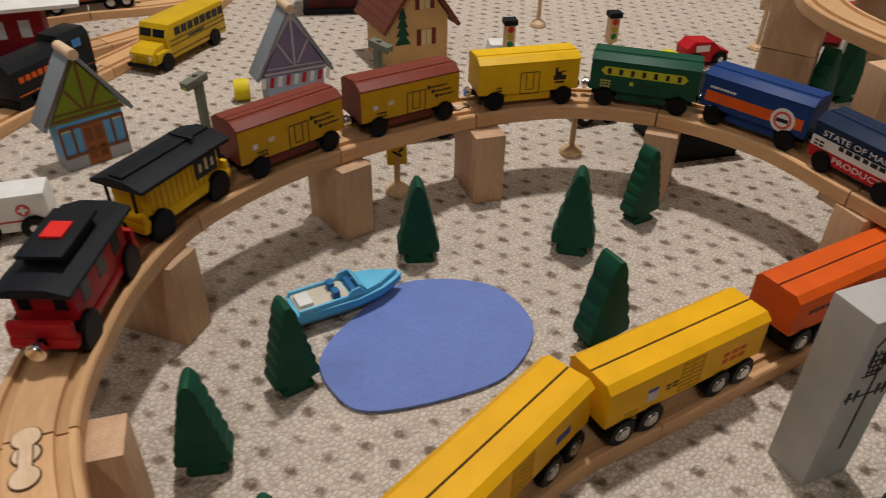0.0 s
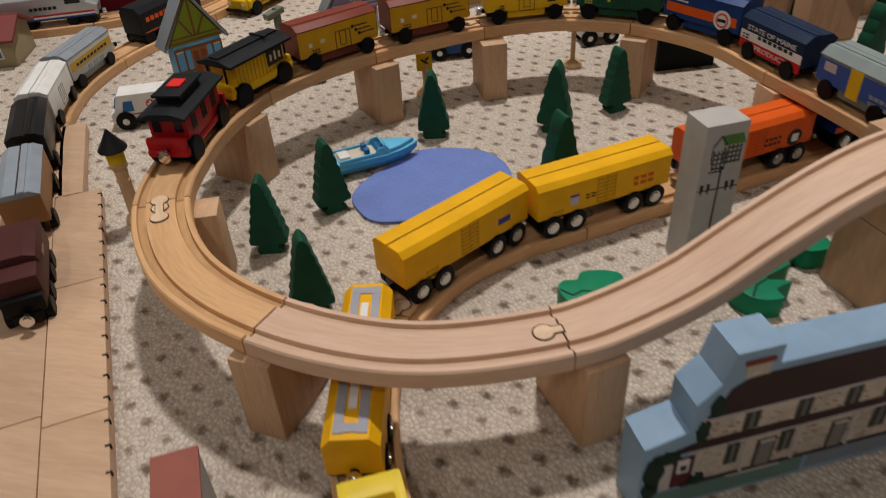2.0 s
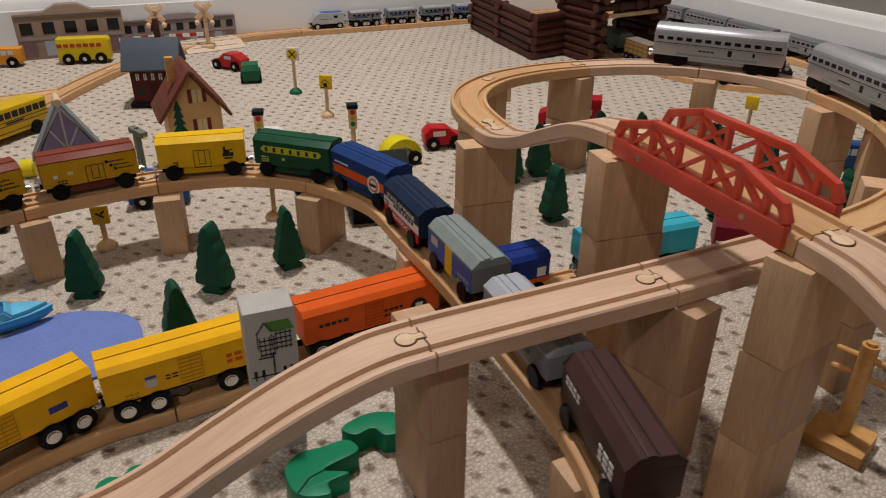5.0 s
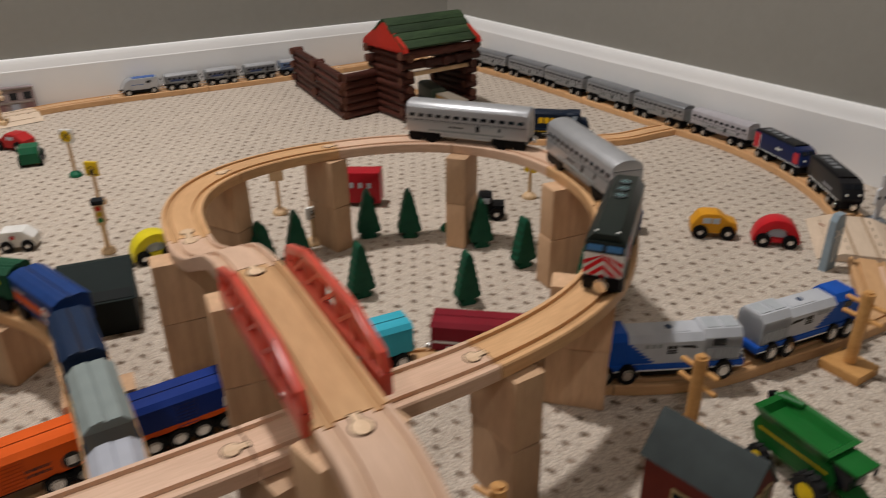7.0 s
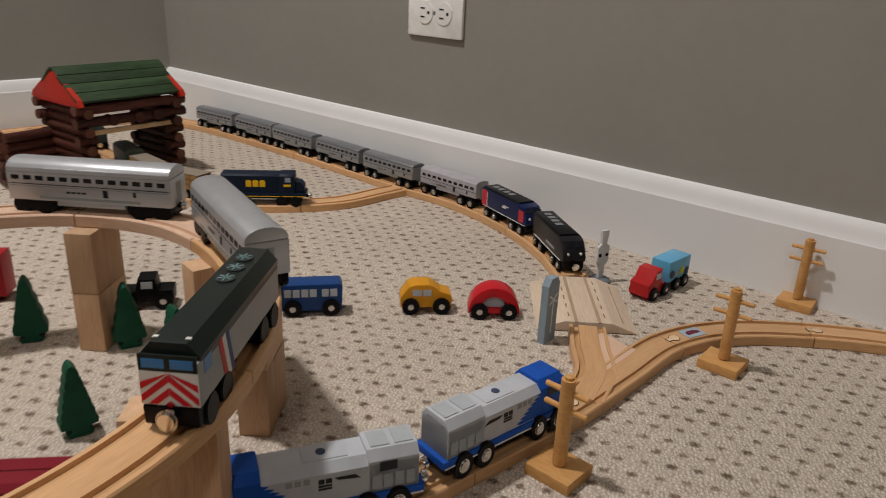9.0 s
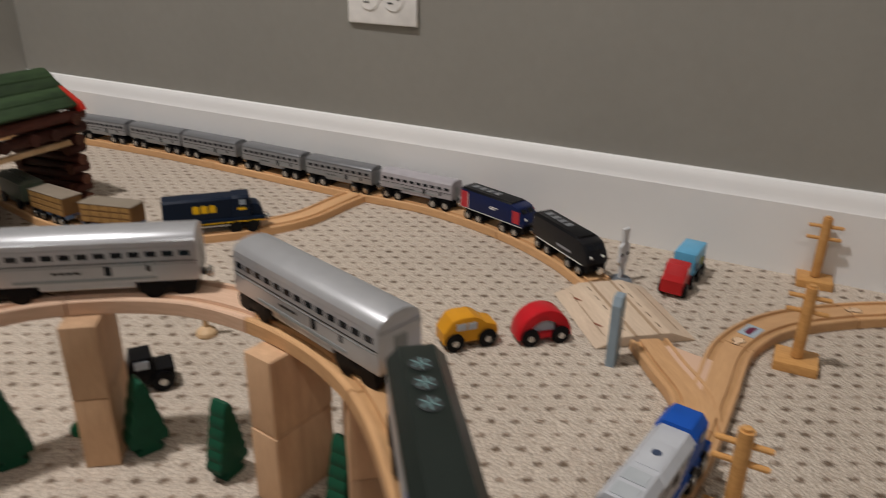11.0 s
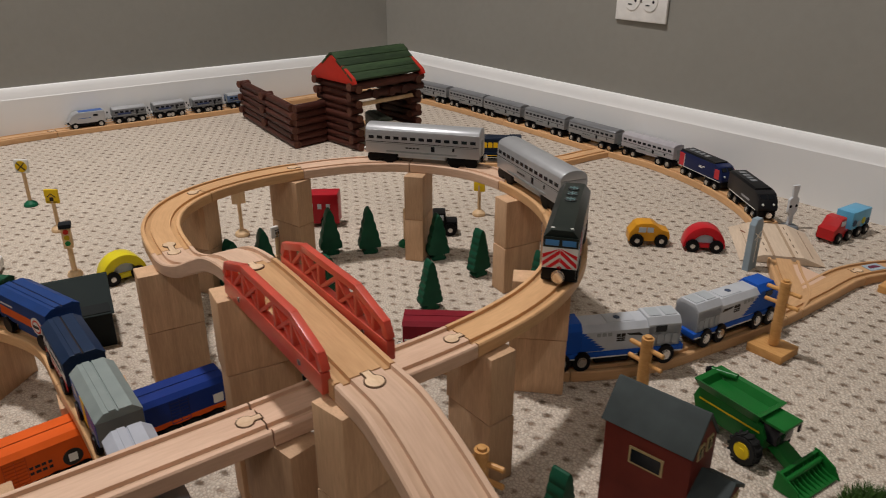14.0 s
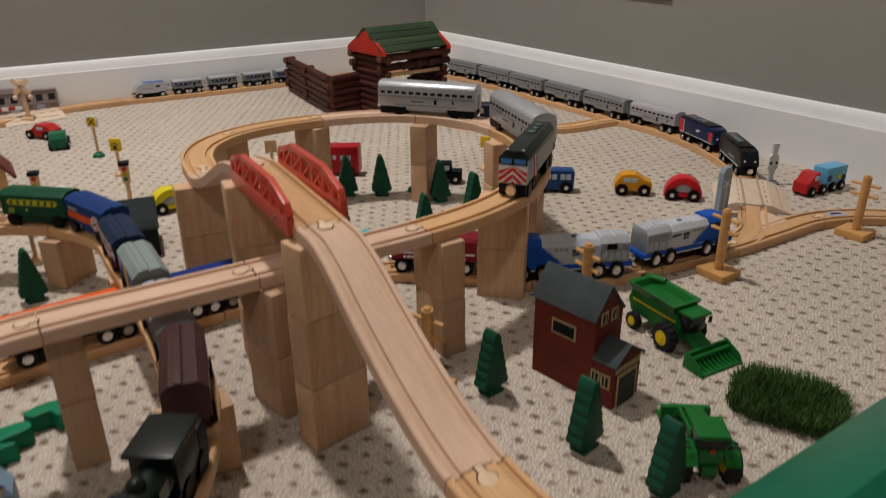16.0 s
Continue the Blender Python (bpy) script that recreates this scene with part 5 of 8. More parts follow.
for x, y, a, k in ((0.017, 0.533, 12, 1), (0.134, 0.556, -8, 1), (0.191, 0.607, 35, 0), (-0.042, 0.392, 40, 0), (-0.073, 0.330, 15, 0), (0.146, 0.452, 35, 1), (-0.013, 0.262, 30, 0),
                   (0.411, 0.852, 40, 1), (0.448, 0.882, 20, 1), (0.532, 0.953, 12, 1), (0.587, 0.951, 8, 1), (0.533, 0.793, 28, 0), (0.654, 0.771, 20, 0), (0.681, 0.917, 10, 1), (0.729, 0.857, 30, 0), (0.462, 0.748, 35, 1),
                   (0.790, 0.772, 30, 0), (0.708, 0.394, 38, 0), (0.777, 0.310, 40, 0), (0.827, 0.256, 35, 0)):
    tree(x, y, a, k, random.uniform(0.92, 0.99))
for x, y, a in ((0.269, 0.103, 25), (0.361, 0.128, 30), (0.173, 0.079, 15)):
    tree(x, y, a, 2)


def smooth_loop(pts, n=6):
    P, out = [Vector((*p, 0)) for p in pts], []
    for i in range(len(P)):
        a, b, c, d = P[i - 1], P[i], P[(i + 1) % len(P)], P[(i + 2) % len(P)]
        for j in range(n):
            t = j / n
            q = 0.5 * ((2 * b) + (c - a) * t + (2 * a - 5 * b + 4 * c - d) * t * t + (3 * b - a - 3 * c + d) * t**3)
            out.append((q.x, q.y))
    return out


pond = part("paper_pond", slab(smooth_loop([(0.012, 0.497), (0.072, 0.501), (0.103, 0.462), (0.090, 0.416), (0.054, 0.390), (0.006, 0.374), (-0.018, 0.388), (-0.031, 0.414), (-0.020, 0.450)]), 0.0012, 0.0030, "z", 0.0004), material("blue_felt", (0.150, 0.215, 0.500), 0.85, vary=0.10, scale=300, bump=0.3))
tagged(pond, "flat blue felt pond lying on carpet", "toy pond")


def bush(outline, seam):
    """A thick sawn bush lying flat, with a stepped saw cut across its face."""
    x, y = sum(p[0] for p in outline) / len(outline), sum(p[1] for p in outline) / len(outline)
    ob = part("wooden_bush", slab(smooth_loop([(a - x, b - y) for a, b in outline], 5), 0.0, 0.017, "z", 0.0012), BUSH)
    ob.matrix_basis = pose(x, y, 0)
    tagged(ob, "green wooden bush with a lobed edge lying flat", "toy bush", "toy bushes")
    if seam:
        line = [Vector((a - x, b - y, 0.0172)) for a, b in seam]
        bm = bmesh.new()
        for a, b in zip(line, line[1:]):
            side = Vector((a.y - b.y, b.x - a.x, 0)).normalized() * 0.0007
            bm.faces.new([bm.verts.new(v) for v in (a - side, b - side, b + side, a + side)])
        part("saw_cut", bm, paint(0.004, 0.05, 0.024, 0.7), ob, "dark saw cut", smooth=False)


bush([(0.270, 0.319), (0.275, 0.334), (0.288, 0.341), (0.304, 0.350), (0.314, 0.341), (0.300, 0.327), (0.296, 0.321), (0.312, 0.321), (0.301, 0.311), (0.304, 0.302), (0.290, 0.298), (0.279, 0.303)], [(0.296, 0.321), (0.288, 0.313), (0.284, 0.300)])
bush([(0.298, 0.361), (0.311, 0.376), (0.326, 0.381), (0.343, 0.378), (0.345, 0.364), (0.330, 0.357), (0.320, 0.363), (0.309, 0.355)], None)
bush([(0.156, 0.293), (0.160, 0.301), (0.168, 0.303), (0.171, 0.312), (0.184, 0.316), (0.198, 0.314), (0.202, 0.302), (0.211, 0.292), (0.203, 0.281), (0.192, 0.278), (0.178, 0.281), (0.164, 0.279)], [(0.158, 0.290), (0.167, 0.285), (0.173, 0.291), (0.181, 0.291), (0.190, 0.284), (0.200, 0.282)])


def boat():
    b = thing("motor_boat", "sky blue toy motorboat with a cream cockpit", "toy boat", pose(-0.024, 0.468, 0.0032, 0, 0, 35))
    hullm, deck = paint(0.08, 0.40, 0.66, 0.22, 0.3), paint(0.14, 0.50, 0.74, 0.22, 0.3)
    bm = bmesh.new()
    stations = [(-0.039, 0.0115, 0.0), (-0.020, 0.0130, 0.0), (0.004, 0.0132, 0.0), (0.022, 0.0100, 0.001), (0.033, 0.0052, 0.003), (0.041, 0.0004, 0.007)]
    rings = []
    for x, w, k in stations:
        rings.append([bm.verts.new(p) for p in ((x, -w, 0.0125), (x, -w * 0.95, 0.007), (x, -w * 0.55, k), (x, w * 0.55, k), (x, w * 0.95, 0.007), (x, w, 0.0125))])
    for a, c in zip(rings, rings[1:]):
        for i in range(6):
            bm.faces.new((a[i], a[(i + 1) % 6], c[(i + 1) % 6], c[i]))
    bm.faces.new(rings[0]), bm.faces.new(rings[-1][::-1])
    part("hull", bm, hullm, b)
    part("rail_strip", slab([(-0.0395, -0.0122), (0.004, -0.0140), (0.022, -0.0108), (0.034, -0.0058), (0.0425, 0), (0.034, 0.0058), (0.022, 0.0108), (0.004, 0.0140), (-0.0395, 0.0122)], 0.0118, 0.0132, "z", 0.0004), deck, b)
    part("foredeck", slab([(0.010, -0.0115), (0.022, -0.0085), (0.038, 0), (0.022, 0.0085), (0.010, 0.0115)], 0.0130, 0.0172, "z", 0.0016), deck, b)
    part("windscreen", box(0.0080, 0, 0.0185, 0.0016, 0.0205, 0.0080, 0.0006, turn=pose(0, 0, 0, 0, -38, 0)), deck, b)
    part("dashboard", box(0.0030, 0, 0.0150, 0.0050, 0.0190, 0.0045, 0.0012), paint(0.03, 0.14, 0.32, 0.3), b, "dark blue dashboard")
    part("cockpit_floor", box(-0.019, 0, 0.0137, 0.036, 0.0205, 0.0014, 0.0004), paint(0.60, 0.54, 0.42, 0.5), b, "cream cockpit floor")
    part("engine_cover", box(-0.031, 0, 0.0152, 0.010, 0.014, 0.004, 0.0012), paint(0.72, 0.72, 0.68, 0.4), b)
    for s in (-1, 1):
        part("seat", box(-0.010, s * 0.0050, 0.0170, 0.0050, 0.0066, 0.0065, 0.0012), paint(0.03, 0.15, 0.36, 0.4), b)
        part("screen_wing", slab([(-0.0060, 0.0140), (0.0105, 0.0140), (0.0050, 0.0210), (-0.0010, 0.0200)], s * 0.0104, s * 0.0118, "y", 0.0004), deck, b)
        part("cockpit_rim", box(-0.021, s * 0.0112, 0.0150, 0.034, 0.0020, 0.0035, 0.0008), deck, b)


boat()


# ---- red bridge sides ----
REDPLASTIC = paint(0.90, 0.135, 0.085, 0.25)
REDPLASTIC.node_tree.nodes["Principled BSDF"].inputs["Transmission Weight"].default_value = 0.45


def bridge_side(offset, along):
    a, c = Vector((0.491, 0.494, 0)), Vector((0.575, 0.336, 0))
    d = (c - a).normalized()
    side = Vector((d.y, -d.x, 0))
    m = Matrix.Translation((a + c) / 2 + side * offset + d * along + Vector((0, 0, Z3))) @ pose(0, 0, 0, 0, 0, math.degrees(math.atan2(d.y, d.x))) @ Matrix.Diagonal((0.95, 1, 0.90, 1))
    red = REDPLASTIC
    t = thing("bridge_side", "translucent red plastic truss side of a toy bridge", "bridge side", m, "bridge sides")
    L = 0.160

    def beam(name, x0, z0, x1, z1, w, th=0.0052):
        p, q = Vector((x0, 0, z0)), Vector((x1, 0, z1))
        ang = math.degrees(math.atan2(z1 - z0, x1 - x0))
        part(name, box((x0 + x1) / 2, 0, (z0 + z1) / 2, (q - p).length + w * 0.6, th, w, 0.0007, turn=pose(0, 0, 0, 0, -ang, 0)), red, t)

    top = [(-0.078, 0.007), (-0.074, 0.015), (-0.040, 0.026), (0.040, 0.026), (0.074, 0.015), (0.078, 0.007)]
    part("bottom_chord", box(0, 0, -0.003, L, 0.0060, 0.015, 0.0008), red, t)
    for p, q in zip(top, top[1:]):
        beam("top_chord", *p, *q, 0.0060)
    for x, z in ((-0.062, 0.018), (-0.040, 0.025), (-0.014, 0.025), (0.014, 0.025), (0.040, 0.025), (0.062, 0.018)):
        beam("post", x, 0.002, x, z, 0.0038, 0.0048)
    for x0, x1, z0, z1 in ((-0.062, -0.040, 0.003, 0.023), (-0.040, -0.014, 0.023, 0.003), (-0.040, -0.014, 0.003, 0.023), (-0.014, 0.014, 0.003, 0.024), (0.014, 0.040, 0.003, 0.023), (0.014, 0.040, 0.023, 0.003), (0.040, 0.062, 0.023, 0.003)):
        beam("brace", x0, z0, x1, z1, 0.0030, 0.0044)
    for x in (-0.050, 0.050):
        part("rivet", rod((x, -0.0034, -0.003), (x, 0.0034, -0.003), 0.0022, n=12), STEEL, t)


bridge_side(0.0235, 0.003)
bridge_side(-0.0235, -0.006)


# ---- telegraph poles, signs and lamps ----
def telegraph_pole(x, y, turn, h=0.088, arms=(0.060, 0.075)):
    p = thing("telegraph_pole", "orange-brown wooden telegraph pole on a square base", "toy pole", pose(x, y, 0, 0, 0, turn), "telegraph poles")
    part("base", box(0, 0, 0.0050, 0.040, 0.036, 0.010, 0.0010), PINE, p)
    part("post", rod((0, 0, 0.009), (0, 0, h), 0.0056, n=18, bevel=0.0022), PINE, p)
    for z in arms:
        part("crossarm", rod((-0.019, 0, z), (0.019, 0, z), 0.0023, n=10, bevel=0.0006), PINE, p)


for x, y, a in ((1.014, 0.624, -60), (1.252, 0.736, -58), (1.440, 0.842, -55), (0.826, 0.532, -62), (0.650, 0.400, -40)):
    telegraph_pole(x, y, a)


def post_sign(name, label, x, y, turn, plate, h=0.070, size=0.020, base=None, board=None, disc=None):
    s = thing(name, label, "toy sign", pose(x, y, 0, 0, 0, turn), "toy signs")
    bm = lathe([(0.0105, 0.0), (0.0110, 0.002), (0.0100, 0.0050), (0.0060, 0.0085), (0.0030, 0.0100)], 20)
    part("foot", bm, base or LIGHTWOOD, s)
    part("post", rod((0, 0, 0.008), (0, 0, h - size * 0.5), 0.0028, n=12), LIGHTWOOD, s)
    if plate:
        part("plate", box(0, 0, h - size / 2, size, 0.0046, size * (1.1 if disc is None else 1.0), 0.0008), plate, s)
    if board:
        for q in board:
            part("symbol", box(q[0], -0.0025, h - size / 2 + q[1], q[2], 0.0006, q[3], turn=pose(0, 0, 0, 0, q[4], 0)), q[5], s, smooth=False)
    if disc:
        part("disc", rod((0, -0.0022, h - size / 2), (0, -0.0030, h - size / 2), size * 0.43, n=24), disc, s, smooth=False)
        for a in (45, -45):
            part("cross", box(0, -0.0033, h - size / 2, size * 0.85, 0.0005, 0.0016, turn=pose(0, 0, 0, 0, a, 0)), BLACKINK, s, smooth=False)
    return s


SIGNYEL = paint(0.74, 0.50, 0.02)
post_sign("crossing_sign", "white square sign with a yellow railway cross, green foot", 0.031, 1.212, -8, WHITEP, 0.080, 0.022, paint(0.012, 0.12, 0.06), disc=SIGNYEL)
post_sign("warning_sign", "yellow square warning sign on a wooden post", 0.117, 1.090, -8, SIGNYEL, 0.066, 0.020, board=[(-0.003, 0.002, 0.009, 0.0010, -40, BLACKINK), (0.003, 0.002, 0.009, 0.0010, 40, BLACKINK), (0, -0.004, 0.006, 0.006, 0, BLACKINK), (0, -0.0085, 0.016, 0.001, 0, BLACKINK)])
post_sign("plain_sign", "bare wooden square sign seen from behind", 0.398, 1.037, 10, LIGHTWOOD, 0.072, 0.020)
post_sign("number_sign", "small white printed sign on a wooden post", 0.460, 0.934, 35, WHITEP, 0.052, 0.015, board=[(0, 0.003, 0.006, 0.0012, 0, BLACKINK), (-0.0015, -0.001, 0.002, 0.004, 0, BLACKINK), (0.0018, -0.001, 0.002, 0.004, 0, BLACKINK), (0, -0.0062, 0.007, 0.0008, 0, BLACKINK)])
post_sign("yield_sign", "yellow sign on a turned wooden post", 0.768, 1.077, -30, SIGNYEL, 0.060, 0.018)
post_sign("road_sign", "turned wooden sign post behind raised track", 0.142, 0.717, 5, LIGHTWOOD, 0.058, 0.016)
post_sign("curve_sign", "yellow diamond road sign on a wooden post", -0.012, 0.626, 20, SIGNYEL, 0.046, 0.017, board=[(0, 0.001, 0.009, 0.002, 35, BLACKINK), (0.003, 0.004, 0.005, 0.002, -40, BLACKINK)])
post_sign("green_sign", "thin green sign stick on a green foot", 0.640, 0.968, 80, None, 0.062, 0.010, paint(0.012, 0.12, 0.05))


def signal_post(x, y, h=0.073, light=None, label="square wooden signal post with a black cap"):
    s = thing("signal_post", label, "toy signal", pose(x, y, 0, 0, 0, 15), "signals")
    part("foot", lathe([(0.0095, 0.0), (0.0098, 0.002), (0.0080, 0.0060), (0.0030, 0.0075)], 20), LIGHTWOOD, s)
    part("pole", rod((0, 0, 0.006), (0, 0, h * 0.6), 0.0034, n=12), LIGHTWOOD, s)
    part("head", box(0, 0, h * 0.76, 0.0115, 0.0115, h * 0.40, 0.0012), LIGHTWOOD, s)
    part("cap", box(0, 0, h * 0.985, 0.0150, 0.0150, 0.0060, 0.0010), CHARCOAL, s)
    for i, q in enumerate(light or ()):
        part("light", rod((0, -0.0057, h * (0.88 - 0.11 * i)), (0, -0.0063, h * (0.88 - 0.11 * i)), 0.0034, n=16), q, s, smooth=False)


signal_post(0.194, 0.922, light=(paint(0.5, 0.03, 0.02), paint(0.5, 0.35, 0.02), paint(0.02, 0.20, 0.06)), label="wooden traffic light with red, yellow and green dots")
signal_post(0.077, 0.880, light=(paint(0.5, 0.03, 0.02), paint(0.5, 0.35, 0.02), paint(0.02, 0.20, 0.06)), label="wooden traffic light with red, yellow and green dots")


def street_lamp(x, y, turn):
    s = thing("street_lamp", "grey-green wooden street lamp with a hooded head", "toy lamp", pose(x, y, 0, 0, 0, turn), "street lamps")
    g = paint(0.17, 0.18, 0.14, 0.6)
    part("foot", box(0, 0, 0.002, 0.022, 0.022, 0.004, 0.0008), g, s)
    part("post", box(0, 0, 0.031, 0.0070, 0.0070, 0.056, 0.0008), g, s)
    part("head", box(-0.004, 0, 0.0630, 0.026, 0.0100, 0.0075, 0.0012, turn=pose(0, 0, 0, 0, -8, 0)), g, s)
    part("bolt", rod((-0.002, 0, 0.066), (-0.002, 0, 0.069), 0.0026, n=10), g, s)
    part("bulb", ball(-0.013, 0, 0.0595, 0.0042, sz=0.8), paint(0.55, 0.50, 0.05), s, "yellow bulb")


street_lamp(-0.207, 0.700, 65)
street_lamp(-0.058, 0.812, 150)


def lantern():
    s = thing("signal_lantern", "turned wooden lantern post with a black cone cap", "toy lamp", pose(-0.205, 0.352, 0) @ Matrix.Diagonal((0.9, 0.9, 0.88, 1)))
    part("post", lathe([(0.0105, 0), (0.0110, 0.004), (0.0095, 0.008), (0.0062, 0.011), (0.0058, 0.045), (0.0066, 0.048), (0.0058, 0.050), (0.0062, 0.060), (0.0078, 0.062), (0.0080, 0.066)], 22), LIGHTWOOD, s)
    part("lamp_glass", lathe([(0.0072, 0.066), (0.0078, 0.068), (0.0080, 0.080), (0.0074, 0.081)], 22), paint(0.72, 0.50, 0.02), s, "yellow lamp ring")
    part("cap", lathe([(0.0125, 0.080), (0.0128, 0.0815), (0.0050, 0.0930), (0.0020, 0.0985), (0.0012, 0.1000)], 24), paint(0.012, 0.012, 0.013, 0.4), s, "black cone cap")


lantern()


# ---- printed block buildings ----
def beams(parent, face, items, t=0.0006):
    """Flat painted shapes on the front face (the -y side): (x, z, w, h, angle, colour)."""
    for x, z, w, h, a, c in items:
        part("painted_trim", box(x, face - t / 2, z, w, t, h, turn=pose(0, 0, 0, 0, a, 0)), c, parent, smooth=False)


BEAM = paint(0.19, 0.075, 0.03, 0.5)
SLATE = paint(0.23, 0.26, 0.28, 0.5)


def aframe(name, label, x, y, turn, gable, wall, trim, striped=False, w=0.078, d=0.024, eave=0.047, top=0.106):
    h = thing(name, label, "toy house", pose(x, y, 0, 0, 0, turn), "toy houses")
    part("wall", box(0, 0, eave / 2, w, d, eave, 0.0008), wall, h)
    part("base", box(0, -0.0003, 0.0065, w + 0.001, d, 0.013, 0.0005), paint(0.34, 0.35, 0.36, 0.6), h)
    part("gable", slab([(-w / 2 - 0.004, eave), (w / 2 + 0.004, eave), (0, top - 0.004)], -d / 2, d / 2, "y", 0.0006), gable, h)
    rise, half = top - eave + 0.004, w / 2 + 0.010
    ln, ang = math.hypot(rise, half), math.degrees(math.atan2(rise, half))
    for s in (-1, 1):
        part("roof", box(s * half / 2, 0.002, (top + eave - 0.008) / 2 + 0.003, ln, d + 0.006, 0.0034, 0.0006, turn=pose(0, 0, 0, 0, s * ang, 0)), SLATE, h, "grey roof slab")
    part("ridge_pole", rod((0, -d / 2 - 0.004, top + 0.001), (0, d / 2 + 0.004, top + 0.001), 0.0046, n=16), PEG, h, "round wooden ridge pole")
    f, gz = -d / 2, top - eave
    items = [(0, eave + 0.50 * gz, 0.0022, gz * 0.74, 0, trim), (-0.0095, eave + 0.34 * gz, 0.0020, 0.026, -30, trim), (0.0095, eave + 0.34 * gz, 0.0020, 0.026, 30, trim), (0, eave + 0.003, w + 0.004, 0.0022, 0, trim), (0, eave + 0.008, w - 0.002, 0.0012, 0, trim),
             (-0.020, eave + gz * 0.48, 0.0030, gz * 1.10, 34, trim), (0.020, eave + gz * 0.48, 0.0030, gz * 1.10, -34, trim)]
    if striped:
        for j in range(9):
            items.append((-0.035 + j * 0.00875, eave - 0.006, 0.0044, 0.011, 12, paint(0.45, 0.03, 0.03) if j % 2 else WHITEP))
    else:
        items += [(0, 0.0400, w, 0.0030, 0, trim), (0, 0.0135, w, 0.0026, 0, trim)] + [(q * w, 0.0265, 0.0022, 0.027, 0, trim) for q in (-0.485, -0.30, 0.30, 0.485)] + [(q * w, 0.0375, 0.15 * w, 0.0016, 0, paint(0.62, 0.55, 0.36, 0.5)) for q in (-0.39, 0.39)]
        items += [(0, 0.0200, 0.0200, 0.0390, 0, paint(0.30, 0.11, 0.04, 0.5))] + [(q, zz, 0.0065, 0.0125, 0, paint(0.20, 0.07, 0.025, 0.5)) for q in (-0.0046, 0.0046) for zz in (0.012, 0.029)]
    for j, it in enumerate(items):
        beams(h, f - 0.0002 * (j % 3), [it])
    return h


aframe("gabled_house", "painted wooden house, green gable over blue walls", -0.298, 0.656, 50, paint(0.20, 0.26, 0.02, 0.5), paint(0.12, 0.34, 0.58, 0.5), BEAM, w=0.058, top=0.101, eave=0.045)
aframe("gabled_house", "painted wooden house, purple gable with striped awning", -0.150, 0.808, 34, paint(0.20, 0.16, 0.27, 0.5), paint(0.35, 0.42, 0.55, 0.5), paint(0.45, 0.43, 0.46, 0.5), True, top=0.100, eave=0.034, w=0.062)
drum = part("yellow_drum", rod((-0.008, 0, 0.0115), (0.008, 0, 0.0115), 0.0115, n=24, bevel=0.0012), paint(0.74, 0.58, 0.02))
drum.matrix_basis = pose(-0.205, 0.800, 0.0, 0, 0, 20)
tagged(drum, "bright yellow wooden drum lying on its side", "toy drum")


def tan_house():
    h = thing("cottage", "tan wooden cottage with a red-brown shingled roof", "toy house", pose(-0.047, 0.953, 0, 0, 0, 31), "toy houses")
    tan, roofm = paint(0.58, 0.36, 0.15, 0.5), paint(0.17, 0.055, 0.035, 0.6)
    w, d, eave, top = 0.072, 0.080, 0.058, 0.112
    part("wall", slab([(-w / 2, 0), (w / 2, 0), (w / 2, eave), (0, top - 0.006), (-w / 2, eave)], -d / 2, d / 2, "y", 0.0008), tan, h)
    rise, half = top - eave + 0.012, w / 2 + 0.012
    ln, ang = math.hypot(rise, half), math.degrees(math.atan2(rise, half))
    for s in (-1, 1):
        r = part("roof", box(s * half / 2, 0, top - rise / 2 + 0.001, ln, d + 0.016, 0.0045, 0.0006, turn=pose(0, 0, 0, 0, s * ang, 0)), roofm, h, "red-brown shingled roof")
        for j in range(1, 9):
            t = j / 9
            part("shingle_strip", box(s * half * t, 0, top + 0.004 - rise * t, 0.0016, d + 0.016, 0.0012, turn=pose(0, 0, 0, 0, s * ang, 0)), paint(0.13, 0.040, 0.028, 0.6), r, smooth=False)
    part("chimney", box(-0.020, -0.012, top - 0.002, 0.011, 0.011, 0.034, 0.0008), PINE, h, "bare wooden chimney")
    f = -d / 2
    for x, z in ((0.006, 0.078), (0.008, 0.036)):
        beams(h, f, [(x, z, 0.013, 0.018, 0, paint(0.62, 0.50, 0.25)), (x, z, 0.0009, 0.018, 0, BEAM)])
        for s in (-1, 1):
            beams(h, f - 0.0002, [(x + s * 0.0095, z, 0.0052, 0.019, 0, paint(0.16, 0.03, 0.025))])
    for j in range(4):
        part("painted_fir", slab([(-0.022 - 0.010 + 0.0015 * j, 0.030 + 0.010 * j), (-0.022 + 0.010 - 0.0015 * j, 0.030 + 0.010 * j), (-0.022, 0.046 + 0.010 * j)], f - 0.0004 - 0.0001 * j, f, "y"), TREE, h, smooth=False)


tan_house()


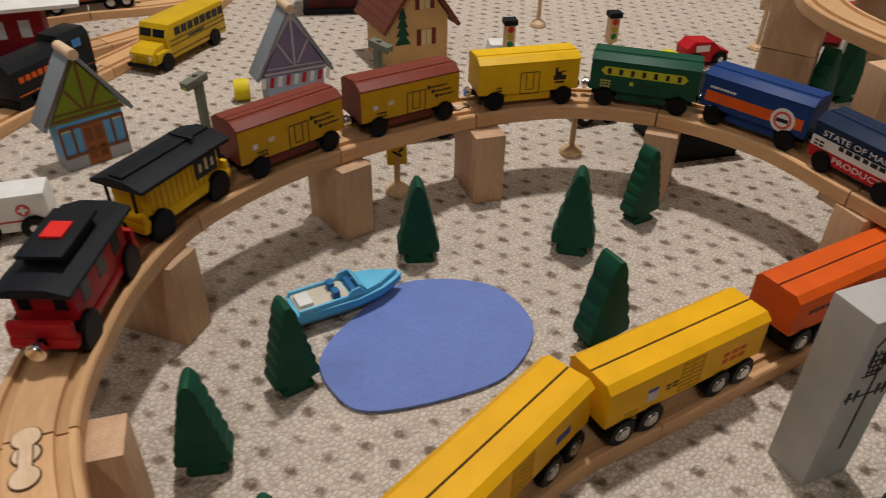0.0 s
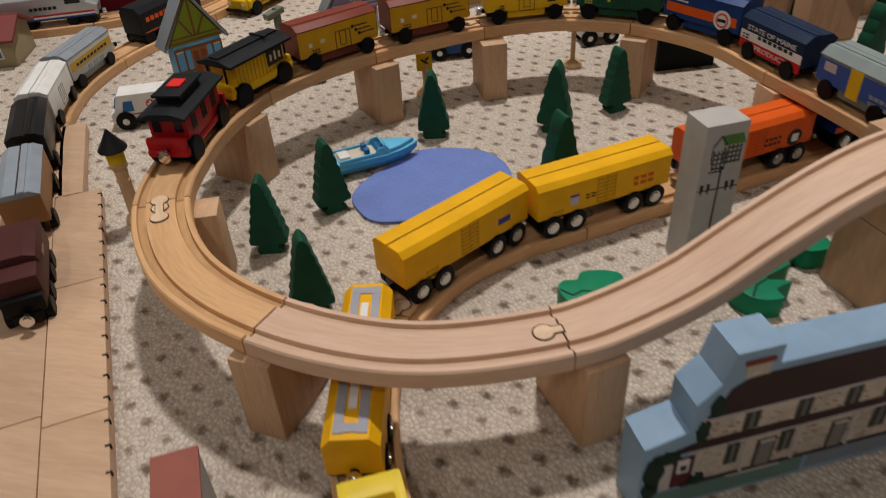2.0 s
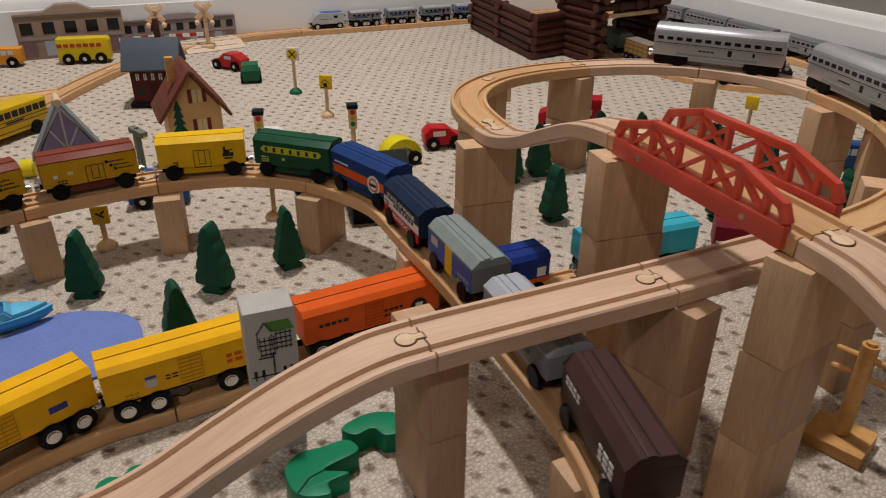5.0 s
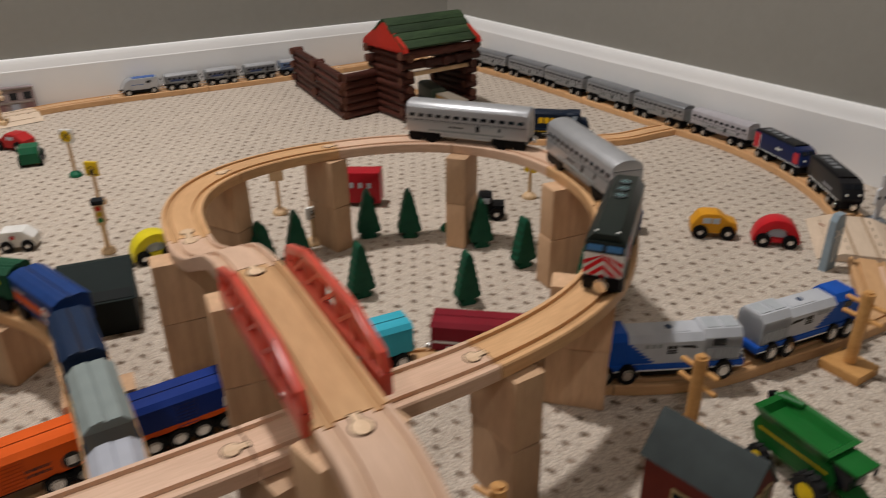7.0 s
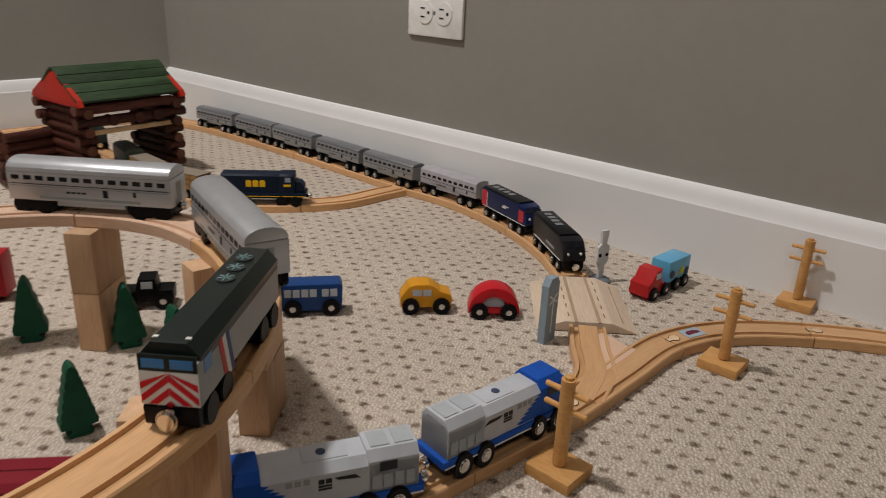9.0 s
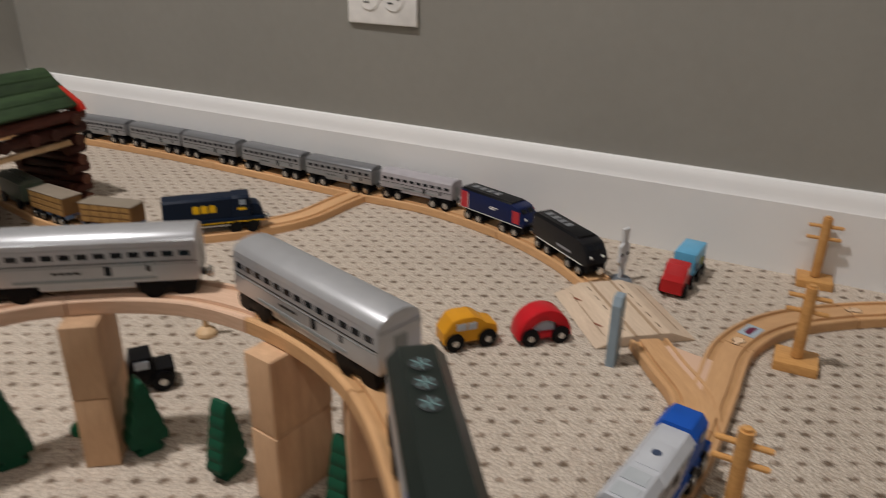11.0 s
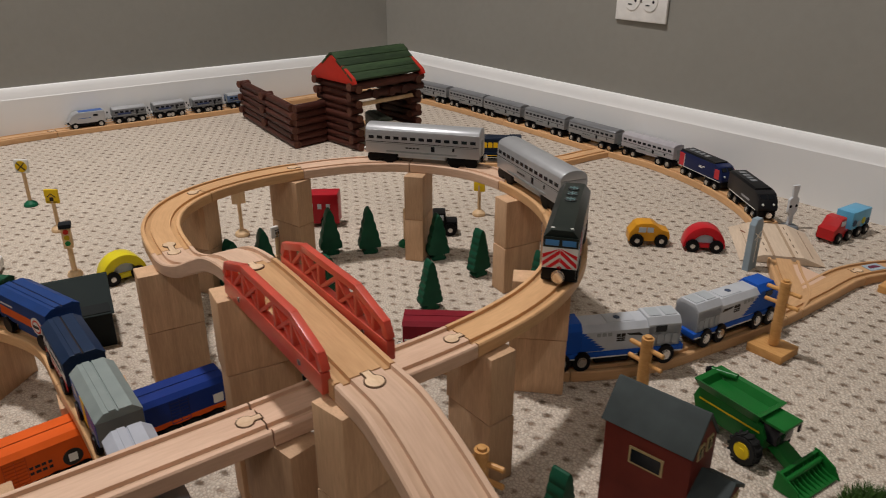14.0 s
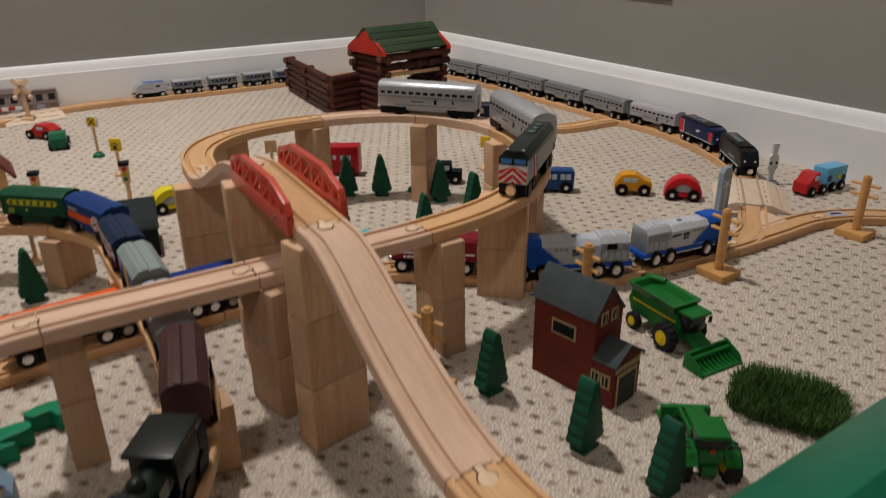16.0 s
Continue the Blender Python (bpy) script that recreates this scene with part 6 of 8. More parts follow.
def dark_house():
    h = thing("wooden_house", "dark red wooden house with a blue-grey roof", "toy house", pose(-0.180, 1.132, 0, 0, 0, 14), "toy houses")
    w, d, eave, top = 0.070, 0.052, 0.070, 0.104
    part("wall", slab([(-d / 2, 0.006), (d / 2, 0.006), (d / 2, eave), (0, top - 0.004), (-d / 2, eave)], -w / 2, w / 2, "x", 0.0008), paint(0.085, 0.018, 0.016, 0.5), h)
    part("base", box(0, 0, 0.004, w + 0.012, d + 0.012, 0.008, 0.0008), CHARCOAL, h)
    rise, half = top - eave + 0.010, d / 2 + 0.010
    ln, ang = math.hypot(rise, half), math.degrees(math.atan2(rise, half))
    for s in (-1, 1):
        part("roof", box(0, s * half / 2, top - rise / 2 + 0.002, w + 0.020, ln, 0.005, 0.0008, turn=pose(0, 0, 0, -s * ang, 0, 0)), paint(0.075, 0.095, 0.12, 0.55), h, "blue-grey roof slab")
    part("chimney", box(0.012, 0.004, top + 0.012, 0.009, 0.009, 0.040, 0.0008), paint(0.09, 0.035, 0.03, 0.6), h)
    for j in range(5):
        beams(h, -d / 2, [(-0.024 + j * 0.012, 0.050, 0.0048, 0.011, 0, WHITEP), (-0.024 + j * 0.012, 0.050, 0.0018, 0.011, 0, BLACKINK)])
    beams(h, -d / 2, [(0.0, 0.024, 0.014, 0.026, 0, paint(0.05, 0.012, 0.01)), (-0.022, 0.026, 0.010, 0.012, 0, WINDOW), (0.022, 0.026, 0.010, 0.012, 0, WINDOW)])


dark_house()


def wedge():
    h = thing("wooden_shed", "charcoal wooden shed with a peaked top", "toy shed", pose(0.254, 0.757, 0, 0, 0, 20), "toy houses")
    part("wall", slab([(-0.040, 0), (0.040, 0), (0.040, 0.036), (0.006, 0.066), (-0.002, 0.068), (-0.040, 0.042)], -0.034, 0.034, "x", 0.0012), paint(0.008, 0.011, 0.011, 0.6), h)
    part("roof", slab([(-0.0415, 0.040), (-0.002, 0.0705), (0.0075, 0.0685), (0.0415, 0.038), (0.0405, 0.036), (0.006, 0.066), (-0.002, 0.068), (-0.0405, 0.0385)], -0.037, 0.037, "x", 0.0006), paint(0.013, 0.021, 0.020, 0.6), h)


wedge()


def station():
    """A sawn block with a printed stone station front and pale blue edges."""
    h = thing("station_building", "flat wooden block building, printed stone front, blue edges", "toy building", pose(0.291, 0.185, 0, 0, 0, 25.4), "block buildings")
    T, dice = 0.022, random.Random(41)
    out = [(-0.098, 0), (0.086, 0), (0.086, 0.060), (0.064, 0.093), (-0.0355, 0.094), (-0.0355, 0.106), (-0.060, 0.106), (-0.064, 0.088), (-0.075, 0.077), (-0.075, 0.059), (-0.098, 0.053)]
    part("block", slab(out, -T / 2, T / 2, "y", 0.0014), paint(0.25, 0.37, 0.50, 0.4), h)
    f = -T / 2
    stone, roofm, shut = material("printed_stone", (0.50, 0.43, 0.36), 0.6, 0, 0.30, 300, 0), paint(0.040, 0.020, 0.020, 0.5), paint(0.040, 0.042, 0.036, 0.5)
    rust, chalk = paint(0.26, 0.12, 0.075, 0.6, 0.0, 0.3), paint(0.58, 0.53, 0.47, 0.6, 0.0, 0.2)
    trimw, grey, green = paint(0.50, 0.46, 0.45, 0.5), paint(0.20, 0.185, 0.18, 0.5), paint(0.016, 0.034, 0.024, 0.6)

    def flat(name, pts, mat, up=0.0003, label=""):
        part(name, slab(pts, f - up, f, "y"), mat, h, label, smooth=False)

    def block(name, x, z, w, hh, mat, up=0.0006, label=""):
        part(name, box(x, f - up / 2, z, w, up, hh), mat, h, label, smooth=False)

    flat("stone_front", [(-0.070, 0.017), (0.080, 0.017), (0.080, 0.067), (-0.070, 0.067)], stone, 0.0003, "printed tan stone wall")
    for mat, label in ((rust, "rusty printed stones"), (chalk, "chalky printed stones")):
        bm = bmesh.new()
        for _ in range(120):
            x, z, w, t = dice.uniform(-0.067, 0.077), 0.0185 + 0.0016 * dice.randrange(0, 29), dice.uniform(0.0012, 0.0036), dice.uniform(0.0007, 0.0013)
            q = [bm.verts.new((x + a * w / 2, f - 0.0005, z + b * t / 2)) for a, b in ((-1, -1), (1, -1), (1, 1), (-1, 1))]
            bm.faces.new(q)
        part("stone_print", bm, mat, h, label, smooth=False)
    flat("roof_print", [(-0.0685, 0.066), (0.0835, 0.066), (0.066, 0.0885), (-0.042, 0.0895), (-0.051, 0.088), (-0.0585, 0.084), (-0.061, 0.078)], roofm, 0.0006)
    flat("lower_roof", [(-0.086, 0.0445), (0.084, 0.0455), (0.081, 0.0505), (-0.068, 0.0505), (-0.080, 0.0475)], roofm, 0.0008)
    block("eave_line", 0.006, 0.0655, 0.152, 0.0017, trimw, 0.0009)
    block("gutter_line", 0.006, 0.0440, 0.160, 0.0010, trimw, 0.0009)
    block("chimney_print", -0.0475, 0.0940, 0.0125, 0.0085, stone, 0.0007)
    block("chimney_cap", -0.0475, 0.0990, 0.0150, 0.0026, paint(0.20, 0.045, 0.03), 0.0009)
    for x in (-0.043, -0.0144, 0.0133, 0.0359, 0.0577):
        block("upper_window", x, 0.0577, 0.0082, 0.0125, shut, 0.0008)
        block("sash_bar", x, 0.0577, 0.0012, 0.0115, grey, 0.0010)
    for x, w in ((-0.0490, 0.0070), (-0.0190, 0.0075), (0.0354, 0.0090), (0.0579, 0.0105)):
        block("lower_window", x, 0.0345, w, 0.0155, shut, 0.0008)
        block("sash_bar", x, 0.0345, 0.0013, 0.0140, grey, 0.0010)
    for x, w in ((-0.0300, 0.0110), (0.0120, 0.0100)):
        block("front_door", x, 0.0290, w, 0.0215, shut, 0.0007)
        block("door_panel", x, 0.0283, w - 0.0028, 0.0180, grey, 0.0010)
        block("transom", x, 0.0385, w - 0.0028, 0.0016, trimw, 0.0012)
    for x in (-0.0690, -0.0420, -0.0125, 0.0196, 0.0463, 0.0772):
        block("porch_post", x, 0.0312, 0.0015, 0.0255, trimw, 0.0013)
    block("porch_deck", 0.004, 0.0180, 0.158, 0.0020, roofm, 0.0009)
    block("porch_step", -0.034, 0.0165, 0.030, 0.0014, trimw, 0.0011)
    block("wing_wall", -0.0800, 0.0290, 0.0220, 0.0230, paint(0.085, 0.022, 0.024, 0.6), 0.0004, "dark red printed wing")
    block("side_door", -0.0850, 0.0280, 0.0075, 0.0200, trimw, 0.0007)
    block("sign_board", -0.0755, 0.0340, 0.0065, 0.0100, paint(0.62, 0.60, 0.60, 0.5), 0.0009, "white sign board")
    block("sign_mark", -0.0755, 0.0330, 0.0032, 0.0036, roofm, 0.0012)

    def foliage(x, z, w, hh):
        pts = []
        for i in range(22):
            a, r = 2 * math.pi * i / 22, dice.uniform(0.80, 1.12)
            pts.append((x + w * r * math.cos(a), z + hh * r * math.sin(a)))
        flat("printed_bush", pts, green, 0.0014)

    for x, z, w, hh in ((-0.0915, 0.034, 0.0052, 0.0130), (-0.0920, 0.021, 0.0046, 0.0060), (-0.0850, 0.0435, 0.0070, 0.0042), (-0.0690, 0.0580, 0.0034, 0.0080), (-0.0640, 0.074, 0.0036, 0.0070), (0.0810, 0.050, 0.0040, 0.0085), (0.0805, 0.034, 0.0034, 0.0100), (-0.0670, 0.0215, 0.0042, 0.0045)):
        foliage(x, z, w, hh)
    block("lawn_print", -0.050, 0.0095, 0.094, 0.0120, paint(0.13, 0.21, 0.20, 0.6), 0.0002)
    block("path_print", 0.041, 0.0100, 0.084, 0.0110, paint(0.19, 0.22, 0.27, 0.6), 0.0002)


station()


def block_tower():
    up = 0.014
    h = thing("block_tower", "tall white wooden block with a drawn green-roofed house", "toy building", pose(0.2525, 0.366, 0, 0, 0, 27), "block buildings")
    part("block", box(0, 0, 0.0575, 0.0325, 0.0250, 0.115, 0.0012), paint(0.47, 0.45, 0.42, 0.55), h)
    f = -0.0125
    ink = [(-0.009, 0.078, 0.0006, 0.011, 0), (0.000, 0.078, 0.0006, 0.011, 0), (-0.009, 0.078, 0, 0, 0), (0.0, 0.040, 0.0010, 0.058, 0), (-0.005, 0.0655, 0.009, 0.0006, 0)]
    ink += [(-0.0065, 0.0885, 0.010, 0.0007, -55), (-0.001, 0.0885, 0.008, 0.0007, 55)]
    for j in range(4):
        ink += [(-0.0075 + 0.0030 * j, 0.074, 0.0006, 0.015, 0), (0.0030 + 0.0030 * j, 0.0775, 0.0006, 0.014, 0)]
        ink += [(-0.003, 0.068 + 0.0036 * j, 0.010, 0.0005, 0), (0.0075, 0.072 + 0.0036 * j, 0.011, 0.0005, 0)]
    for x in (-0.0125, -0.0075, 0.0065, 0.0110):
        ink += [(x, 0.0540, 0.0020, 0.0045, 0), (x, 0.0505, 0.0008, 0.004, 0)]
    ink += [(0.0, 0.0515, 0.030, 0.0006, 0)]
    for x, z, w, hh, a in ink:
        if w:
            part("ink_line", box(x, f - 0.0002, z + up, w, 0.0005, hh, turn=pose(0, 0, 0, 0, a, 0)), BLACKINK, h, smooth=False)
    part("green_roof", slab([(-0.001, 0.085 + up), (0.015, 0.085 + up), (0.012, 0.0925 + up), (-0.004, 0.0925 + up)], f - 0.0004, f, "y"), paint(0.10, 0.24, 0.06), h, smooth=False)


block_tower()


def side_block():
    h = thing("block_house", "narrow wooden block house with a brick-red sloped top", "toy building", pose(0.012, 0.052, 0, 0, 0, -60), "block buildings")
    part("block", slab([(-0.036, 0), (0.036, 0), (0.036, 0.056), (0.030, 0.070), (-0.036, 0.070)], -0.0105, 0.0105, "y", 0.001), paint(0.33, 0.31, 0.29, 0.5), h)
    part("roof_top", slab([(-0.037, 0.0695), (0.030, 0.0695), (0.0365, 0.0555), (0.0375, 0.0565), (0.0305, 0.0718), (-0.037, 0.0718)], -0.0108, 0.0108, "y", 0.0004), paint(0.30, 0.10, 0.075, 0.5), h, "brick-red top edge")
    for x in (-0.02, 0.0, 0.018):
        part("window", box(x, 0.0106, 0.040, 0.008, 0.0006, 0.012), WINDOW, h, smooth=False)


side_block()


# ---- log cabin and pen ----
LOG = wood("stained_log", (0.088, 0.027, 0.018), (0.040, 0.013, 0.009), "Object", (9, 70, 70), 0.5, 0.35)
LOGEND = wood("log_end_grain", (0.145, 0.058, 0.036), (0.070, 0.026, 0.017), "Object", (60, 60, 60), 0.6, 0.35)
ROOFGREEN = wood("green_slat", (0.036, 0.066, 0.026), (0.016, 0.032, 0.014), "Object", (9, 70, 70), 0.6, 0.3)
CABRED = paint(0.46, 0.030, 0.018, 0.45)


def log_mesh(length, r=0.0083):
    """A turned log with square notches near its ends."""
    n = max(4, int(length / 0.006))
    bm = bmesh.new()
    rings = []
    for i in range(n + 1):
        x = -length / 2 + length * i / n
        k = 0.66 if length > 0.05 and 0.008 < abs(abs(x) - (length / 2 - 0.014)) + 0.004 < 0.0115 else 1.0
        k *= 0.93 if i in (0, n) else 1.0
        rings.append([bm.verts.new((x, r * math.cos(a), max(-k * r, min(k * r, r * math.sin(a))))) for a in [2 * math.pi * j / 16 for j in range(16)]])
    for a, b in zip(rings, rings[1:]):
        for j in range(16):
            bm.faces.new((a[j], a[(j + 1) % 16], b[(j + 1) % 16], b[j]))
    bm.faces.new(rings[0][::-1]), bm.faces.new(rings[-1])
    me = mesh_of(bm, "log", LOG, True)
    me.materials.append(LOGEND)
    for f in me.polygons[-2:]:
        f.material_index = 1
    return me


LOGS = {L: log_mesh(L) for L in (0.030, 0.078, 0.098, 0.142, 0.172, 0.200)}


def log(parent, L, x, y, z, turn):
    ob = new("log", LOGS[L])
    ob.parent, ob.matrix_basis = parent, pose(x + random.uniform(-0.001, 0.001), y, z, random.uniform(-8, 8), 0, turn + random.uniform(-0.8, 0.8))


def cabin():
    m = pose(0.575, 1.476, 0, 0, 0, 36)
    h = thing("log_cabin", "dark brown toy log cabin with green slat roof and red gables", "toy cabin", m, "log buildings")
    w, d, c = 0.180, 0.122, 0.0150
    for i in range(9):
        z = 0.0083 + i * c
        if i % 2 == 0:
            for x in (0.010, w - 0.010):
                log(h, 0.142, x, d / 2, z, 90)
        else:
            for x in (0.010, w - 0.010):
                for y in (0.006, d - 0.006):
                    log(h, 0.030, x, y, z, 0)
                log(h, 0.098, x, d / 2, z, 90)
            if i >= 7:
                for y in (0.002, d - 0.002):
                    log(h, 0.200, w / 2, y, z, 0)
    for y in (0.0, d):
        log(h, 0.200, w / 2, y, 0.0083 + 8 * c + 0.006, 0)
    part("lintel", box(w / 2, 0.004, 0.095, w - 0.030, 0.006, 0.008, 0.0008), LIGHTWOOD, h, "pale wooden lintel board")
    for x in (0.052, 0.098, 0.132):
        part("log_end", rod((x, -0.010, 0.0083 + 7 * c), (x, 0.012, 0.0083 + 7 * c), 0.0083, n=16), LOG, h)
    e, top = 0.148, 0.192
    for x0 in (-0.006, w - 0.002):
        part("gable", slab([(-0.016, e - 0.006), (0.000, e - 0.012), (0.014, e - 0.009), (d - 0.014, e - 0.009), (d, e - 0.012), (d + 0.016, e - 0.006), (d + 0.010, e + 0.004), (d / 2 + 0.006, top - 0.002), (d / 2 - 0.006, top - 0.002), (-0.010, e + 0.004)], x0, x0 + 0.008, "x", 0.0008), CABRED, h, "red notched gable end")
    half, rise = d / 2 + 0.008, top - e + 0.004
    ang, ln = math.degrees(math.atan2(rise, half)), math.hypot(rise, half)
    for s in (-1, 1):
        for j in range(4):
            t = (j + 0.5) / 4
            part("roof_slat", box(w / 2 + random.uniform(-0.002, 0.002), d / 2 + s * half * t, top + 0.003 - rise * t, w + 0.012, ln / 4 - 0.0012, 0.0048, 0.0008, turn=pose(0, 0, 0, -s * ang + random.uniform(-1, 1), 0, random.uniform(-0.8, 0.8))), ROOFGREEN, h, "green wooden roof slat")


def pen():
    h = thing("log_fence", "dark brown stacked toy log fence joined to a cabin", "toy fence", None, "log buildings")
    a, b, q = Vector((0.512, 1.566)), Vector((0.452, 1.516)), Vector((0.312, 1.815))
    c = 0.0150
    for i in range(6):
        z = 0.0083 + i * c
        if i % 2 == 0:
            d = (q - b)
            ang = math.degrees(math.atan2(d.y, d.x))
            for t in (0.24, 0.74):
                p = b + d * t
                log(h, 0.172, p.x, p.y, z, ang)
        else:
            d = (a - b)
            ang = math.degrees(math.atan2(d.y, d.x))
            p = b + d * 0.5
            log(h, 0.078, p.x, p.y, z, ang)
            for t in (0.5, 0.98):
                p = b + (q - b) * t
                log(h, 0.030, p.x, p.y, z, ang)
            d2 = q - b
            ang2 = math.degrees(math.atan2(d2.y, d2.x))
            for t in (0.24, 0.74):
                p = b + d2 * t
                log(h, 0.142, p.x, p.y, z, ang2)
    d = (a - b)
    for k in range(3):
        p = b + d * 0.5
        log(h, 0.078, p.x, p.y, 0.0083 + 2 * k * c, math.degrees(math.atan2(d.y, d.x)))


cabin()
pen()


# ---- farm ----
def barn():
    m = pose(0.752, 0.430, 0, 0, 0, math.degrees(math.atan2(-0.071, 0.060)))
    h = thing("barn", "dark red wooden barn with a grey roof and porch", "toy barn", m)
    red, roofm, cream = paint(0.145, 0.026, 0.018, 0.6, 0.0, 0.2), paint(0.050, 0.060, 0.060, 0.65, 0.0, 0.25), paint(0.42, 0.32, 0.16, 0.6)
    d, eave, top, L1, L2 = 0.041, 0.080, 0.106, 0.070, 0.093
    part("main_body", slab([(0, 0), (d, 0), (d, eave), (d / 2, top), (0, eave)], 0, L1, "x", 0.0008), red, h)
    part("porch_body", slab([(0, 0), (d, 0), (d, 0.044), (d / 2, 0.058), (0, 0.044)], L1, L2, "x", 0.0008), red, h)
    for tag, e, t, x0, x1 in (("roof", eave, top, -0.003, L1 + 0.001), ("porch_roof", 0.044, 0.058, L1, L2 + 0.003)):
        half, rise = d / 2, t - e
        ang = math.degrees(math.atan2(rise, half))
        for s in (-1, 1):
            part(tag, box((x0 + x1) / 2, d / 2 + s * (half / 2 + 0.0006), (e + t) / 2 + 0.0012, x1 - x0, math.hypot(rise, half) + 0.003, 0.0030, 0.0006, turn=pose(0, 0, 0, -s * ang, 0, 0)), roofm, h, "dark grey painted roof")

    def pane(side, u, z, w, hh, dark=WINDOW):
        if side == "long":
            part("window_frame", box(u, -0.0004, z, w + 0.0036, 0.0012, hh + 0.0036), cream, h, smooth=False)
            part("window", box(u, -0.0008, z, w, 0.0012, hh), dark, h, smooth=False)
            part("glazing_bar", box(u, -0.0012, z, 0.0009, 0.0012, hh), cream, h, smooth=False) if w < 0.01 else None
        else:
            x = L1 if side == "gable" else L2
            part("window_frame", box(x + 0.0004, u, z, 0.0012, w + 0.0034, hh + 0.0034), cream, h, smooth=False)
            part("window", box(x + 0.0008, u, z, 0.0012, w, hh), dark, h, smooth=False)
            part("glazing_bar", box(x + 0.0012, u, z, 0.0012, 0.0008, hh), cream, h, smooth=False)

    pane("long", 0.036, 0.060, 0.024, 0.0115)
    pane("long", 0.074, 0.027, 0.0062, 0.0100)
    pane("long", 0.085, 0.027, 0.0062, 0.0100)
    pane("gable", 0.012, 0.080, 0.0060, 0.0085)
    pane("gable", 0.027, 0.080, 0.0060, 0.0085)
    part("barn_door_frame", box(L2 + 0.0004, d / 2, 0.017, 0.0012, 0.0300, 0.034), cream, h, smooth=False)
    part("barn_door", box(L2 + 0.0008, d / 2, 0.0155, 0.0012, 0.0255, 0.031), paint(0.045, 0.050, 0.040, 0.7), h, smooth=False)
    for j in range(7):
        part("stone_trim", box(L2 + 0.0005, 0.004 + 0.0055 * j, 0.0395, 0.0010, 0.0038, 0.0050), cream, h, smooth=False)


barn()
FARMGREEN = paint(0.010, 0.130, 0.022, 0.3)
FARMYEL = paint(0.72, 0.52, 0.015, 0.35)
RUBBER = material("rubber", (0.016, 0.016, 0.016), 0.8, vary=0.3, bump=0.2)


def farm_wheel(parent, x, y, r, w, n=14):
    t = part("wheel", rod((x, y - w / 2, r), (x, y + w / 2, r), r * 0.94, n=24, bevel=w * 0.12), RUBBER, parent)
    bm = bmesh.new()
    for j in range(n):
        a = 2 * math.pi * j / n
        for s in (-1, 1):
            box(x + math.cos(a) * r * 0.95, y + s * w * 0.22, r + math.sin(a) * r * 0.95, r * 0.13, w * 0.46, r * 0.14, bm=bm, turn=pose(0, 0, 0, 0, -math.degrees(a), s * 24))
    part("tread", bm, RUBBER, t, smooth=False)
    part("rim", rod((x, y - w / 2 - 0.0008, r), (x, y + w / 2 + 0.0008, r), r * 0.56, n=24, bevel=0.0008), FARMYEL, t, "yellow wheel rim")
    part("hub_cap", rod((x, y - w / 2 - 0.0018, r), (x, y + w / 2 + 0.0018, r), r * 0.20, n=16), FARMYEL, t)


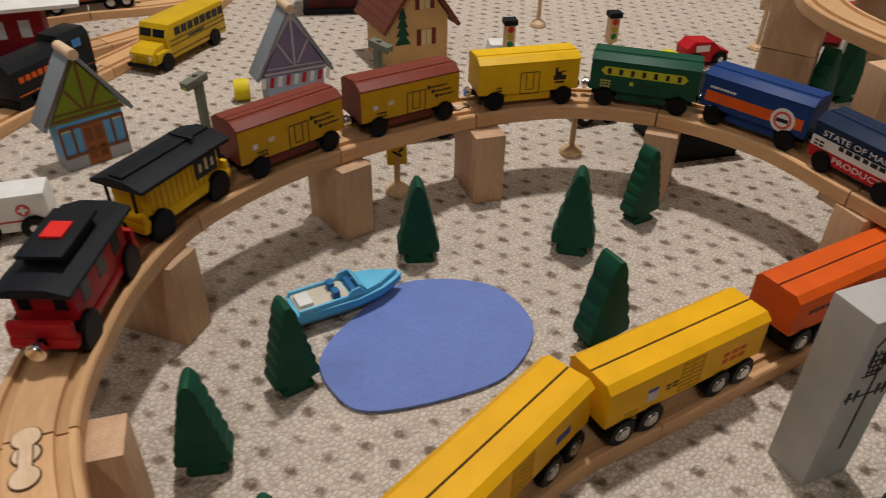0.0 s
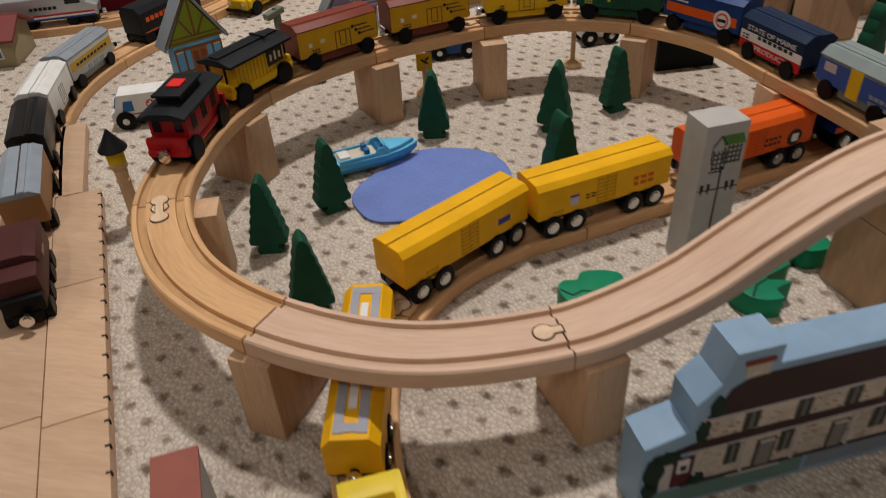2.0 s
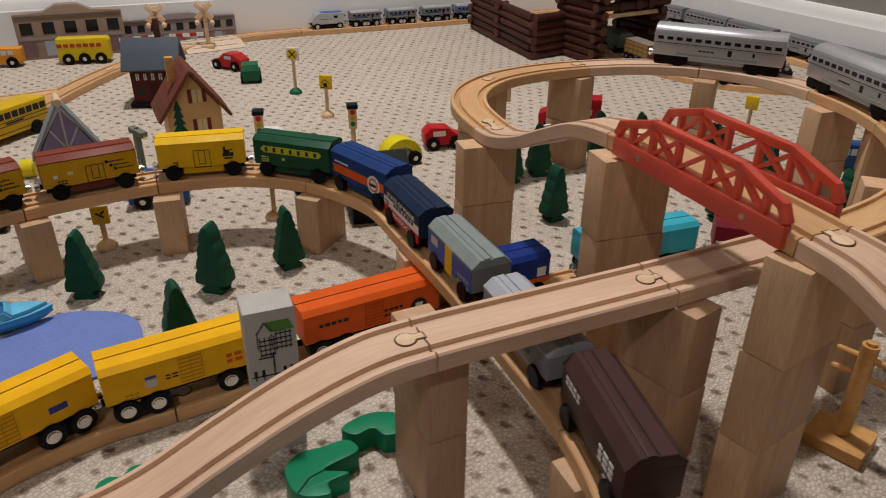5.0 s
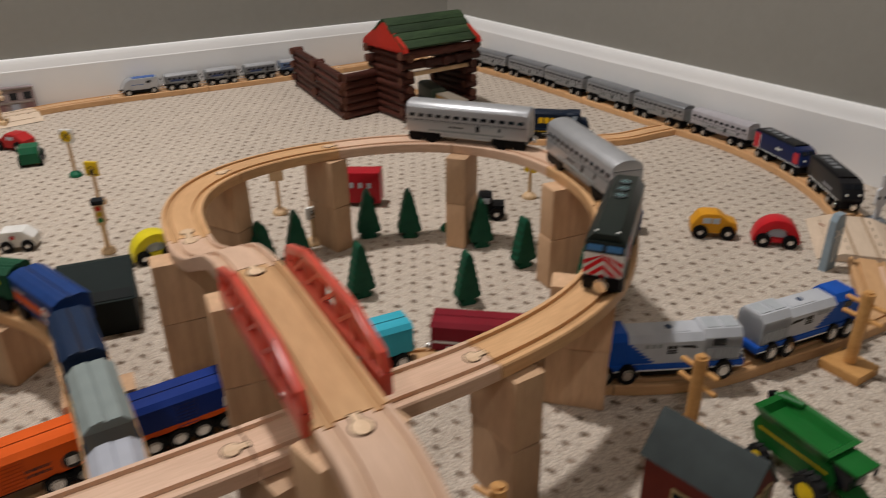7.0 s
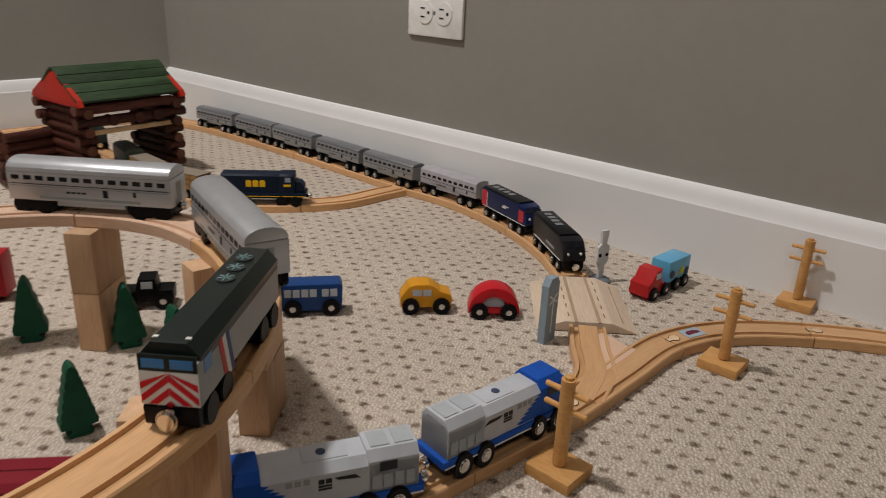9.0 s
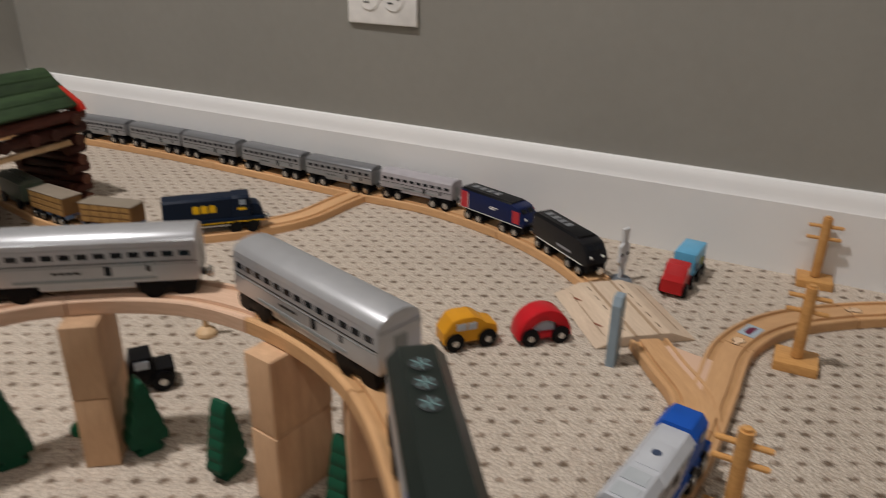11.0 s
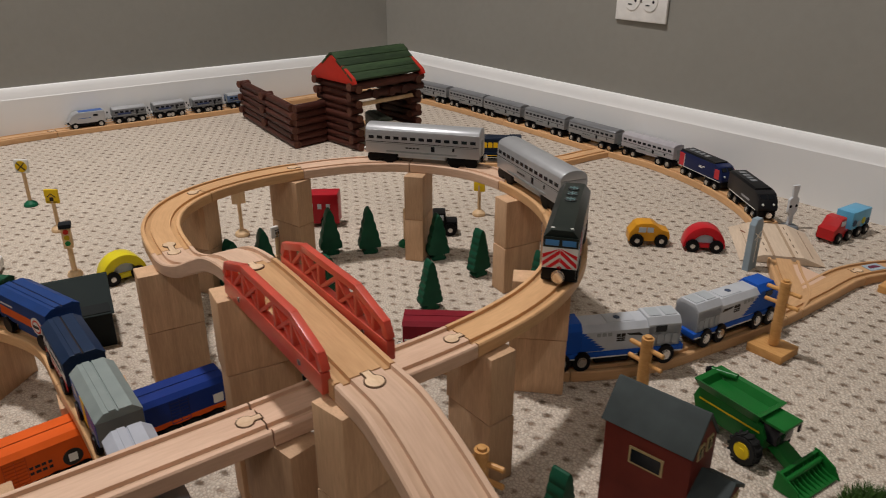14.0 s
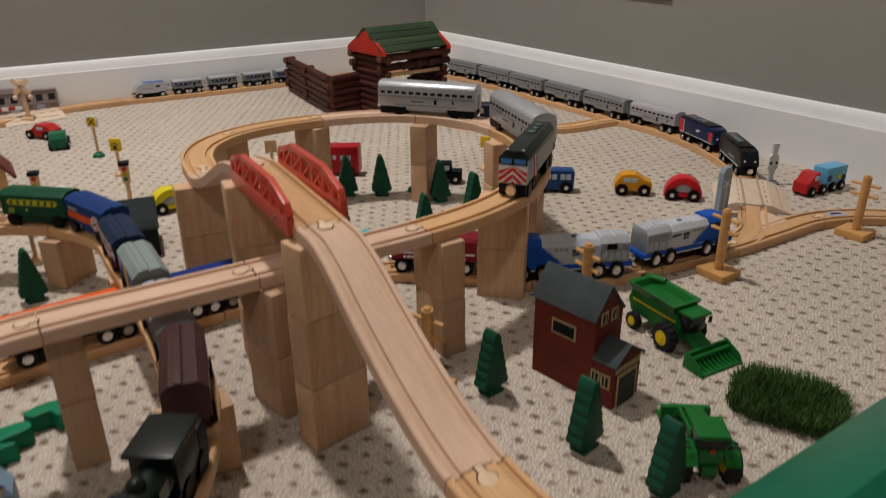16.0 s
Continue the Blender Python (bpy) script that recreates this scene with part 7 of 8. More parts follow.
def combine():
    m = pose(0.903, 0.482, 0, 0, 0, -64) @ Matrix.Diagonal((0.83, 0.86, 0.87, 1))
    h = thing("combine_harvester", "green toy combine harvester with yellow wheels", "toy harvester", m)
    part("body", slab([(-0.050, 0.020), (0.030, 0.016), (0.034, 0.034), (0.028, 0.046), (-0.050, 0.050), (-0.056, 0.036)], -0.0165, 0.0165, "y", 0.0016), FARMGREEN, h)
    bm = bmesh.new()
    lo = [bm.verts.new(p) for p in ((-0.050, -0.0165, 0.049), (0.022, -0.0165, 0.046), (0.022, 0.0165, 0.046), (-0.050, 0.0165, 0.049))]
    hi = [bm.verts.new(p) for p in ((-0.054, -0.0220, 0.060), (0.028, -0.0220, 0.058), (0.028, 0.0220, 0.058), (-0.054, 0.0220, 0.060))]
    inn = [bm.verts.new(p) for p in ((-0.048, -0.0180, 0.0585), (0.022, -0.0180, 0.0565), (0.022, 0.0180, 0.0565), (-0.048, 0.0180, 0.0585))]
    bot = [bm.verts.new(p) for p in ((-0.044, -0.0130, 0.051), (0.016, -0.0130, 0.049), (0.016, 0.0130, 0.049), (-0.044, 0.0130, 0.051))]
    for a, b in ((lo, hi), (hi, inn), (inn, bot)):
        for j in range(4):
            bm.faces.new((a[j], a[(j + 1) % 4], b[(j + 1) % 4], b[j]))
    bm.faces.new(bot)
    part("grain_tank", bm, FARMGREEN, h)
    part("unloading_auger", rod((-0.058, 0.012, 0.0560), (-0.030, 0.019, 0.0580), 0.0038, n=20), FARMGREEN, h)
    part("auger_mouth", rod((-0.062, 0.011, 0.0530), (-0.056, 0.0125, 0.0565), 0.0046, n=20), BLACK, h)
    part("cab", box(0.036, 0, 0.040, 0.019, 0.027, 0.021, 0.0025), WINDOW, h, "dark glass cab")
    part("cab_roof", box(0.038, 0, 0.0520, 0.027, 0.031, 0.0036, 0.0012), FARMGREEN, h)
    for s in (-1, 1):
        part("side_stripe", box(-0.010, s * 0.0167, 0.0375, 0.074, 0.0006, 0.0018), FARMYEL, h, smooth=False)
        part("mirror", box(0.048, s * 0.0175, 0.042, 0.0016, 0.0040, 0.0080), BLACK, h, smooth=False)
        farm_wheel(h, 0.020, s * 0.0235, 0.0170, 0.0130)
        farm_wheel(h, -0.038, s * 0.0205, 0.0115, 0.0085, 12)
    part("feeder", slab([(0.034, 0.022), (0.042, 0.028), (0.066, 0.016), (0.062, 0.007)], -0.010, 0.010, "y", 0.001), FARMGREEN, h)
    part("header_back", slab([(0.060, 0.002), (0.064, 0.002), (0.066, 0.020), (0.062, 0.020)], -0.031, 0.031, "y", 0.0006), FARMGREEN, h)
    part("header_floor", slab([(0.060, 0.001), (0.090, 0.001), (0.090, 0.003), (0.060, 0.0035)], -0.031, 0.031, "y", 0.0004), FARMGREEN, h)
    for j in range(9):
        part("header_tine", slab([(0.062, 0.003), (0.089, 0.003), (0.076, 0.0085), (0.064, 0.016)], -0.0275 + 0.0065 * j, -0.0255 + 0.0065 * j, "y", 0.0003), FARMGREEN, h)
    for s in (-1, 1):
        part("header_end", slab([(0.060, 0.001), (0.092, 0.001), (0.085, 0.012), (0.066, 0.021), (0.061, 0.021)], s * 0.031 - 0.001, s * 0.031 + 0.001, "y", 0.0004), FARMGREEN, h)
    part("reel", rod((0.070, -0.029, 0.0135), (0.070, 0.029, 0.0135), 0.0030, n=20), FARMGREEN, h)


def tractor():
    h = thing("tractor", "green toy tractor with a front loader and yellow wheels", "toy tractor", pose(0.864, 0.284, 0, 0, 0, 84))
    part("hood", box(0.018, 0, 0.0250, 0.034, 0.0135, 0.0140, 0.0022), FARMGREEN, h)
    part("chassis", box(0.004, 0, 0.0150, 0.060, 0.0120, 0.0090, 0.0015), FARMGREEN, h)
    part("cab", box(-0.012, 0, 0.0330, 0.022, 0.0210, 0.0220, 0.0025), WINDOW, h, "dark glass cab")
    part("cab_roof", box(-0.012, 0, 0.0455, 0.027, 0.0250, 0.0042, 0.0014), FARMGREEN, h)
    part("rear_panel", box(-0.0235, 0, 0.0280, 0.0030, 0.0180, 0.0120, 0.001), FARMGREEN, h)
    part("tail_light", box(-0.0252, 0, 0.0340, 0.0010, 0.0032, 0.0032), paint(0.55, 0.03, 0.02), h, smooth=False)
    for s in (-1, 1):
        part("fender", slab([(-0.030, 0.0230), (-0.022, 0.0310), (-0.006, 0.0310), (0.000, 0.0240), (-0.004, 0.0240), (-0.009, 0.0285), (-0.020, 0.0285), (-0.026, 0.0225)], s * 0.0160 - 0.0060, s * 0.0160 + 0.0060, "y", 0.0005), FARMGREEN, h)
        farm_wheel(h, -0.014, s * 0.0185, 0.0160, 0.0110)
        farm_wheel(h, 0.028, s * 0.0150, 0.0105, 0.0075, 12)
        part("loader_arm", slab([(0.000, 0.0290), (0.004, 0.0320), (0.038, 0.0280), (0.052, 0.0120), (0.048, 0.0110), (0.035, 0.0245)], s * 0.0090 - 0.0012, s * 0.0090 + 0.0012, "y", 0.0004), FARMGREEN, h)
    part("bucket", slab([(0.050, 0.004), (0.066, 0.003), (0.067, 0.005), (0.053, 0.0065), (0.052, 0.0170), (0.055, 0.0195), (0.050, 0.0195), (0.048, 0.0120)], -0.021, 0.021, "y", 0.0005), FARMGREEN, h)


combine()
tractor()


def grass_mat():
    """A square of artificial turf: a dark mat with thousands of bent blades."""
    g = thing("turf_mat", "square of green artificial turf lying on carpet", "toy grass", pose(0.972, 0.357, 0, 0, 0, -33))
    part("backing", box(0, 0, 0.0015, 0.080, 0.066, 0.003), paint(0.02, 0.05, 0.015, 0.9), g)
    verts, faces = [], []
    rnd = random.Random(5)
    for _ in range(8600):
        x, y = rnd.uniform(-0.049, 0.049), rnd.uniform(-0.042, 0.042)
        edge = (abs(x) / 0.050) ** 3 + (abs(y) / 0.043) ** 3
        if edge > rnd.uniform(0.75, 1.15):
            continue
        hgt, a, ln = rnd.uniform(0.008, 0.021) * (1.1 - 0.3 * edge), rnd.uniform(0, 6.28), rnd.uniform(0.002, 0.011)
        wx, wy = 0.00042 * math.sin(a), -0.00042 * math.cos(a)
        dx, dy = math.cos(a) * ln, math.sin(a) * ln
        i = len(verts)
        verts += [(x - wx, y - wy, 0.002), (x + wx, y + wy, 0.002), (x + dx * 0.35 + wx, y + dy * 0.35 + wy, hgt * 0.65), (x + dx * 0.35 - wx, y + dy * 0.35 - wy, hgt * 0.65), (x + dx, y + dy, hgt)]
        faces += [(i, i + 1, i + 2, i + 3), (i + 3, i + 2, i + 4)]
    me = bpy.data.meshes.new("turf_pile")
    me.from_pydata(verts, [], faces)
    gm = material("turf_blade", (0.040, 0.095, 0.016), 0.55, vary=0.4, scale=300)
    me.materials.append(gm)
    ob = new("turf_pile", me)
    ob.parent = g
    tagged(ob, "dense green plastic grass blades", kind="stuff")


grass_mat()


def green_roofed_barn():
    h = thing("farm_building", "large toy building with a smooth green roof", "toy building", pose(0.915, 0.140, 0, 0, 0, 31.6) @ Matrix.Diagonal((1, 1, 1.2, 1)))
    g = paint(0.010, 0.13, 0.07, 0.35)
    part("wall", box(0, 0, 0.0375, 0.180, 0.085, 0.075, 0.001), paint(0.22, 0.13, 0.06, 0.6), h)
    half, rise = 0.056, 0.034
    ang, ln = math.degrees(math.atan2(rise, half)), math.hypot(half, rise)
    for s in (-1, 1):
        part("roof", box(0, s * half / 2, 0.109 - rise / 2, 0.200, ln + 0.003, 0.005, 0.001, turn=pose(0, 0, 0, -s * ang, 0, 0)), g, h, "smooth green roof slab")


green_roofed_barn()


# ---- road vehicles ----
def toy_wheels(parent, xs, half, r=0.0096, w=0.0054, hub=None):
    for x in xs:
        for s in (-1, 1):
            t = part("wheel", rod((x, s * half - w / 2, r), (x, s * half + w / 2, r), r, n=24, bevel=0.0009), TYRE, parent)
            part("hub", rod((x, s * (half + w / 2 - 0.001), r), (x, s * (half + w / 2 + 0.0006), r), r * 0.36, n=20, bevel=0.0005), hub or STEEL, t)


def block_car(name, label, x, y, turn, outline, colour, half=0.0125, wheels=(-0.017, 0.017), windows=(), r=0.0098, category="toy car", extra=()):
    c = thing(name, label, category, pose(x, y, 0, 0, 0, turn), "toy vehicles")
    part("body", slab(outline, -half, half, "y", 0.0014), colour, c)
    for s in (-1, 1):
        for wx, wz, ww, wh, q in windows:
            part("window", box(wx, s * (half + 0.0002), wz, ww, 0.0008, wh), q, c, smooth=False)
        for wx, wz, ww, wh, q in extra:
            part("marking", box(wx, s * (half + 0.0003), wz, ww, 0.0008, wh), q, c, smooth=False)
    toy_wheels(c, wheels, half + 0.0008, r)
    return c


PANE = paint(0.50, 0.56, 0.62, 0.25)
block_car("toy_bus", "blue wooden toy bus with pale windows", 0.868, 0.955, -7, [(-0.034, 0.006), (0.033, 0.006), (0.034, 0.034), (0.031, 0.0375), (-0.033, 0.0375), (-0.034, 0.034)], paint(0.012, 0.055, 0.20, 0.3), windows=[(-0.026 + 0.0092 * j + (0.004 if j > 3 else 0), 0.0275, 0.0075, 0.0090, PANE) for j in range(6)], wheels=(-0.021, 0.021), category="toy bus")
block_car("toy_car", "orange-yellow wooden toy car with drawn windows", 0.994, 0.932, -11, [(-0.029, 0.008), (0.028, 0.008), (0.030, 0.016), (0.028, 0.023), (0.016, 0.027), (0.009, 0.033), (0.003, 0.0355), (-0.013, 0.0355), (-0.020, 0.033), (-0.025, 0.026), (-0.029, 0.020)], paint(0.66, 0.30, 0.020, 0.35), windows=[(-0.0105, 0.0260, 0.0105, 0.0075, PANE), (0.001, 0.0260, 0.0090, 0.0075, PANE)], wheels=(-0.0175, 0.0175))


def arch_car(label, x, y, turn, colour):
    out = [(0.029 * math.cos(math.pi * i / 16), 0.008 + 0.030 * math.sin(math.pi * i / 16)) for i in range(17)]
    inn = [(-0.0155 * math.cos(math.pi * i / 12), 0.012 + 0.0145 * math.sin(math.pi * i / 12)) for i in range(13)]
    c = thing("toy_car", label, "toy car", pose(x, y, 0, 0, 0, turn), "toy vehicles")
    bm = bmesh.new()
    part("body", slab(out + [(-0.029, 0.006)] + inn + [(0.029, 0.006)], -0.0125, 0.0125, "y", 0.0012), colour, c)
    part("chassis", box(0, 0, 0.0095, 0.052, 0.024, 0.006, 0.0008), colour, c)
    for s in (-1, 1):
        part("seat_panel", box(0, s * 0.006, 0.0185, 0.024, 0.001, 0.013), PANE, c, smooth=False)
    toy_wheels(c, (-0.0165, 0.0165), 0.0135)


arch_car("red wooden toy car shaped like an arch", 1.066, 0.902, -16, paint(0.55, 0.014, 0.022, 0.28))
arch_car("lemon yellow wooden toy car shaped like an arch", 0.261, 0.902, 34, paint(0.72, 0.60, 0.02, 0.28))
block_car("toy_car", "red wooden toy car with a sloped roof and white windows", 0.313, 0.974, 20, [(-0.028, 0.007), (0.028, 0.007), (0.029, 0.018), (0.017, 0.022), (0.006, 0.031), (-0.020, 0.033), (-0.029, 0.024)], paint(0.50, 0.016, 0.022, 0.35), windows=[(-0.008, 0.0240, 0.018, 0.0075, WHITEP)], wheels=(-0.0170, 0.0170))


def truck_with_trailer():
    c = thing("toy_truck", "red wooden truck cab with a pale blue picture trailer", "toy truck", pose(1.298, 0.922, 0, 0, 0, 206), "toy vehicles")
    red, blue = paint(0.45, 0.018, 0.020, 0.3), paint(0.12, 0.40, 0.62, 0.3)
    part("cab", slab([(0.006, 0.006), (0.048, 0.006), (0.049, 0.022), (0.040, 0.026), (0.032, 0.037), (0.020, 0.038), (0.019, 0.018), (0.006, 0.016)], -0.013, 0.013, "y", 0.0016), red, c)
    part("trailer", box(-0.022, 0, 0.0275, 0.050, 0.026, 0.027, 0.0012), blue, c, "pale blue trailer box")
    for s in (-1, 1):
        part("window", box(0.028, s * 0.0132, 0.030, 0.010, 0.0008, 0.0075), PANE, c, smooth=False)
        for j, q in enumerate((paint(0.02, 0.05, 0.10), paint(0.50, 0.50, 0.05), paint(0.30, 0.40, 0.45), paint(0.03, 0.06, 0.12))):
            part("picture", rod((-0.040 + 0.012 * j, s * 0.013, 0.021 + 0.003 * (j % 2)), (-0.040 + 0.012 * j, s * 0.0136, 0.021 + 0.003 * (j % 2)), 0.0052, n=16), q, c, smooth=False)
    toy_wheels(c, (0.036, 0.010, -0.016, -0.036), 0.0135, 0.0085)


truck_with_trailer()


def school_bus():
    c = thing("school_bus", "yellow toy school bus with black stripes and windows", "toy bus", pose(-0.322, 0.922, 0, 0, 0, 255), "toy vehicles")
    y = paint(0.66, 0.42, 0.012, 0.3)
    part("body", slab([(-0.070, 0.010), (0.042, 0.010), (0.044, 0.036), (0.038, 0.050), (-0.068, 0.050), (-0.070, 0.046)], -0.0200, 0.0200, "y", 0.0025), y, c)
    part("hood", slab([(0.040, 0.010), (0.068, 0.010), (0.068, 0.024), (0.060, 0.029), (0.040, 0.031)], -0.0165, 0.0165, "y", 0.0022), y, c)
    part("grille", box(0.0684, 0, 0.0175, 0.0010, 0.0150, 0.0090), paint(0.42, 0.26, 0.01), c, smooth=False)
    part("bumper", box(0.0700, 0, 0.0100, 0.0030, 0.0380, 0.0042, 0.0008), BLACK, c)
    for s in (-1, 1):
        part("windscreen", box(0.0418, s * 0.0090, 0.0400, 0.0020, 0.0160, 0.0090, turn=pose(0, 0, 0, 0, -20, 0)), WINDOW, c, smooth=False)
        part("headlight", rod((0.067, s * 0.0125, 0.0190), (0.0692, s * 0.0125, 0.0190), 0.0028, n=16), paint(0.6, 0.5, 0.3), c)
        part("fender", box(0.050, s * 0.0165, 0.0180, 0.026, 0.0080, 0.0120, 0.0030), y, c)
        for j in range(8):
            part("window", box(-0.062 + 0.0122 * j, s * 0.0201, 0.0395, 0.0098, 0.0008, 0.0090), WINDOW, c, smooth=False)
        for z in (0.0310, 0.0255, 0.0160):
            part("stripe", box(-0.015, s * 0.0201, z, 0.108, 0.0006, 0.0010), BLACKINK, c, smooth=False)
        part("name_bar", box(-0.010, s * 0.0202, 0.0283, 0.030, 0.0006, 0.0022), BLACKINK, c, smooth=False)
    toy_wheels(c, (-0.044, 0.049), 0.0185, 0.0105, 0.0070, BLACK)


school_bus()


def ambulance():
    c = thing("ambulance", "white wooden toy ambulance with a red cross", "toy van", pose(-0.300, 0.532, 0, 0, 0, 203), "toy vehicles")
    part("body", slab([(-0.030, 0.007), (0.030, 0.007), (0.031, 0.018), (0.026, 0.021), (0.020, 0.038), (-0.029, 0.038), (-0.030, 0.034)], -0.0135, 0.0135, "y", 0.0016), WHITEP, c)
    for s in (-1, 1):
        part("cross_disc", rod((-0.012, s * 0.0135, 0.0255), (-0.012, s * 0.0140, 0.0255), 0.0050, n=20), paint(0.55, 0.08, 0.08), c, smooth=False)
        part("cross", box(-0.012, s * 0.0142, 0.0255, 0.0066, 0.0005, 0.0020), WHITEP, c, smooth=False)
        part("cross", box(-0.012, s * 0.0143, 0.0255, 0.0020, 0.0005, 0.0066), WHITEP, c, smooth=False)
        part("window", slab([(0.006, 0.020), (0.018, 0.020), (0.015, 0.031), (0.006, 0.031)], s * 0.0135, s * 0.0140, "y"), paint(0.04, 0.15, 0.36), c, smooth=False)
        part("stripe", box(-0.004, s * 0.0138, 0.0165, 0.044, 0.0005, 0.0012), paint(0.5, 0.06, 0.06), c, smooth=False)
    part("windscreen", box(0.0240, 0, 0.0290, 0.0010, 0.0220, 0.0120, turn=pose(0, 0, 0, 0, -19, 0)), paint(0.08, 0.25, 0.55), c, smooth=False)
    toy_wheels(c, (-0.017, 0.017), 0.0142, 0.0100)


ambulance()
VAN = [(-0.034, 0.006), (0.034, 0.006), (0.035, 0.020), (0.026, 0.024), (0.020, 0.040), (-0.033, 0.042), (-0.034, 0.038)]
block_car("fire_truck", "red wooden toy fire truck with round side portholes", 0.500, 1.072, 172, [(-0.046, 0.006), (0.046, 0.006), (0.047, 0.026), (0.038, 0.030), (0.022, 0.030), (0.020, 0.052), (-0.045, 0.054), (-0.046, 0.050)], paint(0.40, 0.012, 0.022, 0.3), windows=[(-0.030 + 0.013 * j, 0.034, 0.006, 0.008, PANE) for j in range(4)], half=0.015, wheels=(-0.028, 0.028), category="toy truck", r=0.0100)
block_car("toy_truck", "black toy pickup truck behind a wooden block", 0.692, 1.010, 175, [(-0.030, 0.008), (0.030, 0.008), (0.030, 0.020), (0.010, 0.022), (0.006, 0.036), (-0.012, 0.036), (-0.014, 0.022), (-0.030, 0.022)], BLACK, windows=[(-0.003, 0.029, 0.012, 0.008, PANE)], wheels=(-0.019, 0.019), r=0.0100, category="toy truck")
block_car("toy_truck", "blue wooden toy truck behind raised track", -0.004, 0.740, 20, VAN, paint(0.020, 0.075, 0.26, 0.3), wheels=(-0.018, 0.018), r=0.0095, category="toy truck", windows=[(0.008, 0.030, 0.012, 0.009, PANE)])
block_car("toy_jeep", "white wooden toy jeep behind raised track", 0.166, 0.797, 25, [(-0.022, 0.009), (0.022, 0.009), (0.022, 0.020), (0.006, 0.022), (0.002, 0.032), (-0.021, 0.032)], WHITEP, wheels=(-0.014, 0.014), r=0.0100)
block_car("toy_van", "dark wooden toy van behind raised track", -0.166, 0.645, 35, [(-0.030, 0.010), (0.030, 0.010), (0.030, 0.024), (-0.030, 0.026)], CHARCOAL, wheels=(-0.016, 0.016), r=0.0100, category="toy van")
block_car("toy_car", "small white toy car beside a traffic light", 0.072, 0.942, 10, [(-0.022, 0.006), (0.022, 0.006), (0.022, 0.018), (0.010, 0.028), (-0.018, 0.028)], WHITEP, wheels=(-0.013, 0.013), r=0.0080, extra=[(-0.004, 0.020, 0.005, 0.005, REDP)])
block_car("toy_car", "red wooden toy sports car", -0.140, 1.362, 160, [(-0.036, 0.006), (0.034, 0.006), (0.036, 0.016), (0.016, 0.022), (0.004, 0.032), (-0.018, 0.032), (-0.036, 0.022)], paint(0.45, 0.025, 0.025, 0.35), wheels=(-0.022, 0.022), half=0.014, windows=[(-0.006, 0.0245, 0.016, 0.006, PANE)])
block_car("toy_car", "green wooden toy car with a rounded cab", -0.073, 1.283, 110, [(-0.026, 0.006), (0.026, 0.006), (0.028, 0.018), (0.014, 0.022), (0.008, 0.034), (-0.022, 0.034), (-0.027, 0.024)], paint(0.015, 0.12, 0.055, 0.35), wheels=(-0.016, 0.016), half=0.015, windows=[(-0.007, 0.0265, 0.016, 0.006, PANE)])
block_car("toy_bus", "yellow three-axle toy bus with red lettering bars", -0.440, 1.372, 19, [(-0.048, 0.008), (0.048, 0.008), (0.049, 0.045), (0.045, 0.050), (-0.047, 0.050)], paint(0.66, 0.48, 0.02, 0.35), wheels=(-0.030, 0.0, 0.030), half=0.015, r=0.0110, category="toy bus", windows=[(-0.006 + 0.012 * j, 0.0370, 0.009, 0.007, paint(0.4, 0.06, 0.04)) for j in range(-3, 4)])
block_car("toy_bus", "orange wooden toy bus with pale windows", -0.585, 1.318, 20, [(-0.042, 0.008), (0.042, 0.008), (0.043, 0.036), (-0.041, 0.038)], paint(0.66, 0.27, 0.03, 0.35), wheels=(-0.024, 0.024), half=0.014, r=0.0105, category="toy bus", windows=[(-0.024 + 0.012 * j, 0.0285, 0.009, 0.008, PANE) for j in range(5)])


# ---- crossing, switch and platform ----
def crossing_plate(x, y, turn, label):
    c = thing("level_crossing", label, "toy crossing", pose(x, y, 0, 0, 0, turn), "crossings")
    part("deck", slab([(-0.056, 0.001), (0.056, 0.001), (0.026, 0.0125), (-0.026, 0.0125)], -0.064, 0.064, "x", 0.0006), wood("plywood_plate", (0.66, 0.53, 0.40), (0.58, 0.45, 0.33), "Object", (9, 70, 70), 0.6, 0.05), c)
    for s in (-1, 1):
        part("rail_slot", box(0, s * 0.0128, 0.0126, 0.129, 0.0036, 0.0006), paint(0.42, 0.30, 0.20, 0.6), c, smooth=False)
        for j in range(5):
            part("plank_line", box(-0.046 + 0.023 * j, s * 0.0200, 0.0127, 0.0100, 0.0010, 0.0005), paint(0.13, 0.08, 0.05, 0.6), c, smooth=False)
        part("ramp_stripe", box(0.0, s * 0.041, 0.0073, 0.100, 0.0008, 0.0006, turn=pose(0, 0, 0, -s * 21, 0, 0)), paint(0.36, 0.25, 0.17), c, smooth=False)
    for k in (-0.030, 0.030):
        part("letter_bar", box(k, 0.0385, 0.0082, 0.014, 0.0018, 0.0006, turn=pose(0, 0, 0, -21, 0, 30)), paint(0.30, 0.12, 0.08), c, smooth=False)


crossing_plate(1.174, 0.896, 70, "pale plywood level crossing plate with sloped ramps")
crossing_plate(-0.255, 1.545, 40, "wooden level crossing plate with striped barriers")


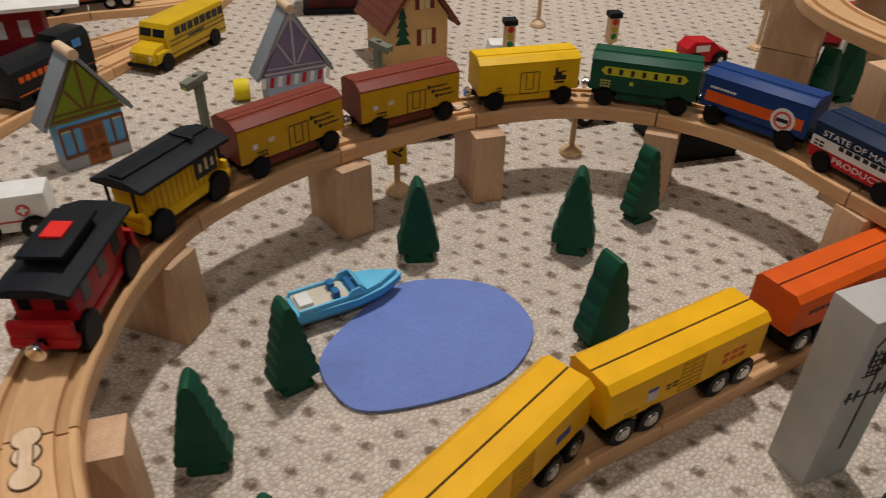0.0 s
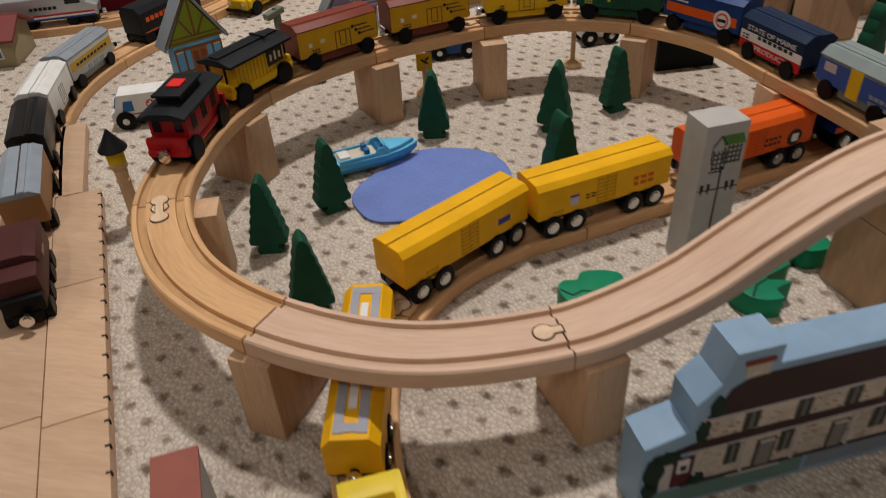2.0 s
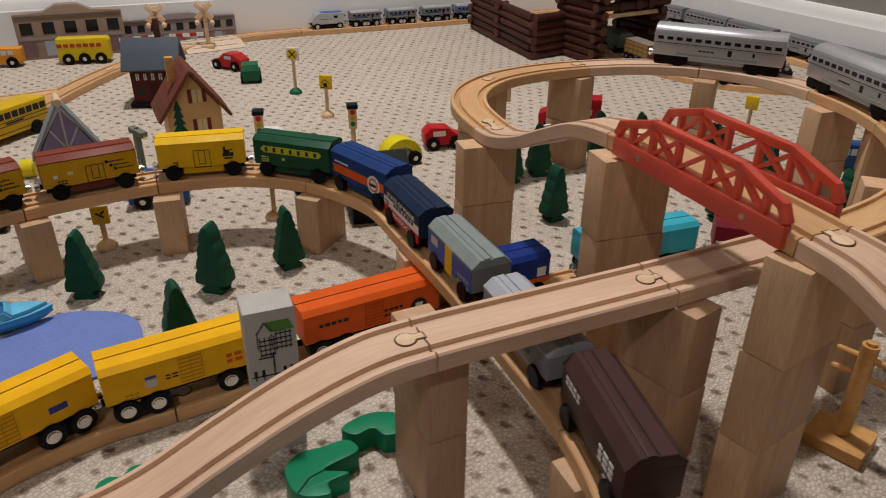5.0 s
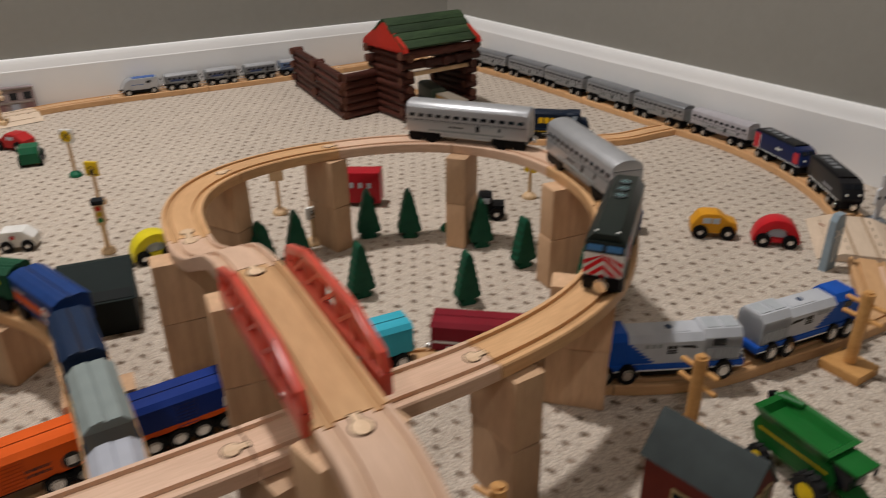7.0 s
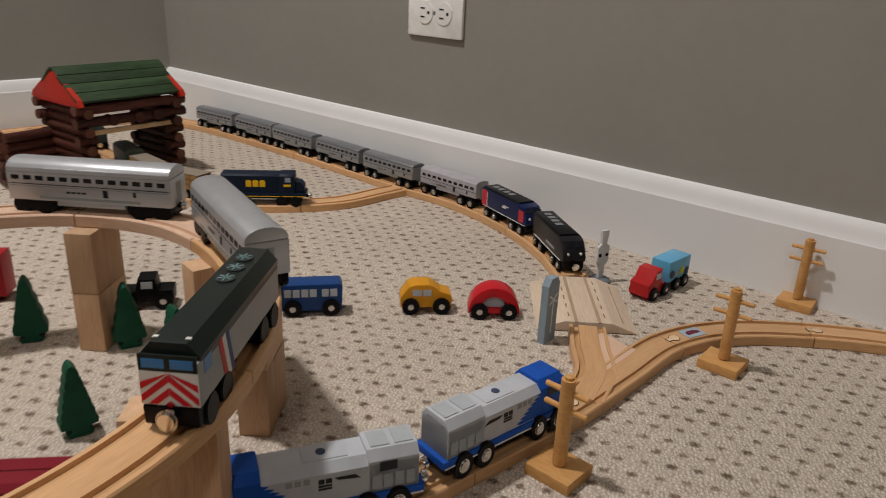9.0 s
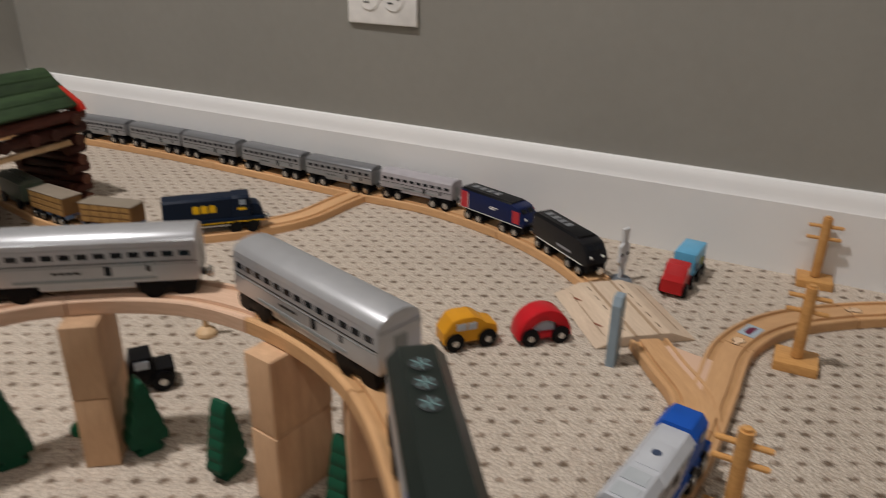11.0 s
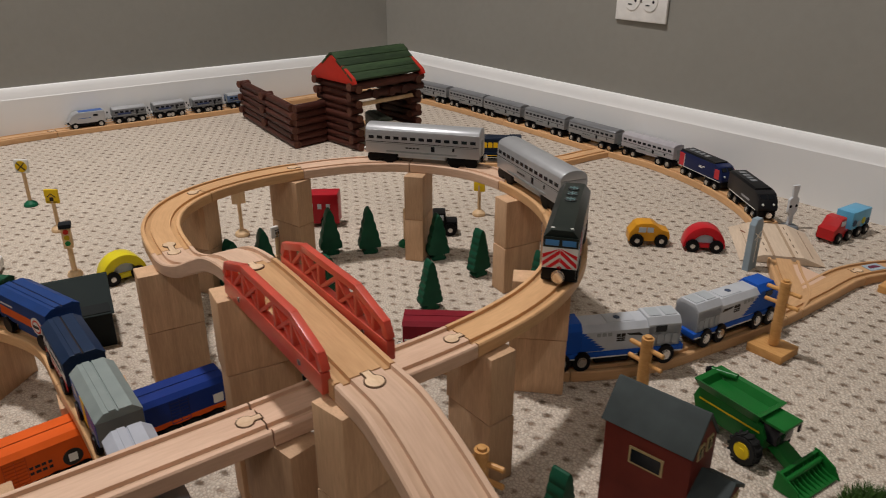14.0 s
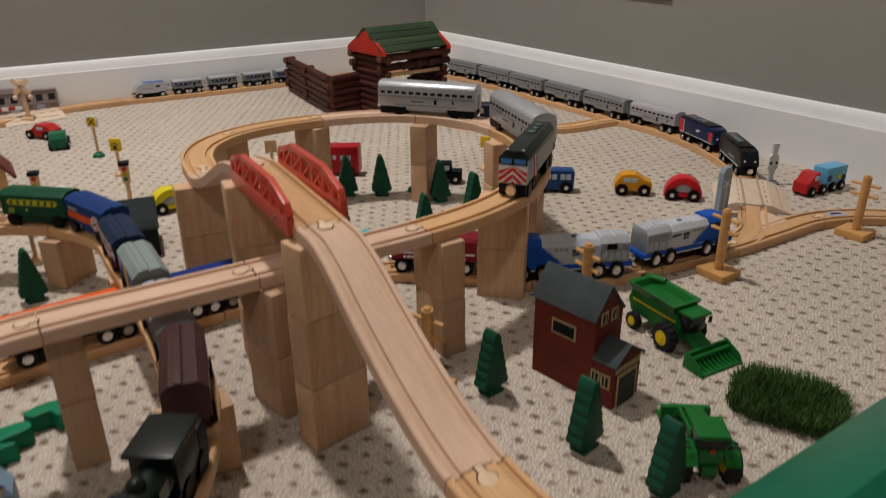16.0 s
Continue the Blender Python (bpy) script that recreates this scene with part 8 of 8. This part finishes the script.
def paddle():
    p = thing("crossing_paddle", "grey-blue upright wooden paddle with a white cross", "toy sign", pose(1.099, 0.830, 0, 0, 0, 32), "crossings")
    part("board", slab([(-0.0105, 0), (0.0105, 0), (0.0105, 0.066), (0.006, 0.074), (-0.006, 0.074), (-0.0105, 0.066)], -0.0045, 0.0045, "y", 0.0008), paint(0.26, 0.33, 0.38, 0.5), p)
    for s in (-1, 1):
        for a in (35, -35):
            part("painted_cross", box(0, s * 0.0048, 0.050, 0.0175, 0.0005, 0.0014, turn=pose(0, 0, 0, 0, a, 0)), WHITEP, p, smooth=False)
        part("painted_post", box(0, s * 0.0048, 0.030, 0.0014, 0.0005, 0.038), WHITEP, p, smooth=False)
    q = thing("crossing_signal", "white printed crossing signal on a round grey foot", "toy sign", pose(1.236, 0.962, 0, 0, 0, 12), "crossings")
    part("foot", lathe([(0.0140, 0), (0.0140, 0.003), (0.0110, 0.0055), (0.004, 0.0065)], 24), paint(0.16, 0.18, 0.20, 0.5), q)
    part("board", slab([(-0.0040, 0.004), (0.0040, 0.004), (0.0040, 0.022), (0.0090, 0.028), (0.0090, 0.048), (0.0040, 0.052), (0.0060, 0.070), (-0.0060, 0.070), (-0.0040, 0.052), (-0.0090, 0.048), (-0.0090, 0.028), (-0.0040, 0.022)], -0.002, 0.002, "y", 0.0005), paint(0.62, 0.64, 0.66, 0.4), q)
    for s in (-1, 1):
        part("lamp", rod((s * 0.0055, -0.0022, 0.037), (s * 0.0055, 0.0022, 0.037), 0.0026, n=16), WINDOW, q)


paddle()
decal = thing("track_sticker", "small pale blue sticker with a dark red car", "sticker", pose(1.252, 0.789, 0.0122, 0, 0, 12))
part("paper", box(0, 0, 0.0003, 0.026, 0.017, 0.0005), paint(0.36, 0.44, 0.50, 0.5), decal, smooth=False)
part("picture", slab([(-0.009, -0.003), (0.009, -0.003), (0.009, 0.001), (0.004, 0.004), (-0.006, 0.004), (-0.009, 0.001)], 0.0004, 0.0008, "z"), paint(0.14, 0.02, 0.05, 0.5), decal, smooth=False)


def crossbuck(x, y, turn, label):
    s = thing("crossbuck", label, "toy sign", pose(x, y, 0, 0, 0, turn) @ Matrix.Diagonal((1.3, 1.3, 1.45, 1)), "crossings")
    part("foot", box(0, 0, 0.004, 0.020, 0.020, 0.008, 0.001), LIGHTWOOD, s)
    part("post", box(0, 0, 0.035, 0.0060, 0.0060, 0.060, 0.0008), LIGHTWOOD, s)
    for a in (42, -42):
        part("cross_board", box(0, -0.0042, 0.056, 0.034, 0.0024, 0.0080, 0.0005, turn=pose(0, 0, 0, 0, a, 0)), PEG, s)
    for k in (-1, 1):
        part("knob", ball(k * 0.012, -0.006, 0.040, 0.0040), PEG, s)
    for j in range(5):
        part("barrier", box(-0.010 - 0.011 * j, -0.006, 0.024 - 0.0006 * j, 0.011, 0.003, 0.0050), paint(0.40, 0.05, 0.03) if j % 2 else WHITEP, s, smooth=False)


crossbuck(-0.242, 1.512, 10, "pale wooden crossbuck with a striped barrier arm")
crossbuck(-0.330, 1.470, 20, "pale wooden crossbuck with a striped barrier arm")


def flat_building(name, label, x, y, turn, L, H, colour, n, T=0.012):
    h = thing(name, label, "toy building", pose(x, y, 0, 0, 0, turn), "block buildings")
    part("block", slab([(-L / 2, 0), (L / 2, 0), (L / 2, H * 0.85), (L * 0.22, H * 0.88), (L * 0.10, H), (-L * 0.10, H), (-L * 0.22, H * 0.88), (-L / 2, H * 0.85)], -T, T, "y", 0.001), colour, h)
    f = -T - 0.0002
    for j in range(n):
        u = -L / 2 + L * (j + 0.5) / n
        part("window", box(u, f, H * 0.58, L / n * 0.55, 0.0008, H * 0.22), WINDOW, h, smooth=False)
        part("shopfront", box(u, f, H * 0.20, L / n * 0.62, 0.0008, H * 0.28), paint(0.35, 0.38, 0.45, 0.5) if j % 2 else paint(0.20, 0.12, 0.12, 0.5), h, smooth=False)
    part("cornice", box(0, f - 0.0006, H * 0.80, L * 0.98, 0.0016, H * 0.05), paint(0.16, 0.12, 0.10, 0.5), h, smooth=False)
    part("sign_band", box(0, f - 0.0003, H * 0.39, L * 0.96, 0.0012, H * 0.05), paint(0.30, 0.26, 0.24, 0.5), h, smooth=False)


flat_building("shop_row", "low wooden block building with printed shopfronts", -0.324, 1.563, 29.7, 0.240, 0.066, paint(0.27, 0.22, 0.22, 0.5), 9, 0.007)
flat_building("brick_building", "brown wooden block building with printed windows", -0.492, 1.4255, 29.7, 0.200, 0.104, paint(0.30, 0.22, 0.17, 0.5), 5)


def platform_deck():
    """Planked wooden platform at the end of the outer track: two columns of boards and a narrow lead-in."""
    d = Vector((0.552, -0.834, 0))
    side = Vector((0.834, 0.552, 0))
    ang = math.degrees(math.atan2(d.y, d.x))
    h = thing("wooden_platform", "flat planked wooden platform with a notched edge", "platform", None)
    deckm = wood("platform_wood", (0.56, 0.375, 0.245), (0.49, 0.32, 0.20), "Object", (9, 80, 80), 0.5, 0.10)

    def board(name, along, off, ln, wd, top, mat, turn=ang, bevel=0.0008):
        p = d * along + side * off
        part(name, box(p.x, p.y, top / 2, ln, wd, top, bevel, turn=pose(0, 0, 0, 0, 0, turn)), mat, h)

    for i in range(4):
        board("deck_board", -0.389 + 0.140 * i, -0.0225, 0.1394, 0.0375, 0.0125, deckm)
        board("deck_board", -0.400 + 0.140 * i, -0.0705, 0.1394, 0.0570, 0.0120, deckm)
        for j in range(7):
            q = d * (-0.449 + 0.140 * i + 0.020 * j) + side * -0.0046
            part("notch", box(q.x, q.y, 0.0110, 0.0018, 0.0034, 0.0034, turn=pose(0, 0, 0, 0, 0, ang)), DARKGAP, h, smooth=False)
    board("lead_board", -0.537, -0.0352, 0.152, 0.0360, 0.0120, deckm, -57.6)


platform_deck()


def depot():
    h = thing("train_depot", "dark red toy depot with a long white canopy roof", "toy building", pose(-0.548, 0.880, 0, 0, 0, 27), "toy houses")
    part("wall", box(0, 0.004, 0.032, 0.150, 0.050, 0.064, 0.001), paint(0.22, 0.014, 0.022, 0.5), h)
    part("canopy", slab([(-0.046, 0.062), (0.046, 0.062), (0.046, 0.066), (0.0, 0.076), (-0.046, 0.066)], -0.120, 0.120, "x", 0.0008), WHITEP, h, "white canopy roof")
    part("cupola", box(0, 0, 0.080, 0.110, 0.034, 0.014, 0.002), paint(0.45, 0.02, 0.025, 0.4), h, "bright red roof cupola")
    part("base", box(0, -0.004, 0.003, 0.210, 0.090, 0.006, 0.001), paint(0.19, 0.25, 0.55, 0.6), h, "blue painted base")
    for j in range(5):
        part("window", box(-0.055 + 0.0275 * j, -0.0214, 0.036, 0.012, 0.0008, 0.020), PANE, h, smooth=False)


def red_roof_house():
    h = thing("cottage", "tan toy cottage with a brick-red gabled roof", "toy house", pose(-0.622, 0.678, 0, 0, 0, 20), "toy houses")
    part("wall", box(0, 0, 0.018, 0.110, 0.072, 0.036, 0.001), paint(0.33, 0.27, 0.16, 0.5), h)
    for s in (-1, 1):
        part("roof", box(0, s * 0.021, 0.0450, 0.124, 0.051, 0.0045, 0.0008, turn=pose(0, 0, 0, -s * 24, 0, 0)), paint(0.20, 0.055, 0.048, 0.5), h, "brick-red roof slab")
    part("gable", slab([(-0.036, 0.036), (0.036, 0.036), (0, 0.052)], -0.055, 0.055, "x"), paint(0.33, 0.27, 0.16, 0.5), h)
    for x in (-0.034, 0.0, 0.034):
        part("window_frame", box(x, -0.0362, 0.020, 0.014, 0.0008, 0.018), WHITEP, h, smooth=False)
        part("window", box(x, -0.0365, 0.020, 0.010, 0.0010, 0.014), paint(0.10, 0.14, 0.20), h, smooth=False)


depot()
red_roof_house()


# ---- outlet on the wall ----
def outlet():
    p = room_point(0, 0.888, 0.300)
    m = RM.copy()
    m.translation = p
    m = m @ Matrix.Diagonal((1, 1.08, 1.08, 1))
    o = thing("wall_outlet", "white duplex electrical outlet mounted sideways on grey wall", "outlet", m)
    white = paint(0.80, 0.79, 0.76, 0.3)
    part("cover_plate", box(0.0030, 0, 0, 0.0060, 0.112, 0.070, 0.0022), white, o)
    for s in (-1, 1):
        part("receptacle", rod((0.004, s * 0.0195, 0), (0.0075, s * 0.0195, 0), 0.0172, n=28, bevel=0.0008), white, o)
        for k in (-1, 1):
            part("slot", box(0.0077, s * 0.0195 - 0.004, k * 0.0063, 0.0006, 0.0085, 0.0020), WINDOW, o, smooth=False)
        part("ground_hole", rod((0.0072, s * 0.0195 + 0.0078, 0), (0.0080, s * 0.0195 + 0.0078, 0), 0.0025, n=16), WINDOW, o)
    part("screw", rod((0.005, 0, 0), (0.0070, 0, 0), 0.0030, n=16, bevel=0.0005), STEEL, o)


outlet()


# ---- loose connector between two raised tracks ----
def dog_bone(x, y, turn, z=Z1):
    """Two round heads joined by a neck, lying flush in a dark slot."""
    c = thing("track_connector", "pale wooden dog-bone connector joining two tracks", "toy track", pose(x, y, z, 0, 0, turn))

    def shape(r, neck, half):
        a0 = math.asin(neck / r)
        pts = [(half + r * math.cos(a), r * math.sin(a)) for a in (-math.pi + a0 + (2 * math.pi - 2 * a0) * i / 20 for i in range(21))]
        return pts + [(-px, -py) for px, py in pts]
    part("slot", slab(shape(0.0064, 0.0032, 0.0112), 0.0002, 0.0007, "z"), SLOT, c, smooth=False)
    part("bone", slab(shape(0.0058, 0.0026, 0.0112), 0.0004, 0.0012, "z", 0.0002), PEG, c, smooth=False)


dog_bone(-0.1170, 0.2705, -61.4)
dog_bone(0.3885, 0.6750, -66.0, Z2)
